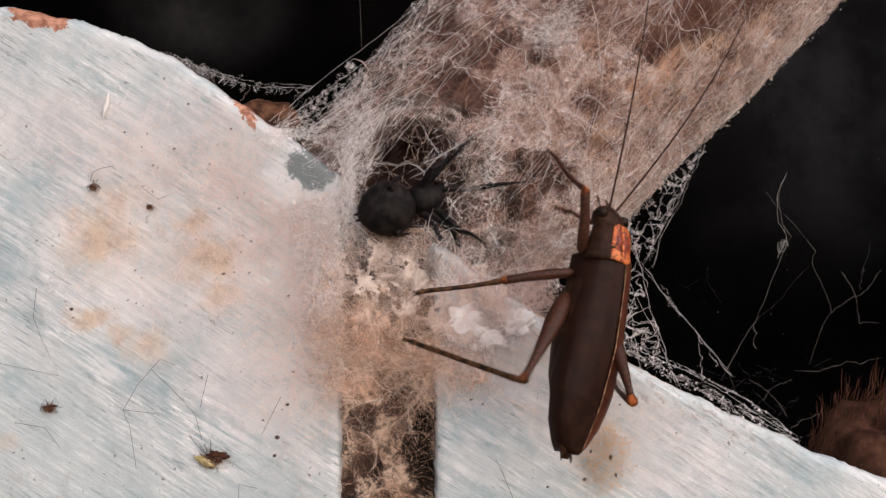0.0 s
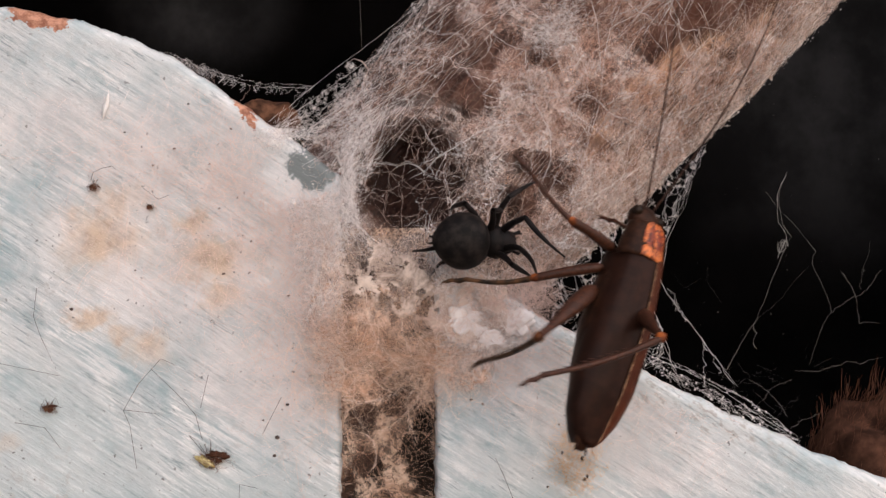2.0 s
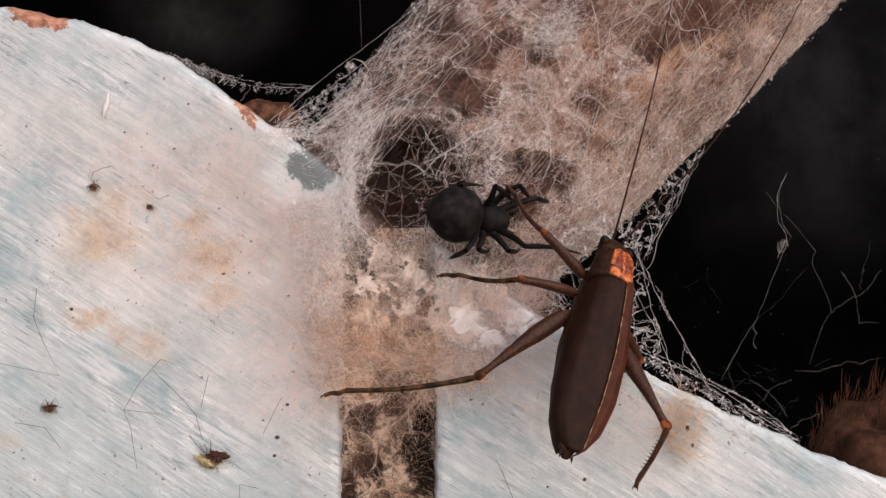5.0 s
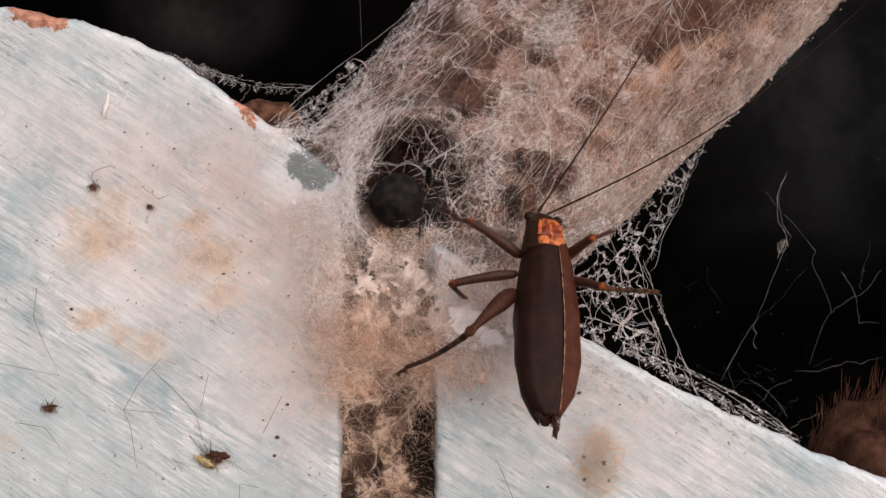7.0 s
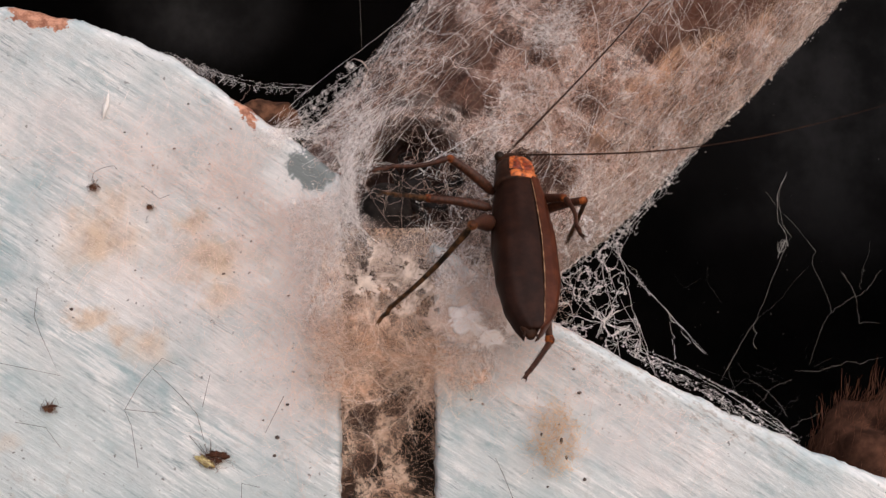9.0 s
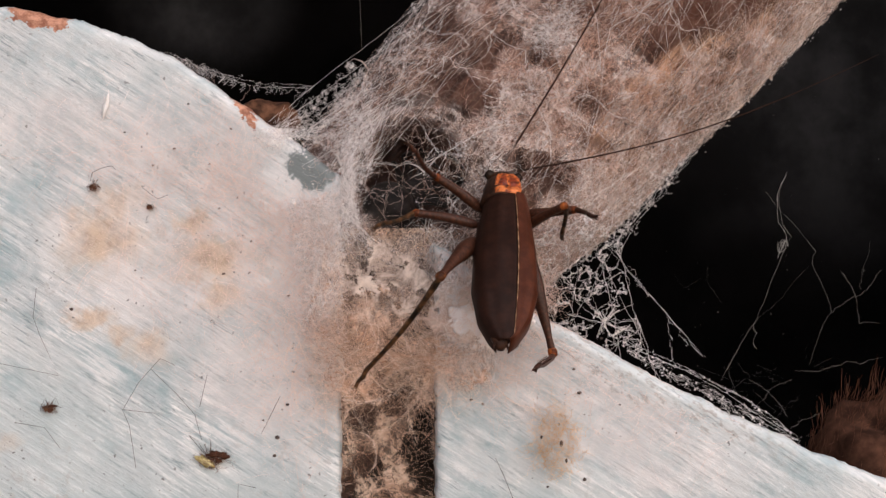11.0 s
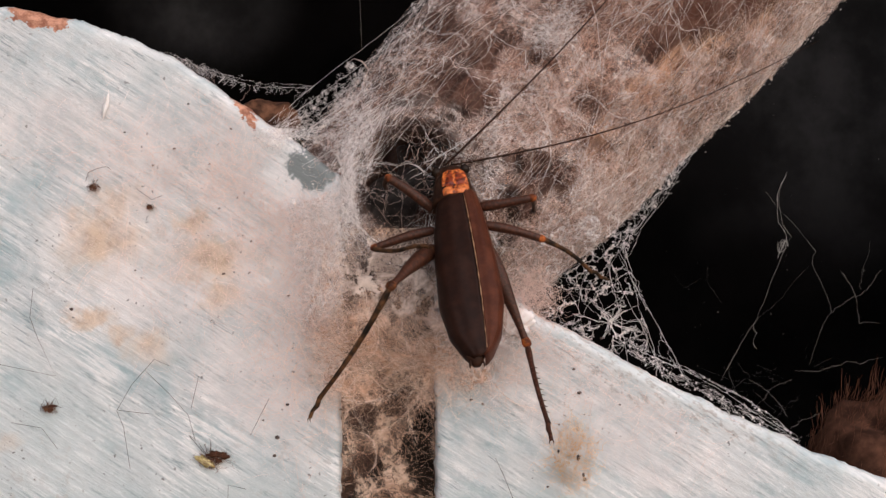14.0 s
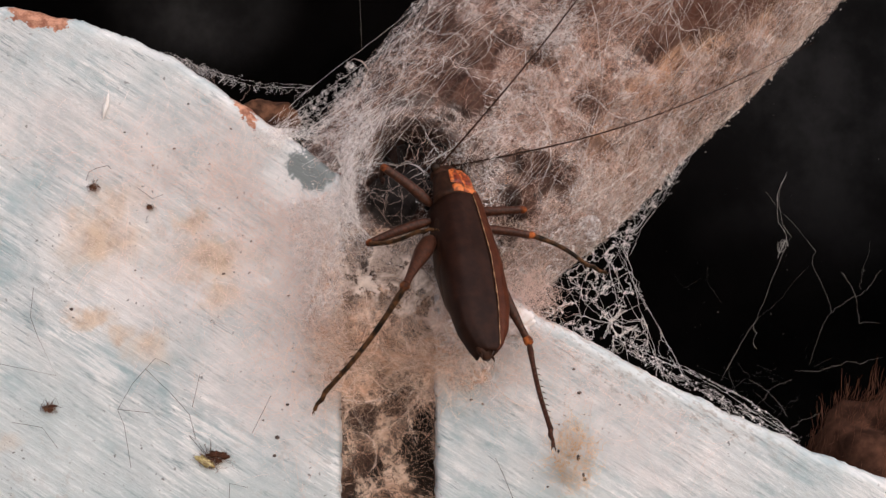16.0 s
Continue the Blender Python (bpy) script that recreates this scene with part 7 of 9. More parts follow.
    walk(CRICKET_LEGS["rfront"][0], [(0, pose(0.0026, 0.0093, -0.0016, -27.6, 3.1, -28.2)), (0.5, pose(0.0026, 0.0093, -0.0016, -27.6, 3.1, -28.2)), (1, pose(0.0026, 0.0093, -0.0016, -27.6, 3.1, -28.2)), (1.25, pose(0.0026, 0.0093, -0.0016, -16.2, 17.7, 7.4)), (1.5, pose(0.0026, 0.0093, -0.0016, 2.8, 22.3, 47.4)), (1.75, pose(0.0026, 0.0093, -0.0016, -16.2, 17.7, 7.4)), (2, pose(0.0026, 0.0093, -0.0016, -27.6, 3.1, -28.2)), (2.5, pose(0.0026, 0.0093, -0.0016, -27.6, 3.1, -28.2)), (3, pose(0.0026, 0.0093, -0.0016, -27.6, 3.1, -28.2)), (3.5, pose(0.0026, 0.0093, -0.0016, -27.6, 3.1, -28.2)), (4, pose(0.0026, 0.0093, -0.0016, -27.6, 3.1, -28.2)), (6.5, pose(0.0026, 0.0093, -0.0016, -27.6, 3.1, -28.2)), (6.75, pose(0.0026, 0.0093, -0.0016, 27.7, 3.1, -42.4)), (7, pose(0.0026, 0.0093, -0.0016, 82.5, 14.8, -50.6)), (7.5, pose(0.0026, 0.0093, -0.0016, 27.4, 47.8, -76.9)), (7.8, pose(0.0026, 0.0093, -0.0016, 60.3, 40.2, -65.9)), (8, pose(0.0026, 0.0093, -0.0016, 48.2, 37.6, -63.5)), (8.5, pose(0.0026, 0.0093, -0.0016, 66.4, 56.0, -80.5)), (9, pose(0.0026, 0.0093, -0.0016, 82.5, 42.3, -74.8)), (11.5, pose(0.0026, 0.0093, -0.0016, 37.7, 42.7, -75.0)), (12, pose(0.0026, 0.0093, -0.0016, 78.3, 42.3, -74.7)), (12.2, pose(0.0026, 0.0093, -0.0016, 28.1, 49.1, -81.9)), (12.5, pose(0.0026, 0.0093, -0.0016, 52.7, 36.2, -61.6)), (13, pose(0.0026, 0.0093, -0.0016, 26.7, 42.8, -71.8)), (13.5, pose(0.0026, 0.0093, -0.0016, 14.6, 46.0, -83.8)), (14.5, pose(0.0026, 0.0093, -0.0016, 14.6, 46.0, -83.8)), (15, pose(0.0026, 0.0093, -0.0016, 41.2, 40.0, -68.3)), (15.5, pose(0.0026, 0.0093, -0.0016, 48.2, 38.7, -66.7)), (16, pose(0.0026, 0.0093, -0.0016, 46.2, 39.5, -67.7))])
    walk(CRICKET_LEGS["rfront"][1], [(0, pose(0, 0.0086, 0, -49.4, 12.4, 2.3)), (0.5, pose(0, 0.0086, 0, -49.4, 12.4, 2.3)), (1, pose(0, 0.0086, 0, -49.4, 12.4, 2.3)), (1.5, pose(0, 0.0086, 0, -49.8, -33.6, -35.1)), (2, pose(0, 0.0086, 0, -49.4, 12.4, 2.3)), (2.5, pose(0, 0.0086, 0, -49.4, 12.4, 2.3)), (3, pose(0, 0.0086, 0, -49.4, 12.4, 2.3)), (3.5, pose(0, 0.0086, 0, -49.4, 12.4, 2.3)), (4, pose(0, 0.0086, 0, -49.4, 12.4, 2.3)), (6.5, pose(0, 0.0086, 0, -49.4, 12.4, 2.3)), (7, pose(0, 0.0086, 0, -117.9, 1.5, 1.1)), (7.25, pose(0, 0.0086, 0, 169.5, 3.4, -2.8)), (7.5, pose(0, 0.0086, 0, 97.0, 0.3, -5.8)), (7.8, pose(0, 0.0086, 0, 46.2, -14.6, -0.8)), (8, pose(0, 0.0086, 0, 47.5, -15.7, 0.2)), (8.5, pose(0, 0.0086, 0, 43.4, -16.2, 0.7)), (9, pose(0, 0.0086, 0, 21.9, 2.9, -28.5)), (11.5, pose(0, 0.0086, 0, 59.9, -11.1, -12.4)), (12, pose(0, 0.0086, 0, 26.9, -20.4, -2.2)), (12.2, pose(0, 0.0086, 0, 81.1, -10.3, -9.8)), (12.3, pose(0, 0.0086, 0, 36.0, 20.3, -28.2)), (12.4, pose(0, 0.0086, 0, -22.7, 24.6, -66.6)), (12.5, pose(0, 0.0086, 0, -71.2, -1.8, -91.2)), (13, pose(0, 0.0086, 0, -69.6, -2.2, -91.3)), (13.5, pose(0, 0.0086, 0, -67.7, -7.5, -93.4)), (14.5, pose(0, 0.0086, 0, -67.7, -7.5, -93.4)), (15, pose(0, 0.0086, 0, -70.6, -1.5, -91.1)), (15.5, pose(0, 0.0086, 0, -71.7, -0.9, -90.9)), (16, pose(0, 0.0086, 0, -72.0, -0.9, -90.9))])
    walk(CRICKET_LEGS["rmiddle"][0], [(0, pose(0.003, 0.0066, -0.0019, -52.7, -9.7, -59.0)), (0.5, pose(0.003, 0.0066, -0.0019, -52.7, -9.7, -59.0)), (0.75, pose(0.003, 0.0066, -0.0019, 14.4, -22.8, -96.6)), (1, pose(0.003, 0.0066, -0.0019, 75.1, 4.7, -123.9)), (1.5, pose(0.003, 0.0066, -0.0019, 92.2, 20.5, -125.7)), (1.667, pose(0.003, 0.0066, -0.0019, 47.6, -4.1, -116.7)), (1.833, pose(0.003, 0.0066, -0.0019, -2.3, -14.4, -92.2)), (2, pose(0.003, 0.0066, -0.0019, -51.7, -2.3, -68.7)), (2.25, pose(0.003, 0.0066, -0.0019, -10.8, -20.0, -97.7)), (2.5, pose(0.003, 0.0066, -0.0019, 34.3, -13.0, -131.9)), (2.75, pose(0.003, 0.0066, -0.0019, -10.8, -20.0, -97.7)), (3, pose(0.003, 0.0066, -0.0019, -51.7, -2.3, -68.7)), (3.5, pose(0.003, 0.0066, -0.0019, -51.7, -2.3, -68.7)), (4, pose(0.003, 0.0066, -0.0019, -51.7, -2.3, -68.7)), (5.25, pose(0.003, 0.0066, -0.0019, -16.9, -26.0, -103.1)), (6.5, pose(0.003, 0.0066, -0.0019, 27.8, -21.9, -147.5)), (7, pose(0.003, 0.0066, -0.0019, 49.6, -13.8, -158.2)), (7.5, pose(0.003, 0.0066, -0.0019, 17.3, -40.5, -115.3)), (7.8, pose(0.003, 0.0066, -0.0019, 4.4, -40.5, -115.2)), (8, pose(0.003, 0.0066, -0.0019, 23.7, -38.6, -125.0)), (8.2, pose(0.003, 0.0066, -0.0019, 17.1, -40.2, -119.2)), (8.5, pose(0.003, 0.0066, -0.0019, 11.1, -36.2, -139.3)), (8.8, pose(0.003, 0.0066, -0.0019, 35.1, -42.2, -121.4)), (9, pose(0.003, 0.0066, -0.0019, 55.8, -17.9, -148.3)), (9.2, pose(0.003, 0.0066, -0.0019, 52.2, -28.2, -140.2)), (11.3, pose(0.003, 0.0066, -0.0019, 61.7, -18.9, -146.8)), (11.5, pose(0.003, 0.0066, -0.0019, 29.4, -45.8, -116.5)), (12, pose(0.003, 0.0066, -0.0019, 19.6, -45.8, -116.8)), (12.2, pose(0.003, 0.0066, -0.0019, 12.8, -44.7, -121.7)), (12.5, pose(0.003, 0.0066, -0.0019, 34.7, -39.1, -138.7)), (13, pose(0.003, 0.0066, -0.0019, 8.0, -46.3, -114.3)), (13.5, pose(0.003, 0.0066, -0.0019, -11.8, -46.0, -101.1)), (14.5, pose(0.003, 0.0066, -0.0019, -11.8, -46.0, -101.1)), (15, pose(0.003, 0.0066, -0.0019, 27.2, -43.1, -130.3)), (15.5, pose(0.003, 0.0066, -0.0019, 36.6, -39.9, -137.1)), (16, pose(0.003, 0.0066, -0.0019, 37.9, -40.7, -135.8))])
    walk(CRICKET_LEGS["rmiddle"][1], [(0, pose(0, 0.0092, 0, -49.6, 8.2, -6.3)), (0.5, pose(0, 0.0092, 0, -49.6, 8.2, -6.3)), (0.75, pose(0, 0.0092, 0, -102.5, 17.1, -4.1)), (1, pose(0, 0.0092, 0, -158.1, 24.0, -10.4)), (1.5, pose(0, 0.0092, 0, -135.8, 30.5, -21.5)), (1.75, pose(0, 0.0092, 0, -90.8, 19.8, -16.4)), (2, pose(0, 0.0092, 0, -48.9, 8.8, -20.6)), (2.25, pose(0, 0.0092, 0, -101.3, 8.9, -20.5)), (2.5, pose(0, 0.0092, 0, -153.8, 9.1, -20.6)), (2.75, pose(0, 0.0092, 0, -101.3, 8.9, -20.5)), (3, pose(0, 0.0092, 0, -48.9, 8.8, -20.6)), (3.5, pose(0, 0.0092, 0, -48.9, 8.8, -20.6)), (4, pose(0, 0.0092, 0, -48.9, 8.8, -20.6)), (5.25, pose(0, 0.0092, 0, -53.9, 38.9, 4.9)), (6.5, pose(0, 0.0092, 0, -31.2, 66.4, 51.2)), (7, pose(0, 0.0092, 0, -13.4, 71.4, 84.5)), (7.167, pose(0, 0.0092, 0, -61.9, 35.0, 16.3)), (7.333, pose(0, 0.0092, 0, -57.3, -9.1, -9.1)), (7.5, pose(0, 0.0092, 0, -26.2, -44.2, -50.6)), (7.8, pose(0, 0.0092, 0, -14.0, -42.5, -44.1)), (8, pose(0, 0.0092, 0, 9.2, -42.8, -53.2)), (8.2, pose(0, 0.0092, 0, 7.5, -41.5, -65.2)), (8.5, pose(0, 0.0092, 0, -7.5, -41.5, -54.0)), (8.8, pose(0, 0.0092, 0, -48.5, -42.8, -57.5)), (8.9, pose(0, 0.0092, 0, -97.0, -43.2, -57.6)), (9, pose(0, 0.0092, 0, -145.8, -43.5, -57.3)), (9.2, pose(0, 0.0092, 0, -161.2, -40.5, -65.5)), (11.3, pose(0, 0.0092, 0, -166.6, -44.7, -45.7)), (11.4, pose(0, 0.0092, 0, -140.4, -26.3, -88.8)), (11.5, pose(0, 0.0092, 0, -133.6, 0.9, -117.8)), (12, pose(0, 0.0092, 0, 164.2, 0.8, -117.4)), (12.2, pose(0, 0.0092, 0, -161.5, 2.4, -179.0)), (12.5, pose(0, 0.0092, 0, -149.7, 2.1, -178.2)), (13, pose(0, 0.0092, 0, -156.4, -5.0, -164.5)), (13.5, pose(0, 0.0092, 0, -157.7, -6.1, -161.7)), (14.5, pose(0, 0.0092, 0, -157.7, -6.1, -161.7)), (15, pose(0, 0.0092, 0, -157.4, 2.0, 178.8)), (15.5, pose(0, 0.0092, 0, -156.3, 1.6, 179.8)), (16, pose(0, 0.0092, 0, -157.5, -0.5, -175.4))])
    walk(CRICKET_LEGS["rhind"][0], [(0, pose(0.0033, 0.0036, -0.0019, 36.2, -10.2, 169.2)), (0.2, pose(0.0033, 0.0036, -0.0019, 34.3, -10.7, 169.9)), (0.5, pose(0.0033, 0.0036, -0.0019, 32.1, 4.2, 147.5)), (1, pose(0.0033, 0.0036, -0.0019, 42.4, -2.6, 156.4)), (1.2, pose(0.0033, 0.0036, -0.0019, 53.3, -18.7, 171.1)), (1.5, pose(0.0033, 0.0036, -0.0019, -4.8, -33.7, -153.0)), (1.8, pose(0.0033, 0.0036, -0.0019, 56.9, -5.4, 151.0)), (2, pose(0.0033, 0.0036, -0.0019, 56.4, 1.9, 146.2)), (2.25, pose(0.0033, 0.0036, -0.0019, 20.3, -20.2, 173.7)), (2.5, pose(0.0033, 0.0036, -0.0019, -24.0, -19.0, -149.3)), (2.8, pose(0.0033, 0.0036, -0.0019, -5.7, -17.2, -142.2)), (3, pose(0.0033, 0.0036, -0.0019, 44.0, -8.0, -168.7)), (3.2, pose(0.0033, 0.0036, -0.0019, 40.2, -14.1, -161.9)), (3.5, pose(0.0033, 0.0036, -0.0019, -6.9, -15.9, -155.7)), (3.8, pose(0.0033, 0.0036, -0.0019, 13.8, -17.1, -133.7)), (4, pose(0.0033, 0.0036, -0.0019, 30.6, -13.3, -143.3)), (4.2, pose(0.0033, 0.0036, -0.0019, 16.4, -11.5, -147.6)), (6.3, pose(0.0033, 0.0036, -0.0019, 30.5, -9.6, -152.2)), (6.5, pose(0.0033, 0.0036, -0.0019, 4.5, -13.1, -140.8)), (6.8, pose(0.0033, 0.0036, -0.0019, -23.1, -16.8, -163.6)), (7, pose(0.0033, 0.0036, -0.0019, -8.7, -20.8, -178.4)), (7.5, pose(0.0033, 0.0036, -0.0019, -33.2, -14.9, -162.3)), (7.8, pose(0.0033, 0.0036, -0.0019, -26.6, -11.4, -156.1)), (8, pose(0.0033, 0.0036, -0.0019, -25.3, -12.8, -159.1)), (8.2, pose(0.0033, 0.0036, -0.0019, -19.3, -11.1, -154.6)), (8.5, pose(0.0033, 0.0036, -0.0019, -22.1, -11.0, -154.4)), (8.8, pose(0.0033, 0.0036, -0.0019, -27.1, -9.9, -152.0)), (9, pose(0.0033, 0.0036, -0.0019, -34.2, -12.6, -156.8)), (9.2, pose(0.0033, 0.0036, -0.0019, -32.3, -10.5, -153.4)), (11.3, pose(0.0033, 0.0036, -0.0019, -34.6, -7.9, -149.5)), (11.5, pose(0.0033, 0.0036, -0.0019, -32.8, -8.6, -150.5)), (12, pose(0.0033, 0.0036, -0.0019, 11.9, -11.4, -166.9)), (12.2, pose(0.0033, 0.0036, -0.0019, -28.4, -8.3, -145.3)), (12.5, pose(0.0033, 0.0036, -0.0019, -13.1, -9.1, -147.4)), (13, pose(0.0033, 0.0036, -0.0019, -23.9, -10.2, -150.8)), (13.5, pose(0.0033, 0.0036, -0.0019, -28.8, -12.7, -156.0)), (14.5, pose(0.0033, 0.0036, -0.0019, -28.8, -12.7, -156.0)), (15, pose(0.0033, 0.0036, -0.0019, -16.6, -9.4, -148.1)), (15.5, pose(0.0033, 0.0036, -0.0019, -11.6, -8.9, -146.0)), (16, pose(0.0033, 0.0036, -0.0019, -12.2, -8.8, -145.2))])
    walk(CRICKET_LEGS["rhind"][1], [(0, pose(0, 0.0155, 0, -17.1, 10.1, 138.8)), (0.2, pose(0, 0.0155, 0, -2.9, 11.4, 145.9)), (0.5, pose(0, 0.0155, 0, 4.7, 10.9, 178.3)), (1, pose(0, 0.0155, 0, -3.0, 11.1, 165.2)), (1.2, pose(0, 0.0155, 0, -34.3, -1.1, 130.3)), (1.35, pose(0, 0.0155, 0, -41.9, 43.0, -175.4)), (1.5, pose(0, 0.0155, 0, 27.6, 57.1, -61.8)), (1.8, pose(0, 0.0155, 0, -25.7, 57.1, -60.9)), (2, pose(0, 0.0155, 0, -72.0, 28.5, -93.7)), (2.5, pose(0, 0.0155, 0, -26.1, 35.7, -86.4)), (2.8, pose(0, 0.0155, 0, -39.7, 25.6, -104.3)), (2.9, pose(0, 0.0155, 0, -65.7, -7.4, -129.0)), (3, pose(0, 0.0155, 0, -81.4, -46.7, -141.7)), (3.2, pose(0, 0.0155, 0, -94.5, -40.0, -141.4)), (3.3, pose(0, 0.0155, 0, -67.3, 3.5, -134.2)), (3.4, pose(0, 0.0155, 0, -26.0, 36.5, -102.5)), (3.5, pose(0, 0.0155, 0, 35.7, 32.4, -48.6)), (3.8, pose(0, 0.0155, 0, 49.3, 46.2, -68.0)), (4, pose(0, 0.0155, 0, 53.9, 35.9, -57.1)), (4.2, pose(0, 0.0155, 0, 20.1, 37.2, -59.3)), (6.3, pose(0, 0.0155, 0, 13.5, 32.2, -39.2)), (6.5, pose(0, 0.0155, 0, 19.6, 33.6, -45.1)), (6.8, pose(0, 0.0155, 0, 35.2, 29.9, -36.7)), (7, pose(0, 0.0155, 0, 47.1, 20.4, -24.7)), (7.5, pose(0, 0.0155, 0, 25.6, 35.8, -48.0)), (7.8, pose(0, 0.0155, 0, 51.8, 35.0, -46.7)), (8, pose(0, 0.0155, 0, 57.1, 33.8, -45.7)), (8.2, pose(0, 0.0155, 0, 53.6, 37.3, -48.6)), (8.5, pose(0, 0.0155, 0, 21.5, 26.0, -31.6)), (8.8, pose(0, 0.0155, 0, 48.8, 34.6, -46.3)), (9, pose(0, 0.0155, 0, 47.5, 33.0, -44.4)), (9.2, pose(0, 0.0155, 0, 57.9, 30.7, -43.0)), (11.3, pose(0, 0.0155, 0, 62.8, 30.0, -42.7)), (11.5, pose(0, 0.0155, 0, 65.8, 29.8, -42.7)), (12, pose(0, 0.0155, 0, 19.3, 12.6, -21.7)), (12.2, pose(0, 0.0155, 0, 13.5, 16.8, -36.2)), (12.5, pose(0, 0.0155, 0, 3.3, 16.4, -33.6)), (13, pose(0, 0.0155, 0, 33.0, 15.8, -31.6)), (13.5, pose(0, 0.0155, 0, 43.9, 10.9, -25.3)), (14.5, pose(0, 0.0155, 0, 43.9, 10.9, -25.3)), (15, pose(0, 0.0155, 0, 24.0, 20.4, -39.9)), (15.5, pose(0, 0.0155, 0, 16.5, 21.9, -44.2)), (16, pose(0, 0.0155, 0, 16.2, 21.4, -42.5))])
    walk(FEELERS["l"], [(0, pose(-0.0007, 0.0162, 0.0001, -2.6, -0.5, -1.5)), (0.2, pose(-0.0007, 0.0162, 0.0001, 13.1, -0.8, 2.2)), (0.5, pose(-0.0007, 0.0162, 0.0001, 10.6, -2.9, 12.1)), (0.8, pose(-0.0007, 0.0162, 0.0001, -5.9, -3.4, 24.4)), (1, pose(-0.0007, 0.0162, 0.0001, -4.4, -5.6, 0.6)), (1.2, pose(-0.0007, 0.0162, 0.0001, -4.7, -4.2, 18.0)), (1.5, pose(-0.0007, 0.0162, 0.0001, 8.5, -3.8, 6.3)), (1.8, pose(-0.0007, 0.0162, 0.0001, 4.1, -5.4, 20.9)), (2, pose(-0.0007, 0.0162, 0.0001, -3.9, -5.4, 6.8)), (2.2, pose(-0.0007, 0.0162, 0.0001, 20.0, -6.2, 12.6)), (2.5, pose(-0.0007, 0.0162, 0.0001, 39.4, 2.3, -2.2)), (2.8, pose(-0.0007, 0.0162, 0.0001, 28.9, -3.8, 6.8)), (3, pose(-0.0007, 0.0162, 0.0001, 25.4, -1.2, 1.6)), (3.2, pose(-0.0007, 0.0162, 0.0001, 21.9, -5.2, 10.9)), (3.5, pose(-0.0007, 0.0162, 0.0001, 11.9, -1.1, -2.6)), (3.8, pose(-0.0007, 0.0162, 0.0001, 29.1, -3.0, 2.3)), (4, pose(-0.0007, 0.0162, 0.0001, 24.5, 4.4, -12.2)), (4.2, pose(-0.0007, 0.0162, 0.0001, 25.1, -6.5, 11.0)), (6.3, pose(-0.0007, 0.0162, 0.0001, 20.3, -6.9, 11.9)), (6.5, pose(-0.0007, 0.0162, 0.0001, 39.4, 2.4, -4.0)), (6.8, pose(-0.0007, 0.0162, 0.0001, 31.8, 17.1, -24.7)), (7, pose(-0.0007, 0.0162, 0.0001, 39.7, 11.9, -17.2)), (7.2, pose(-0.0007, 0.0162, 0.0001, 39.2, 35.0, -46.9)), (7.5, pose(-0.0007, 0.0162, 0.0001, 47.4, 20.9, -30.1)), (7.8, pose(-0.0007, 0.0162, 0.0001, 40.6, 26.5, -36.4)), (8, pose(-0.0007, 0.0162, 0.0001, 37.5, 24.0, -33.1)), (8.2, pose(-0.0007, 0.0162, 0.0001, 39.7, 18.5, -25.7)), (8.5, pose(-0.0007, 0.0162, 0.0001, 51.3, 23.9, -31.3)), (8.8, pose(-0.0007, 0.0162, 0.0001, 51.9, 16.8, -25.4)), (9, pose(-0.0007, 0.0162, 0.0001, 51.8, 18.8, -27.0)), (9.2, pose(-0.0007, 0.0162, 0.0001, 50.8, 21.7, -29.5)), (11.3, pose(-0.0007, 0.0162, 0.0001, 54.0, 10.7, -20.7)), (11.5, pose(-0.0007, 0.0162, 0.0001, 49.0, 17.0, -25.8)), (12, pose(-0.0007, 0.0162, 0.0001, 46.4, 16.9, -25.8)), (12.2, pose(-0.0007, 0.0162, 0.0001, 59.9, 23.0, -30.7)), (12.5, pose(-0.0007, 0.0162, 0.0001, 62.5, 9.8, -23.1)), (13, pose(-0.0007, 0.0162, 0.0001, 46.5, 23.0, -32.9)), (13.5, pose(-0.0007, 0.0162, 0.0001, 34.4, 29.4, -41.2)), (14.5, pose(-0.0007, 0.0162, 0.0001, 33.8, 30.0, -42.2)), (15, pose(-0.0007, 0.0162, 0.0001, 56.3, 15.6, -26.8)), (15.5, pose(-0.0007, 0.0162, 0.0001, 60.6, 9.0, -22.6)), (16, pose(-0.0007, 0.0162, 0.0001, 59.7, 8.8, -22.5))])
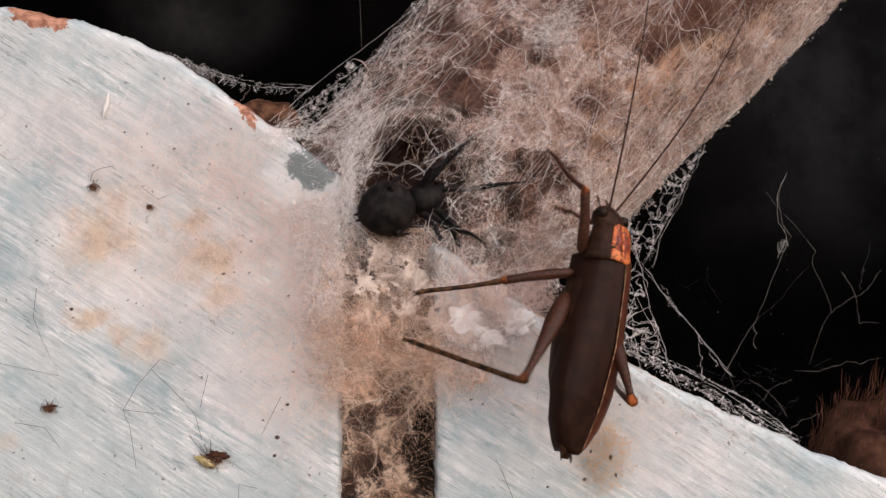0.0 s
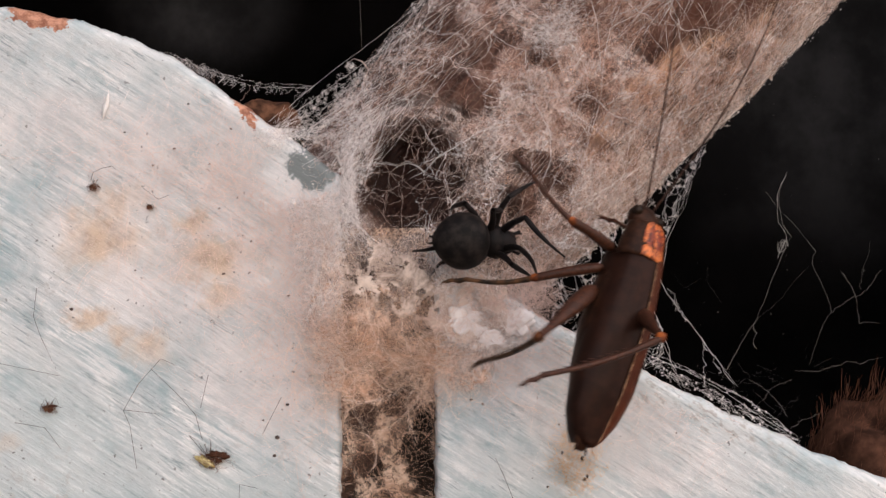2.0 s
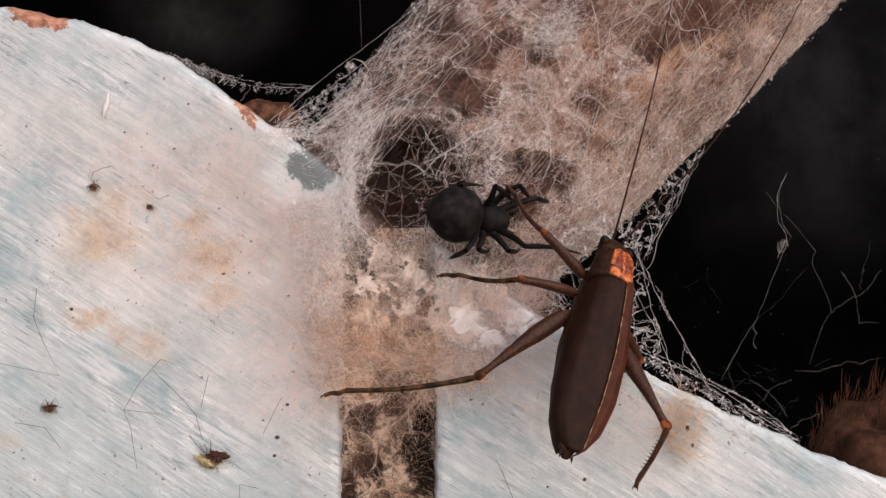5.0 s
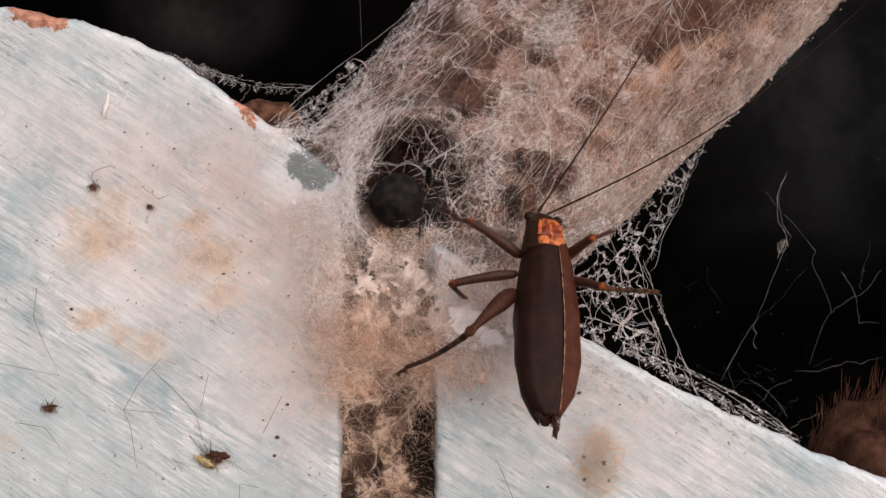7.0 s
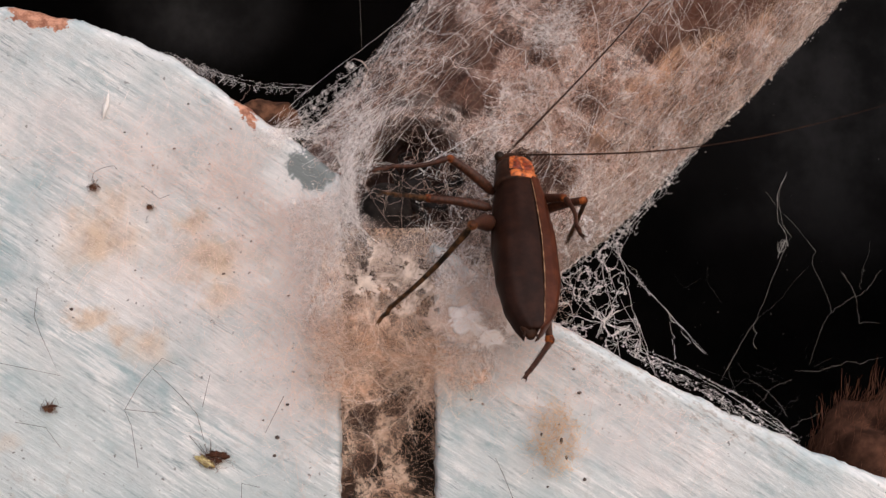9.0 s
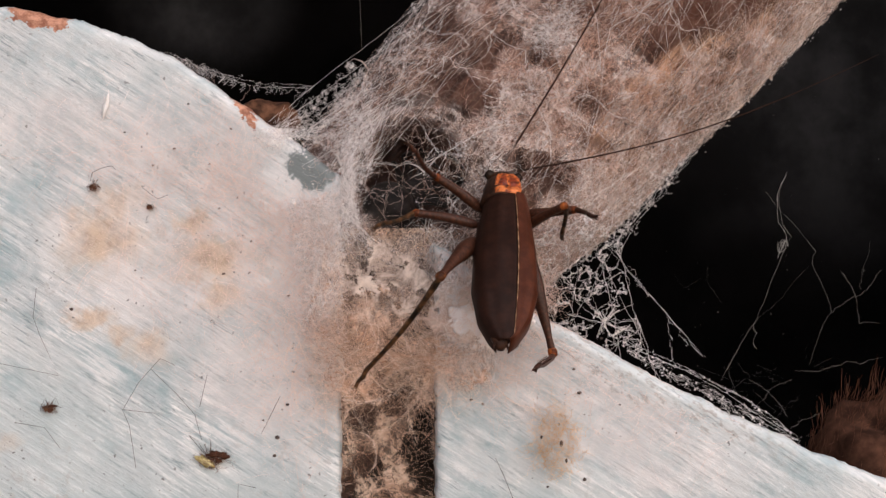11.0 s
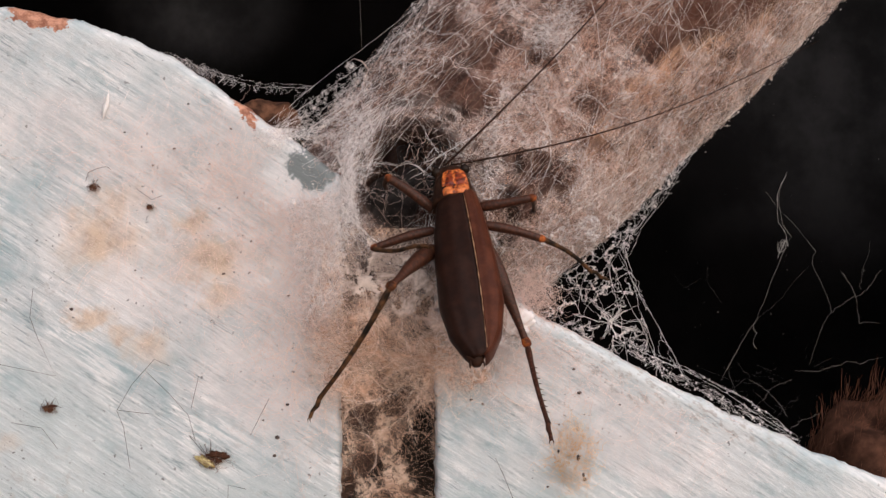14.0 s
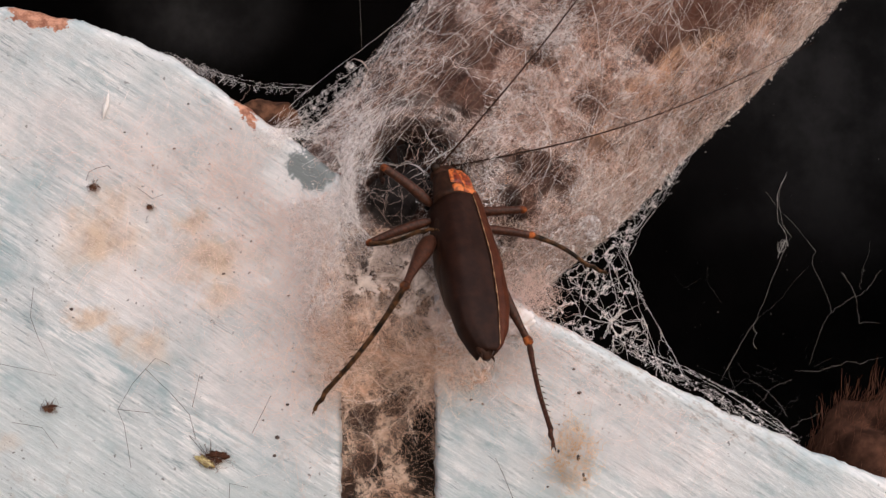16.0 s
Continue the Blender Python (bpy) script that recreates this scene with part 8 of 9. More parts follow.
    walk(FEELERS["r"], [(0, pose(0.0007, 0.0162, 0.0001, 9.7, -5.2, -17.5)), (0.2, pose(0.0007, 0.0162, 0.0001, 25.0, -5.7, -15.9)), (0.5, pose(0.0007, 0.0162, 0.0001, 24.5, -10.0, -6.4)), (0.8, pose(0.0007, 0.0162, 0.0001, 4.9, -14.4, 10.6)), (1, pose(0.0007, 0.0162, 0.0001, 2.9, -12.8, -12.9)), (1.2, pose(0.0007, 0.0162, 0.0001, 4.4, -13.6, -0.2)), (1.5, pose(0.0007, 0.0162, 0.0001, 17.3, -8.8, -25.4)), (1.8, pose(0.0007, 0.0162, 0.0001, 15.2, -14.9, -4.1)), (2, pose(0.0007, 0.0162, 0.0001, 5.2, -13.8, -10.7)), (2.2, pose(0.0007, 0.0162, 0.0001, 29.4, -13.6, -11.3)), (2.5, pose(0.0007, 0.0162, 0.0001, 41.7, 2.4, -33.5)), (2.8, pose(0.0007, 0.0162, 0.0001, 37.4, -6.7, -22.5)), (3, pose(0.0007, 0.0162, 0.0001, 33.8, -4.2, -26.0)), (3.2, pose(0.0007, 0.0162, 0.0001, 32.9, -8.4, -19.6)), (3.5, pose(0.0007, 0.0162, 0.0001, 22.5, 2.3, -39.8)), (3.8, pose(0.0007, 0.0162, 0.0001, 34.6, -6.4, -23.8)), (4, pose(0.0007, 0.0162, 0.0001, 25.9, -1.8, -31.8)), (4.2, pose(0.0007, 0.0162, 0.0001, 31.7, -12.2, -12.9)), (6.3, pose(0.0007, 0.0162, 0.0001, 26.1, 7.6, -47.6)), (6.5, pose(0.0007, 0.0162, 0.0001, 25.4, 18.2, -69.8)), (6.8, pose(0.0007, 0.0162, 0.0001, 19.9, 18.6, -70.7)), (7, pose(0.0007, 0.0162, 0.0001, 32.5, 9.0, -50.8)), (7.2, pose(0.0007, 0.0162, 0.0001, 14.5, 25.8, -89.7)), (7.5, pose(0.0007, 0.0162, 0.0001, 26.6, 20.9, -75.6)), (7.8, pose(0.0007, 0.0162, 0.0001, 22.3, 21.2, -76.3)), (8, pose(0.0007, 0.0162, 0.0001, 22.4, 19.1, -70.8)), (8.2, pose(0.0007, 0.0162, 0.0001, 28.3, 17.7, -67.7)), (8.5, pose(0.0007, 0.0162, 0.0001, 30.5, 25.8, -83.0)), (8.8, pose(0.0007, 0.0162, 0.0001, 31.8, 21.8, -75.8)), (9, pose(0.0007, 0.0162, 0.0001, 27.5, 23.6, -79.2)), (9.2, pose(0.0007, 0.0162, 0.0001, 26.3, 23.6, -79.1)), (11.3, pose(0.0007, 0.0162, 0.0001, 25.6, 19.2, -69.7)), (11.5, pose(0.0007, 0.0162, 0.0001, 20.3, 20.7, -73.4)), (12, pose(0.0007, 0.0162, 0.0001, 27.0, 20.6, -73.1)), (12.2, pose(0.0007, 0.0162, 0.0001, 33.0, 24.3, -80.1)), (12.5, pose(0.0007, 0.0162, 0.0001, 50.1, 16.8, -71.0)), (13, pose(0.0007, 0.0162, 0.0001, 26.3, 19.6, -74.7)), (13.5, pose(0.0007, 0.0162, 0.0001, 11.6, 21.0, -79.2)), (14.5, pose(0.0007, 0.0162, 0.0001, 11.7, 21.0, -79.1)), (15, pose(0.0007, 0.0162, 0.0001, 40.7, 17.8, -72.2)), (15.5, pose(0.0007, 0.0162, 0.0001, 48.4, 16.2, -70.6)), (16, pose(0.0007, 0.0162, 0.0001, 47.2, 15.9, -70.2))])
    walk(SPIDER_BODY, [(0, pose(-0.004586, 0.001, 0.0065721, 64.9, 73.7, 0.0)), (0.5, pose(-0.0023002, 0, 0.0057903, 78.7, 86.1, 0.0)), (1, pose(0.0037821, -0.003, 0.0022084, -126.7, 82.3, 180.0)), (1.5, pose(0.0045442, -0.004, 0.00099805, -127.5, 88.2, -180.0)), (2, pose(0.0055689, -0.004, 0.00099837, -124.4, 88.2, 180.0)), (2.5, pose(0.0036365, -0.003, 0.0042624, 55.5, 87.0, -0.0)), (3, pose(0.0054163, -0.004, 0.0044611, 60.1, 79.5, 0.0)), (3.5, pose(0.0044727, -0.004, 0.0062414, 66.9, 72.6, 0.0)), (4, pose(0.0050741, -0.004, 0.0022194, -127.8, 75.8, -180.0)), (6.5, pose(0.0010003, 0.004, 0.0083834, 66.1, 85.0, 0.0)), (7, pose(-0.0033583, 0.005, 0.0066975, -118.9, 85.2, 180.0)), (7.5, pose(-0.0035786, 0.006, 0.0085207, 76.2, 70.8, 0.0)), (8, pose(-0.0046008, 0.008, 0.0088795, 56.5, 56.6, 0.0)), (8.5, pose(-0.0046061, 0.008, 0.010401, 58.7, 54.7, 0.0)), (9, pose(-0.005894, 0.009, 0.0075129, 58.3, 55.0, 0.0)), (11.5, pose(-0.0056149, 0.01, 0.0079845, 53.7, 52.2, -0.0)), (12.5, pose(-0.0058849, 0.011, 0.0085833, 49.5, 42.3, 0.0)), (16, pose(-0.0058851, 0.011, 0.0090087, 49.6, 42.2, 0.0))])
    walk(SPIDER_LEGS["l1"][0], [(0, pose(-0.0012, 0.0029, -0.0002, 26.9, -12.6, -23.4)), (0.5, pose(-0.0012, 0.0029, -0.0002, 14.9, -18.3, -7.9)), (0.75, pose(-0.0012, 0.0029, -0.0002, 70.6, -17.3, -9.1)), (1, pose(-0.0012, 0.0029, -0.0002, 125.8, -15.8, -8.9)), (1.5, pose(-0.0012, 0.0029, -0.0002, 121.9, -23.1, -14.1)), (2, pose(-0.0012, 0.0029, -0.0002, 96.6, -19.4, -12.7)), (2.5, pose(-0.0012, 0.0029, -0.0002, 97.0, -17.2, -12.4)), (3, pose(-0.0012, 0.0029, -0.0002, 97.4, -5.6, -10.9)), (3.5, pose(-0.0012, 0.0029, -0.0002, 74.2, -9.0, -10.7)), (4, pose(-0.0012, 0.0029, -0.0002, 38.6, -37.6, 9.6)), (6.5, pose(-0.0012, 0.0029, -0.0002, 21.3, -34.8, 3.7)), (7, pose(-0.0012, 0.0029, -0.0002, 22.9, -33.8, 0.7)), (7.5, pose(-0.0012, 0.0029, -0.0002, 22.4, -34.2, 1.6)), (8, pose(-0.0012, 0.0029, -0.0002, 20.5, -35.3, 5.2)), (8.5, pose(-0.0012, 0.0029, -0.0002, 20.9, -35.1, 4.4)), (9, pose(-0.0012, 0.0029, -0.0002, 22.7, -34.0, 1.0)), (11.5, pose(-0.0012, 0.0029, -0.0002, 22.8, -33.9, 0.8)), (12.5, pose(-0.0012, 0.0029, -0.0002, 20.3, -35.4, 5.5)), (16, pose(-0.0012, 0.0029, -0.0002, 22.0, -34.4, 2.4))])
    walk(SPIDER_LEGS["l1"][1], [(0, pose(0, 0.0065, 0, 4.8, 2.1, 5.1)), (0.5, pose(0, 0.0065, 0, 18.5, 10.9, -36.2)), (1, pose(0, 0.0065, 0, -11.9, 13.9, -85.6)), (1.5, pose(0, 0.0065, 0, 28.9, 7.0, -40.9)), (2, pose(0, 0.0065, 0, -30.1, 6.7, -65.4)), (2.5, pose(0, 0.0065, 0, -29.8, 27.3, -29.6)), (3, pose(0, 0.0065, 0, -12.3, 12.2, -69.4)), (3.5, pose(0, 0.0065, 0, -10.1, 13.4, -63.0)), (3.75, pose(0, 0.0065, 0, -43.9, 21.8, -45.9)), (4, pose(0, 0.0065, 0, -77.7, 37.8, -35.6)), (6.5, pose(0, 0.0065, 0, -67.3, 10.1, -45.1)), (7, pose(0, 0.0065, 0, -71.8, 6.3, -46.5)), (7.5, pose(0, 0.0065, 0, -70.2, 7.8, -46.0)), (8, pose(0, 0.0065, 0, -65.6, 11.2, -44.6)), (8.5, pose(0, 0.0065, 0, -66.4, 10.7, -44.8)), (9, pose(0, 0.0065, 0, -71.3, 6.8, -46.3)), (11.5, pose(0, 0.0065, 0, -71.7, 6.4, -46.5)), (12.5, pose(0, 0.0065, 0, -65.3, 11.3, -44.5)), (16, pose(0, 0.0065, 0, -68.9, 8.9, -45.6))])
    walk(SPIDER_LEGS["r1"][0], [(0, pose(0.0012, 0.0029, -0.0002, 40.8, -2.7, -75.7)), (0.5, pose(0.0012, 0.0029, -0.0002, 6.8, -8.6, -61.3)), (0.75, pose(0.0012, 0.0029, -0.0002, 27.4, 3.3, -98.7)), (1, pose(0.0012, 0.0029, -0.0002, 37.7, 24.1, -131.2)), (1.5, pose(0.0012, 0.0029, -0.0002, 37.0, 24.6, -132.1)), (2, pose(0.0012, 0.0029, -0.0002, 86.7, 11.5, -124.7)), (2.5, pose(0.0012, 0.0029, -0.0002, 73.1, -2.2, -122.2)), (3, pose(0.0012, 0.0029, -0.0002, 72.4, -58.7, -102.9)), (3.5, pose(0.0012, 0.0029, -0.0002, 71.1, -58.5, -103.0)), (4, pose(0.0012, 0.0029, -0.0002, 70.5, 5.0, -126.2)), (5.25, pose(0.0012, 0.0029, -0.0002, 87.1, -32.0, -118.8)), (6.5, pose(0.0012, 0.0029, -0.0002, 114.5, -69.1, -129.7)), (7, pose(0.0012, 0.0029, -0.0002, 114.5, -70.4, -131.4)), (7.5, pose(0.0012, 0.0029, -0.0002, 114.7, -72.0, -133.6)), (8, pose(0.0012, 0.0029, -0.0002, 114.5, -70.5, -131.6)), (8.5, pose(0.0012, 0.0029, -0.0002, 114.5, -69.2, -129.8)), (9, pose(0.0012, 0.0029, -0.0002, 114.5, -70.0, -130.9)), (11.5, pose(0.0012, 0.0029, -0.0002, 114.7, -71.6, -133.1)), (12.5, pose(0.0012, 0.0029, -0.0002, 114.5, -69.4, -130.1)), (16, pose(0.0012, 0.0029, -0.0002, 114.7, -71.9, -133.5))])
    walk(SPIDER_LEGS["r1"][1], [(0, pose(0, 0.0065, 0, 29.1, -6.7, -17.0)), (0.5, pose(0, 0.0065, 0, -34.0, -6.4, 8.4)), (1, pose(0, 0.0065, 0, 26.9, -15.4, 14.7)), (1.5, pose(0, 0.0065, 0, 26.0, -13.7, 11.2)), (2, pose(0, 0.0065, 0, -30.2, -13.4, 19.6)), (2.5, pose(0, 0.0065, 0, -5.7, -23.1, -11.4)), (2.75, pose(0, 0.0065, 0, -0.5, -21.4, 22.8)), (3, pose(0, 0.0065, 0, 4.9, -22.7, 56.9)), (3.5, pose(0, 0.0065, 0, 6.6, -22.6, 55.9)), (4, pose(0, 0.0065, 0, 11.2, -14.3, 3.9)), (6.5, pose(0, 0.0065, 0, 61.4, -27.5, 22.9)), (7, pose(0, 0.0065, 0, 57.4, -25.7, 21.7)), (7.5, pose(0, 0.0065, 0, 54.7, -23.8, 20.4)), (8, pose(0, 0.0065, 0, 57.0, -25.5, 21.6)), (8.5, pose(0, 0.0065, 0, 61.3, -27.5, 22.9)), (9, pose(0, 0.0065, 0, 58.4, -26.2, 22.1)), (11.5, pose(0, 0.0065, 0, 55.1, -24.2, 20.6)), (12.5, pose(0, 0.0065, 0, 60.2, -27.0, 22.6)), (16, pose(0, 0.0065, 0, 54.8, -23.9, 20.4))])
    walk(SPIDER_LEGS["l2"][0], [(0, pose(-0.0015, 0.002, -0.0003, 26.5, -7.4, 27.7)), (0.5, pose(-0.0015, 0.002, -0.0003, 11.8, 12.8, -26.0)), (0.62, pose(-0.0015, 0.002, -0.0003, 48.4, 8.3, -18.2)), (0.75, pose(-0.0015, 0.002, -0.0003, 83.8, 0.2, -14.6)), (1, pose(-0.0015, 0.002, -0.0003, 140.7, -17.3, -26.5)), (2, pose(-0.0015, 0.002, -0.0003, 128.2, -48.1, -48.8)), (3, pose(-0.0015, 0.002, -0.0003, 85.2, -8.6, -53.3)), (4, pose(-0.0015, 0.002, -0.0003, 123.9, -23.9, -63.4)), (6.5, pose(-0.0015, 0.002, -0.0003, 140.5, -49.0, -118.2)), (7, pose(-0.0015, 0.002, -0.0003, 142.6, -48.2, -116.6)), (7.5, pose(-0.0015, 0.002, -0.0003, 145.1, -47.1, -114.5)), (8, pose(-0.0015, 0.002, -0.0003, 142.8, -48.0, -116.3)), (8.5, pose(-0.0015, 0.002, -0.0003, 140.6, -49.0, -118.2)), (9, pose(-0.0015, 0.002, -0.0003, 142.0, -48.4, -117.1)), (11.5, pose(-0.0015, 0.002, -0.0003, 144.6, -47.3, -114.9)), (12.5, pose(-0.0015, 0.002, -0.0003, 141.1, -48.8, -117.8)), (16, pose(-0.0015, 0.002, -0.0003, 145.0, -47.2, -114.6))])
    walk(SPIDER_LEGS["l2"][1], [(0, pose(0, 0.0055, 0, 1.5, 0.8, 2.1)), (0.5, pose(0, 0.0055, 0, 3.5, 1.8, -19.9)), (0.67, pose(0, 0.0055, 0, -51.2, -0.5, -24.1)), (0.83, pose(0, 0.0055, 0, -105.8, -5.3, -24.7)), (1, pose(0, 0.0055, 0, -160.9, -8.5, -21.0)), (1.5, pose(0, 0.0055, 0, -133.0, 21.6, -34.8)), (2, pose(0, 0.0055, 0, -101.3, 54.5, -31.3)), (3, pose(0, 0.0055, 0, -112.4, 23.2, -8.9)), (4, pose(0, 0.0055, 0, -160.6, 51.6, -56.7)), (5.25, pose(0, 0.0055, 0, -165.9, 7.9, -73.0)), (6.5, pose(0, 0.0055, 0, -158.4, -35.5, -88.5)), (7, pose(0, 0.0055, 0, -158.7, -34.3, -92.2)), (7.5, pose(0, 0.0055, 0, -158.6, -33.5, -94.7)), (8, pose(0, 0.0055, 0, -158.7, -34.2, -92.6)), (8.5, pose(0, 0.0055, 0, -158.4, -35.5, -88.5)), (9, pose(0, 0.0055, 0, -158.6, -34.6, -91.3)), (11.5, pose(0, 0.0055, 0, -158.7, -33.6, -94.3)), (12.5, pose(0, 0.0055, 0, -158.5, -35.2, -89.6)), (16, pose(0, 0.0055, 0, -158.6, -33.5, -94.6))])
    walk(SPIDER_LEGS["r2"][0], [(0, pose(0.0015, 0.002, -0.0003, 28.2, -0.1, -63.9)), (0.5, pose(0.0015, 0.002, -0.0003, 2.9, 3.8, -77.4)), (1, pose(0.0015, 0.002, -0.0003, 65.0, 22.5, -85.9)), (2, pose(0.0015, 0.002, -0.0003, 76.0, 10.5, -82.7)), (3, pose(0.0015, 0.002, -0.0003, 63.2, 5.7, -80.2)), (4, pose(0.0015, 0.002, -0.0003, 77.6, 14.0, -82.0)), (5.25, pose(0.0015, 0.002, -0.0003, 53.3, -3.9, -64.8)), (6.5, pose(0.0015, 0.002, -0.0003, 24.1, -12.1, -41.2)), (7, pose(0.0015, 0.002, -0.0003, 23.5, -11.4, -42.9)), (7.5, pose(0.0015, 0.002, -0.0003, 24.9, -13.4, -38.4)), (8, pose(0.0015, 0.002, -0.0003, 25.4, -14.2, -36.7)), (8.5, pose(0.0015, 0.002, -0.0003, 24.4, -12.5, -40.3)), (9, pose(0.0015, 0.002, -0.0003, 23.4, -11.3, -43.2)), (11.5, pose(0.0015, 0.002, -0.0003, 24.4, -12.6, -40.2)), (12.5, pose(0.0015, 0.002, -0.0003, 24.9, -13.3, -38.4)), (16, pose(0.0015, 0.002, -0.0003, 25.2, -13.8, -37.5))])
    walk(SPIDER_LEGS["r2"][1], [(0, pose(0, 0.0055, 0, -74.8, -0.3, -0.7)), (0.5, pose(0, 0.0055, 0, -41.8, 6.8, 26.9)), (0.75, pose(0, 0.0055, 0, -77.4, 21.7, 25.4)), (1, pose(0, 0.0055, 0, -118.0, 32.7, 13.8)), (2, pose(0, 0.0055, 0, -116.5, 56.3, 0.7)), (3, pose(0, 0.0055, 0, -109.1, 46.5, 6.9)), (4, pose(0, 0.0055, 0, -129.9, 51.8, 0.6)), (6.5, pose(0, 0.0055, 0, -77.6, 66.9, 22.4)), (7, pose(0, 0.0055, 0, -76.7, 66.8, 22.3)), (7.5, pose(0, 0.0055, 0, -80.2, 67.4, 22.6)), (8, pose(0, 0.0055, 0, -82.5, 67.9, 22.8)), (8.5, pose(0, 0.0055, 0, -78.3, 67.0, 22.4)), (9, pose(0, 0.0055, 0, -76.5, 66.8, 22.3)), (11.5, pose(0, 0.0055, 0, -78.4, 67.0, 22.4)), (12.5, pose(0, 0.0055, 0, -80.1, 67.4, 22.6)), (16, pose(0, 0.0055, 0, -81.3, 67.6, 22.7))])
    walk(SPIDER_LEGS["l3"][0], [(0, pose(-0.0015, 0.001, -0.0003, 69.4, 29.3, 103.4)), (0.5, pose(-0.0015, 0.001, -0.0003, 70.3, 13.5, 109.8)), (1, pose(-0.0015, 0.001, -0.0003, 47.8, -7.5, 129.0)), (2, pose(-0.0015, 0.001, -0.0003, 45.2, -0.9, 122.4)), (3, pose(-0.0015, 0.001, -0.0003, 62.5, -18.7, 131.4)), (4, pose(-0.0015, 0.001, -0.0003, 50.2, -14.9, 128.1)), (6.5, pose(-0.0015, 0.001, -0.0003, 40.6, 25.2, 88.1)), (7, pose(-0.0015, 0.001, -0.0003, 39.1, 23.6, 90.3)), (7.5, pose(-0.0015, 0.001, -0.0003, 43.2, 28.3, 84.3)), (8, pose(-0.0015, 0.001, -0.0003, 44.7, 30.3, 81.9)), (8.5, pose(-0.0015, 0.001, -0.0003, 41.5, 26.2, 86.9)), (9, pose(-0.0015, 0.001, -0.0003, 38.8, 23.2, 90.8)), (11.5, pose(-0.0015, 0.001, -0.0003, 41.5, 26.3, 86.7)), (12.5, pose(-0.0015, 0.001, -0.0003, 43.1, 28.3, 84.4)), (16, pose(-0.0015, 0.001, -0.0003, 44.0, 29.4, 83.0))])
    walk(SPIDER_LEGS["l3"][1], [(0, pose(0, 0.0048, 0, -4.2, -13.3, -73.2)), (0.5, pose(0, 0.0048, 0, 19.6, 5.9, -128.6)), (1, pose(0, 0.0048, 0, 3.8, 7.7, -149.0)), (2, pose(0, 0.0048, 0, -13.7, 12.3, -132.0)), (3, pose(0, 0.0048, 0, -25.1, -8.9, -176.2)), (4, pose(0, 0.0048, 0, 3.0, -11.1, -151.5)), (5.25, pose(0, 0.0048, 0, 21.3, -50.3, -145.2)), (6.5, pose(0, 0.0048, 0, 124.8, -82.3, 130.3)), (7, pose(0, 0.0048, 0, 124.0, -82.4, 129.7)), (7.5, pose(0, 0.0048, 0, 126.7, -82.3, 130.3)), (8, pose(0, 0.0048, 0, 128.2, -82.5, 129.3)), (8.5, pose(0, 0.0048, 0, 125.4, -82.3, 130.5)), (9, pose(0, 0.0048, 0, 123.9, -82.5, 129.5)), (11.5, pose(0, 0.0048, 0, 125.4, -82.3, 130.5)), (12.5, pose(0, 0.0048, 0, 126.7, -82.3, 130.3)), (16, pose(0, 0.0048, 0, 127.5, -82.4, 129.9))])
    walk(SPIDER_LEGS["r3"][0], [(0, pose(0.0015, 0.001, -0.0003, 50.4, -20.2, -110.2)), (0.5, pose(0.0015, 0.001, -0.0003, 28.7, -23.4, -104.2)), (1, pose(0.0015, 0.001, -0.0003, 48.3, -1.5, -125.5)), (1.5, pose(0.0015, 0.001, -0.0003, 4.5, -8.0, -143.4)), (2, pose(0.0015, 0.001, -0.0003, -38.3, -25.0, -152.2)), (2.5, pose(0.0015, 0.001, -0.0003, 8.7, -21.6, -158.6)), (3, pose(0.0015, 0.001, -0.0003, 53.7, -15.0, -160.4)), (4, pose(0.0015, 0.001, -0.0003, 40.0, -9.1, -167.8)), (5.25, pose(0.0015, 0.001, -0.0003, 44.1, -18.1, -130.6)), (6.5, pose(0.0015, 0.001, -0.0003, 41.4, -27.7, -91.4)), (7, pose(0.0015, 0.001, -0.0003, 45.8, -32.4, -85.7)), (7.5, pose(0.0015, 0.001, -0.0003, 45.7, -32.2, -86.0)), (8, pose(0.0015, 0.001, -0.0003, 41.2, -27.4, -91.8)), (8.5, pose(0.0015, 0.001, -0.0003, 40.7, -26.9, -92.4)), (9, pose(0.0015, 0.001, -0.0003, 45.2, -31.7, -86.5)), (11.5, pose(0.0015, 0.001, -0.0003, 46.4, -33.0, -85.0)), (12.5, pose(0.0015, 0.001, -0.0003, 39.8, -26.1, -93.4)), (16, pose(0.0015, 0.001, -0.0003, 44.8, -31.2, -87.1))])
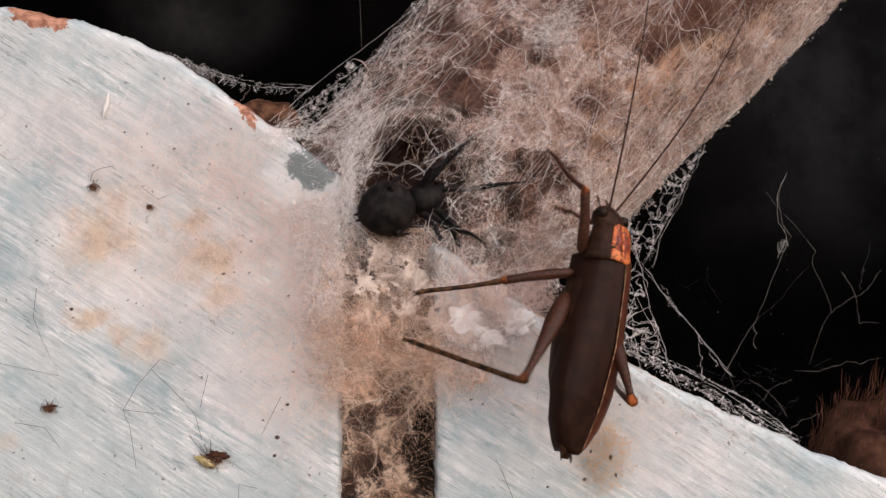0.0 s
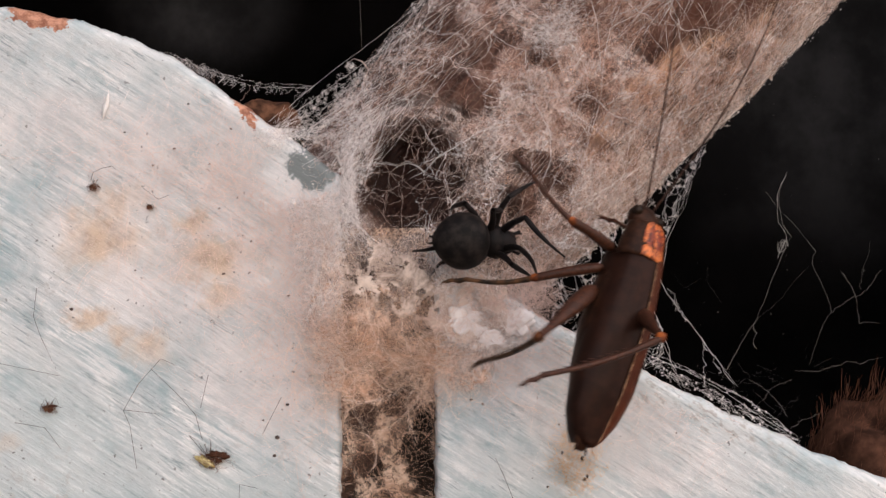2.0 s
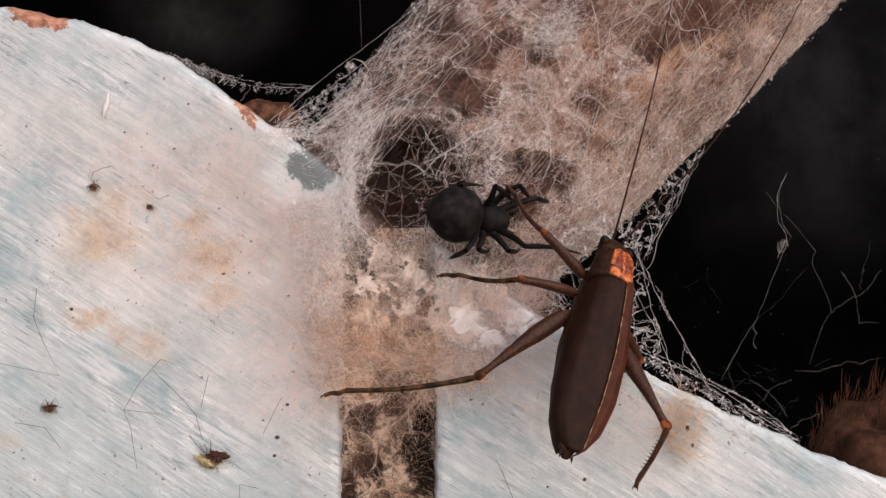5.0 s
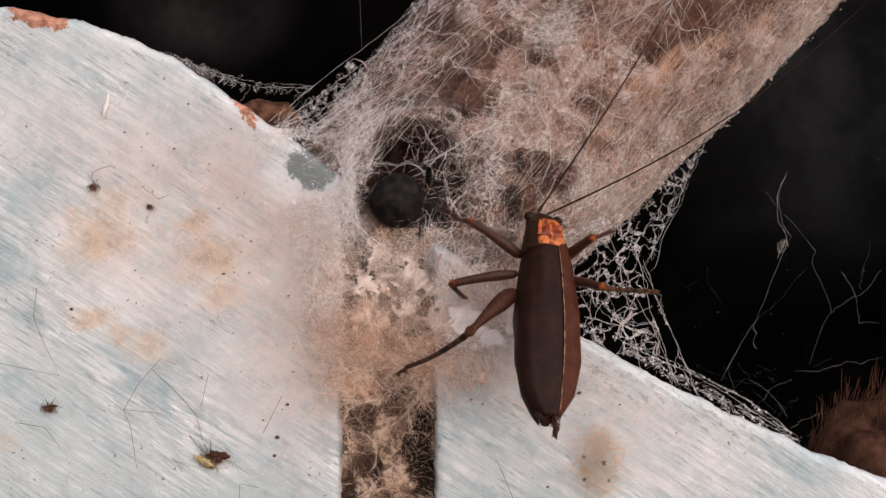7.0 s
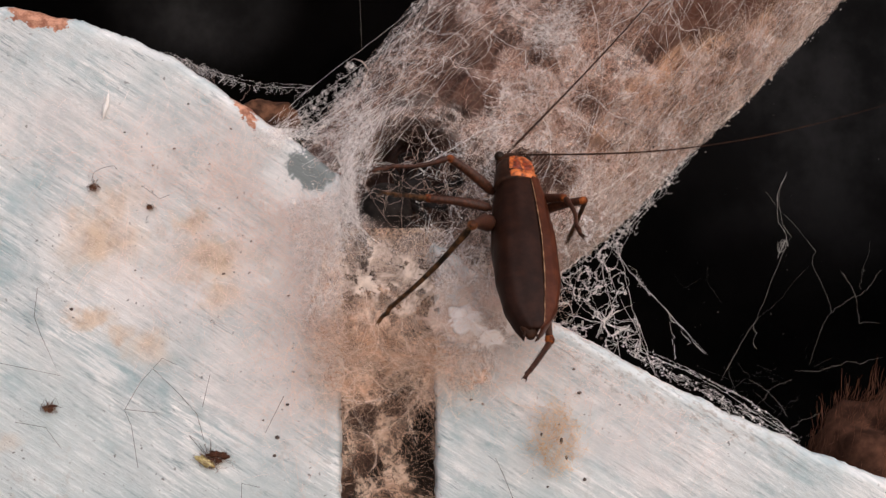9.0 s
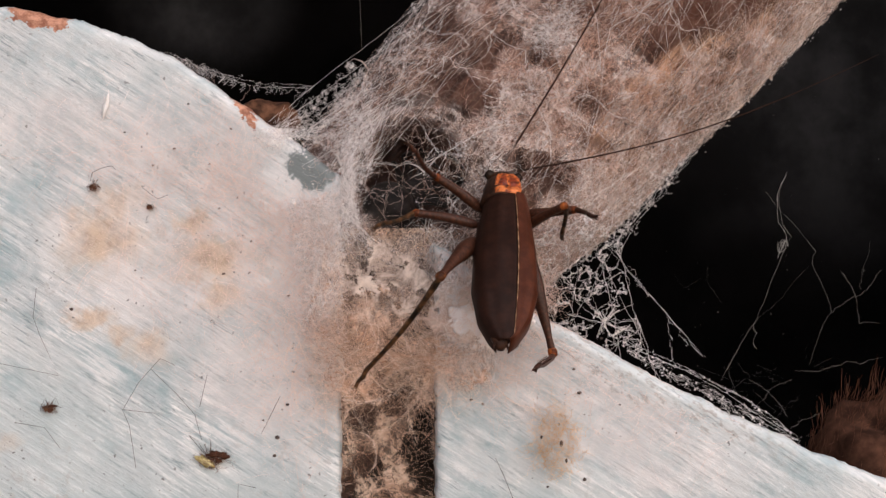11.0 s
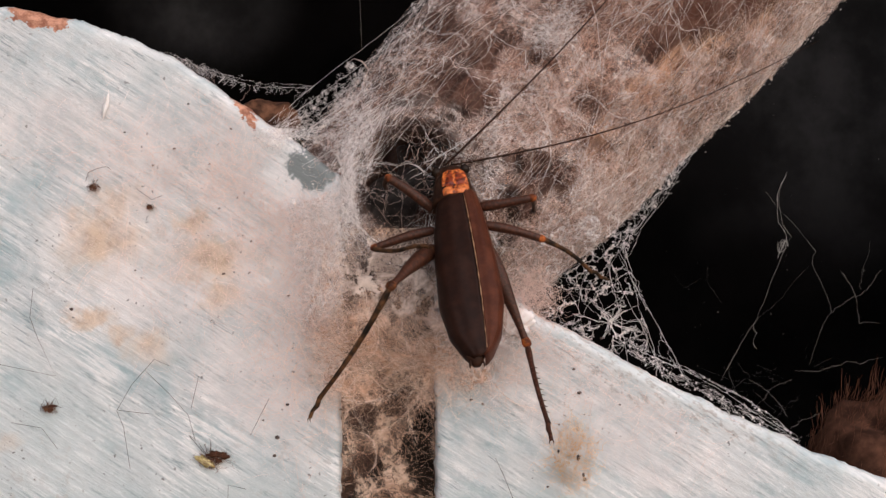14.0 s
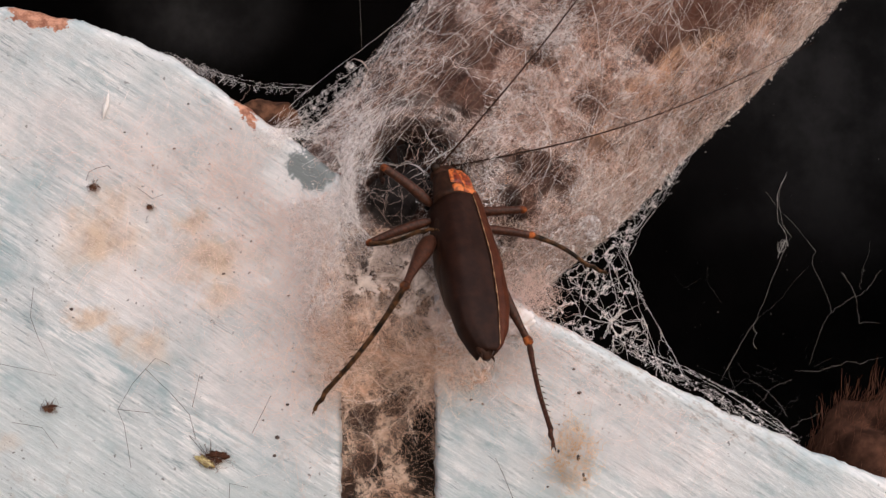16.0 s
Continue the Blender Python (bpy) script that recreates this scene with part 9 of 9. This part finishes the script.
    walk(SPIDER_LEGS["r3"][1], [(0, pose(0, 0.0048, 0, -114.1, 56.7, -1.2)), (0.5, pose(0, 0.0048, 0, -97.5, 59.8, -1.9)), (1, pose(0, 0.0048, 0, -132.4, 64.6, -10.2)), (1.5, pose(0, 0.0048, 0, -95.6, 67.9, -8.5)), (2, pose(0, 0.0048, 0, -53.4, 70.1, -1.3)), (2.5, pose(0, 0.0048, 0, -114.9, 76.2, -18.3)), (3, pose(0, 0.0048, 0, 171.9, 73.8, -47.4)), (4, pose(0, 0.0048, 0, 140.9, 72.7, -52.9)), (5.25, pose(0, 0.0048, 0, 49.4, 82.8, -175.7)), (6.5, pose(0, 0.0048, 0, 24.0, 64.8, 127.0)), (7, pose(0, 0.0048, 0, 23.8, 65.3, 124.3)), (7.5, pose(0, 0.0048, 0, 23.9, 65.3, 124.4)), (8, pose(0, 0.0048, 0, 24.0, 64.8, 127.2)), (8.5, pose(0, 0.0048, 0, 23.8, 64.7, 127.6)), (9, pose(0, 0.0048, 0, 24.0, 65.3, 124.6)), (11.5, pose(0, 0.0048, 0, 23.6, 65.4, 124.0)), (12.5, pose(0, 0.0048, 0, 23.6, 64.6, 128.1)), (16, pose(0, 0.0048, 0, 24.1, 65.2, 124.9))])
    walk(SPIDER_LEGS["l4"][0], [(0, pose(-0.0012, 0.0002, -0.0003, 41.6, 1.3, 165.5)), (0.5, pose(-0.0012, 0.0002, -0.0003, 55.5, 11.4, 158.7)), (1, pose(-0.0012, 0.0002, -0.0003, 25.5, 10.9, 159.7)), (2, pose(-0.0012, 0.0002, -0.0003, 14.5, 16.2, 141.8)), (3, pose(-0.0012, 0.0002, -0.0003, 39.2, -1.4, 164.2)), (4, pose(-0.0012, 0.0002, -0.0003, 19.7, 0.2, 159.8)), (6.5, pose(-0.0012, 0.0002, -0.0003, 45.0, 18.1, 143.8)), (7, pose(-0.0012, 0.0002, -0.0003, 55.5, 21.6, 140.7)), (7.5, pose(-0.0012, 0.0002, -0.0003, 55.0, 21.4, 140.9)), (8, pose(-0.0012, 0.0002, -0.0003, 44.4, 17.9, 144.0)), (8.5, pose(-0.0012, 0.0002, -0.0003, 43.4, 17.6, 144.3)), (9, pose(-0.0012, 0.0002, -0.0003, 53.8, 21.0, 141.2)), (11.5, pose(-0.0012, 0.0002, -0.0003, 57.1, 22.1, 140.3)), (12.5, pose(-0.0012, 0.0002, -0.0003, 41.9, 17.2, 144.8)), (16, pose(-0.0012, 0.0002, -0.0003, 52.6, 20.6, 141.5))])
    walk(SPIDER_LEGS["l4"][1], [(0, pose(0, 0.006, 0, -178.7, -2.9, 29.0)), (0.5, pose(0, 0.006, 0, -174.7, -3.7, 37.5)), (1, pose(0, 0.006, 0, -175.3, -3.4, 33.6)), (2, pose(0, 0.006, 0, -131.3, -2.7, 33.0)), (3, pose(0, 0.006, 0, -151.9, 4.9, 18.9)), (4, pose(0, 0.006, 0, -162.1, 1.2, 30.5)), (6.5, pose(0, 0.006, 0, 174.9, -58.0, 30.8)), (7, pose(0, 0.006, 0, 168.6, -57.5, 37.5)), (7.5, pose(0, 0.006, 0, 168.8, -57.5, 37.3)), (8, pose(0, 0.006, 0, 175.3, -58.0, 30.4)), (8.5, pose(0, 0.006, 0, 176.0, -58.1, 29.6)), (9, pose(0, 0.006, 0, 169.4, -57.6, 36.7)), (11.5, pose(0, 0.006, 0, 167.9, -57.4, 38.2)), (12.5, pose(0, 0.006, 0, 177.2, -58.1, 28.3)), (16, pose(0, 0.006, 0, 170.0, -57.7, 36.0))])
    walk(SPIDER_LEGS["r4"][0], [(0, pose(0.0012, 0.0002, -0.0003, 25.3, -8.9, -155.9)), (0.5, pose(0.0012, 0.0002, -0.0003, 46.1, -13.0, -151.9)), (1, pose(0.0012, 0.0002, -0.0003, 4.8, -12.1, -172.0)), (2, pose(0.0012, 0.0002, -0.0003, -33.6, -8.7, 179.4)), (3, pose(0.0012, 0.0002, -0.0003, -29.4, -6.3, -178.2)), (4, pose(0.0012, 0.0002, -0.0003, 5.8, -13.5, -160.5)), (6.5, pose(0.0012, 0.0002, -0.0003, 54.4, -17.0, -132.3)), (7, pose(0.0012, 0.0002, -0.0003, 49.4, -14.4, -134.4)), (7.5, pose(0.0012, 0.0002, -0.0003, 40.8, -10.4, -138.4)), (8, pose(0.0012, 0.0002, -0.0003, 44.6, -12.1, -136.6)), (8.5, pose(0.0012, 0.0002, -0.0003, 53.8, -16.6, -132.6)), (9, pose(0.0012, 0.0002, -0.0003, 51.3, -15.4, -133.6)), (11.5, pose(0.0012, 0.0002, -0.0003, 43.1, -11.5, -137.3)), (12.5, pose(0.0012, 0.0002, -0.0003, 51.0, -15.2, -133.7)), (16, pose(0.0012, 0.0002, -0.0003, 40.4, -10.3, -138.6))])
    walk(SPIDER_LEGS["r4"][1], [(0, pose(0, 0.006, 0, -161.7, 4.2, -26.5)), (0.5, pose(0, 0.006, 0, -172.4, 4.7, -30.8)), (0.75, pose(0, 0.006, 0, -135.7, 10.8, -33.9)), (1, pose(0, 0.006, 0, -98.3, 17.6, -32.6)), (1.33, pose(0, 0.006, 0, -42.2, 19.8, -15.7)), (1.67, pose(0, 0.006, 0, 11.2, 7.9, -4.4)), (2, pose(0, 0.006, 0, 61.8, -8.1, -6.9)), (3, pose(0, 0.006, 0, 61.2, -3.5, -8.4)), (3.33, pose(0, 0.006, 0, 7.6, 10.8, -6.6)), (3.67, pose(0, 0.006, 0, -49.1, 20.4, -17.7)), (4, pose(0, 0.006, 0, -107.4, 16.6, -32.3)), (5.25, pose(0, 0.006, 0, -143.4, 26.5, -27.4)), (6.5, pose(0, 0.006, 0, 177.3, 37.1, -30.2)), (7, pose(0, 0.006, 0, 179.0, 37.2, -28.5)), (7.5, pose(0, 0.006, 0, -177.1, 37.1, -24.1)), (8, pose(0, 0.006, 0, -178.9, 37.2, -26.2)), (8.5, pose(0, 0.006, 0, 177.5, 37.1, -30.0)), (9, pose(0, 0.006, 0, 178.3, 37.2, -29.2)), (11.5, pose(0, 0.006, 0, -178.2, 37.2, -25.4)), (12.5, pose(0, 0.006, 0, 178.4, 37.2, -29.1)), (16, pose(0, 0.006, 0, -176.8, 37.1, -23.9))])
    walk(STRAND_UP, [(0, pose(0.038694, 0.008, 0.015135, 0, 6.04, 0)), (0.5, pose(0.038929, 0.008, 0.015388, 0, -1.18, 0)), (1, pose(0.038761, 0.008, 0.015196, 0, 4.16, 0)), (1.5, pose(0.038694, 0.008, 0.015135, 0, 6.04, 0)), (2, pose(0.038824, 0.008, 0.015259, 0, 2.30, 0)), (2.5, pose(0.038619, 0.008, 0.015078, 0, 8.01, 0)), (3, pose(0.038374, 0.008, 0.014936, 0, 13.89, 0)), (3.5, pose(0.038125, 0.008, 0.014852, 0, 19.37, 0)), (4, pose(0.038649, 0.008, 0.0151, 0, 7.23, 0)), (6.5, pose(0.038669, 0.008, 0.015115, 0, 6.71, 0)), (7, pose(0.038553, 0.008, 0.01526, 0, 4.49, 0)), (7.5, pose(0.038268, 0.008, 0.015128, 0, 10.86, 0)), (8, pose(0.038043, 0.008, 0.015014, 0, 16.99, 0)), (8.5, pose(0.037875, 0.008, 0.015373, 0, 9.98, 0)), (9, pose(0.0379, 0.008, 0.015007, 0, 19.73, 0)), (11.5, pose(0.037897, 0.008, 0.015016, 0, 19.55, 0)), (12, pose(0.03775, 0.008, 0.015349, 0, 13.08, 0)), (12.5, pose(0.037774, 0.008, 0.015293, 0, 14.34, 0)), (13.5, pose(0.037752, 0.008, 0.01531, 0, 14.26, 0)), (16, pose(0.037692, 0.008, 0.015359, 0, 13.97, 0))])
    walk(STRAND_DOWN, [(0, pose(0.041512, 0.002, -0.018197, 0, -15.12, 0)), (0.5, pose(0.042784, 0.002, -0.019932, 0, -10.85, 0)), (1, pose(0.041712, 0.002, -0.018791, 0, -13.54, 0)), (1.5, pose(0.041225, 0.002, -0.018419, 0, -14.10, 0)), (2, pose(0.041861, 0.002, -0.01937, 0, -11.84, 0)), (2.5, pose(0.040613, 0.002, -0.018092, 0, -14.28, 0)), (3, pose(0.039162, 0.002, -0.016698, 0, -16.02, 0)), (3.5, pose(0.037287, 0.002, -0.015691, 0, -15.42, 0)), (4, pose(0.038724, 0.002, -0.019647, 0, -6.99, 0)), (6.5, pose(0.037393, 0.002, -0.020516, 0, -2.19, 0)), (7, pose(0.03679, 0.002, -0.021252, 0, 1.38, 0)), (7.5, pose(0.035399, 0.002, -0.019909, 0, -1.04, 0)), (8, pose(0.035778, 0.002, -0.017516, 0, -8.37, 0)), (8.5, pose(0.038029, 0.002, -0.018319, 0, -9.94, 0)), (9, pose(0.037618, 0.002, -0.014912, 0, -17.79, 0)), (11.5, pose(0.03696, 0.002, -0.015525, 0, -15.23, 0)), (12, pose(0.034189, 0.002, -0.019269, 0, -0.84, 0)), (12.5, pose(0.034898, 0.002, -0.018564, 0, -4.08, 0)), (13.5, pose(0.034898, 0.002, -0.018564, 0, -4.08, 0)), (16, pose(0.034907, 0.002, -0.018581, 0, -4.05, 0))])
    walk(NET, [(0, pose(8.5414e-05, 0, -5.2414e-05, 0, 0.00, 0)), (0.5, pose(0.0010011, 0, -0.00038206, 0, 0.00, 0)), (1, pose(0.00026855, 0, -0.00016229, 0, 0.00, 0)), (1.5, pose(8.5414e-05, 0, -5.2414e-05, 0, 0.00, 0)), (2, pose(0.00063482, 0, -0.00016229, 0, 0.00, 0)), (2.5, pose(-9.772e-05, 0, 5.7466e-05, 0, 0.00, 0)), (3, pose(-0.00053724, 0, 0.00038711, 0, 0.00, 0)), (3.5, pose(-0.0013064, 0, 0.00052995, 0, 0.00, 0)), (4, pose(0.00026855, 0, 0.00016735, 0, 0.00, 0)), (6.5, pose(0.00015867, 0, 5.7466e-05, 0, 0.00, 0)), (7, pose(8.5414e-05, 0, -0.00016229, 0, 0.00, 0)), (7.5, pose(-0.00046399, 0, 0.00022229, 0, 0.00, 0)), (8, pose(-0.0010134, 0, 0.00049699, 0, 0.00, 0)), (8.5, pose(-0.00094014, 0, 5.7466e-05, 0, 0.00, 0)), (9, pose(-0.0025517, 0, 0.00022229, 0, 0.00, 0)), (11.5, pose(-0.0024052, 0, 0.00025525, 0, 0.00, 0)), (12, pose(-0.0013797, 0, 0.00016735, 0, 0.00, 0)), (12.5, pose(-0.0015628, 0, 0.00018932, 0, 0.00, 0)), (13.5, pose(-0.0015628, 0, 0.00018932, 0, 0.00, 0)), (16, pose(-0.0014895, 0, 0.0002113, 0, 0.00, 0))])
    walk(NET_BEADS, [(0, pose(8.5414e-05, 0, -5.2414e-05, 0, 0.00, 0)), (0.5, pose(0.0010011, 0, -0.00038206, 0, 0.00, 0)), (1, pose(0.00026855, 0, -0.00016229, 0, 0.00, 0)), (1.5, pose(8.5414e-05, 0, -5.2414e-05, 0, 0.00, 0)), (2, pose(0.00063482, 0, -0.00016229, 0, 0.00, 0)), (2.5, pose(-9.772e-05, 0, 5.7466e-05, 0, 0.00, 0)), (3, pose(-0.00053724, 0, 0.00038711, 0, 0.00, 0)), (3.5, pose(-0.0013064, 0, 0.00052995, 0, 0.00, 0)), (4, pose(0.00026855, 0, 0.00016735, 0, 0.00, 0)), (6.5, pose(0.00015867, 0, 5.7466e-05, 0, 0.00, 0)), (7, pose(8.5414e-05, 0, -0.00016229, 0, 0.00, 0)), (7.5, pose(-0.00046399, 0, 0.00022229, 0, 0.00, 0)), (8, pose(-0.0010134, 0, 0.00049699, 0, 0.00, 0)), (8.5, pose(-0.00094014, 0, 5.7466e-05, 0, 0.00, 0)), (9, pose(-0.0025517, 0, 0.00022229, 0, 0.00, 0)), (11.5, pose(-0.0024052, 0, 0.00025525, 0, 0.00, 0)), (12, pose(-0.0013797, 0, 0.00016735, 0, 0.00, 0)), (12.5, pose(-0.0015628, 0, 0.00018932, 0, 0.00, 0)), (13.5, pose(-0.0015628, 0, 0.00018932, 0, 0.00, 0)), (16, pose(-0.0014895, 0, 0.0002113, 0, 0.00, 0))])
    walk(TUFT, [(0, pose(0.02288, -0.0012, -0.02852, 0, 0, 0)), (1, pose(0.023356, -0.0012, -0.02852, 0, 0, 0)), (1.5, pose(0.022562, -0.0012, -0.027726, 0, 0, 0)), (2.5, pose(0.016365, -0.0012, -0.029712, 0, 0, 0)), (3, pose(0.029076, -0.0012, -0.027726, 0, 0, 0)), (3.5, pose(0.022323, -0.0012, -0.027726, 0, 0, 0)), (4, pose(0.031459, -0.0012, -0.025342, 0, 0, 0)), (6.5, pose(0.03424, -0.0012, -0.024151, 0, 0, 0)), (7, pose(0.021926, -0.0012, -0.029314, 0, 0, 0)), (7.5, pose(0.017557, -0.0012, -0.027726, 0, 0, 0)), (8, pose(0.01716, -0.0012, -0.02852, 0, 0, 0)), (8.5, pose(0.018351, -0.0012, -0.028123, 0, 0, 0)), (9, pose(0.015968, -0.0012, -0.026137, 0, 0, 0)), (11.5, pose(0.015968, -0.0012, -0.026931, 0, 0, 0)), (12, pose(0.017954, -0.0012, -0.027726, 0, 0, 0)), (12.5, pose(0.018749, -0.0012, -0.02852, 0, 0, 0)), (13.5, pose(0.018351, -0.0012, -0.02852, 0, 0, 0)), (16, pose(0.018351, -0.0012, -0.02852, 0, 0, 0))])


motions()
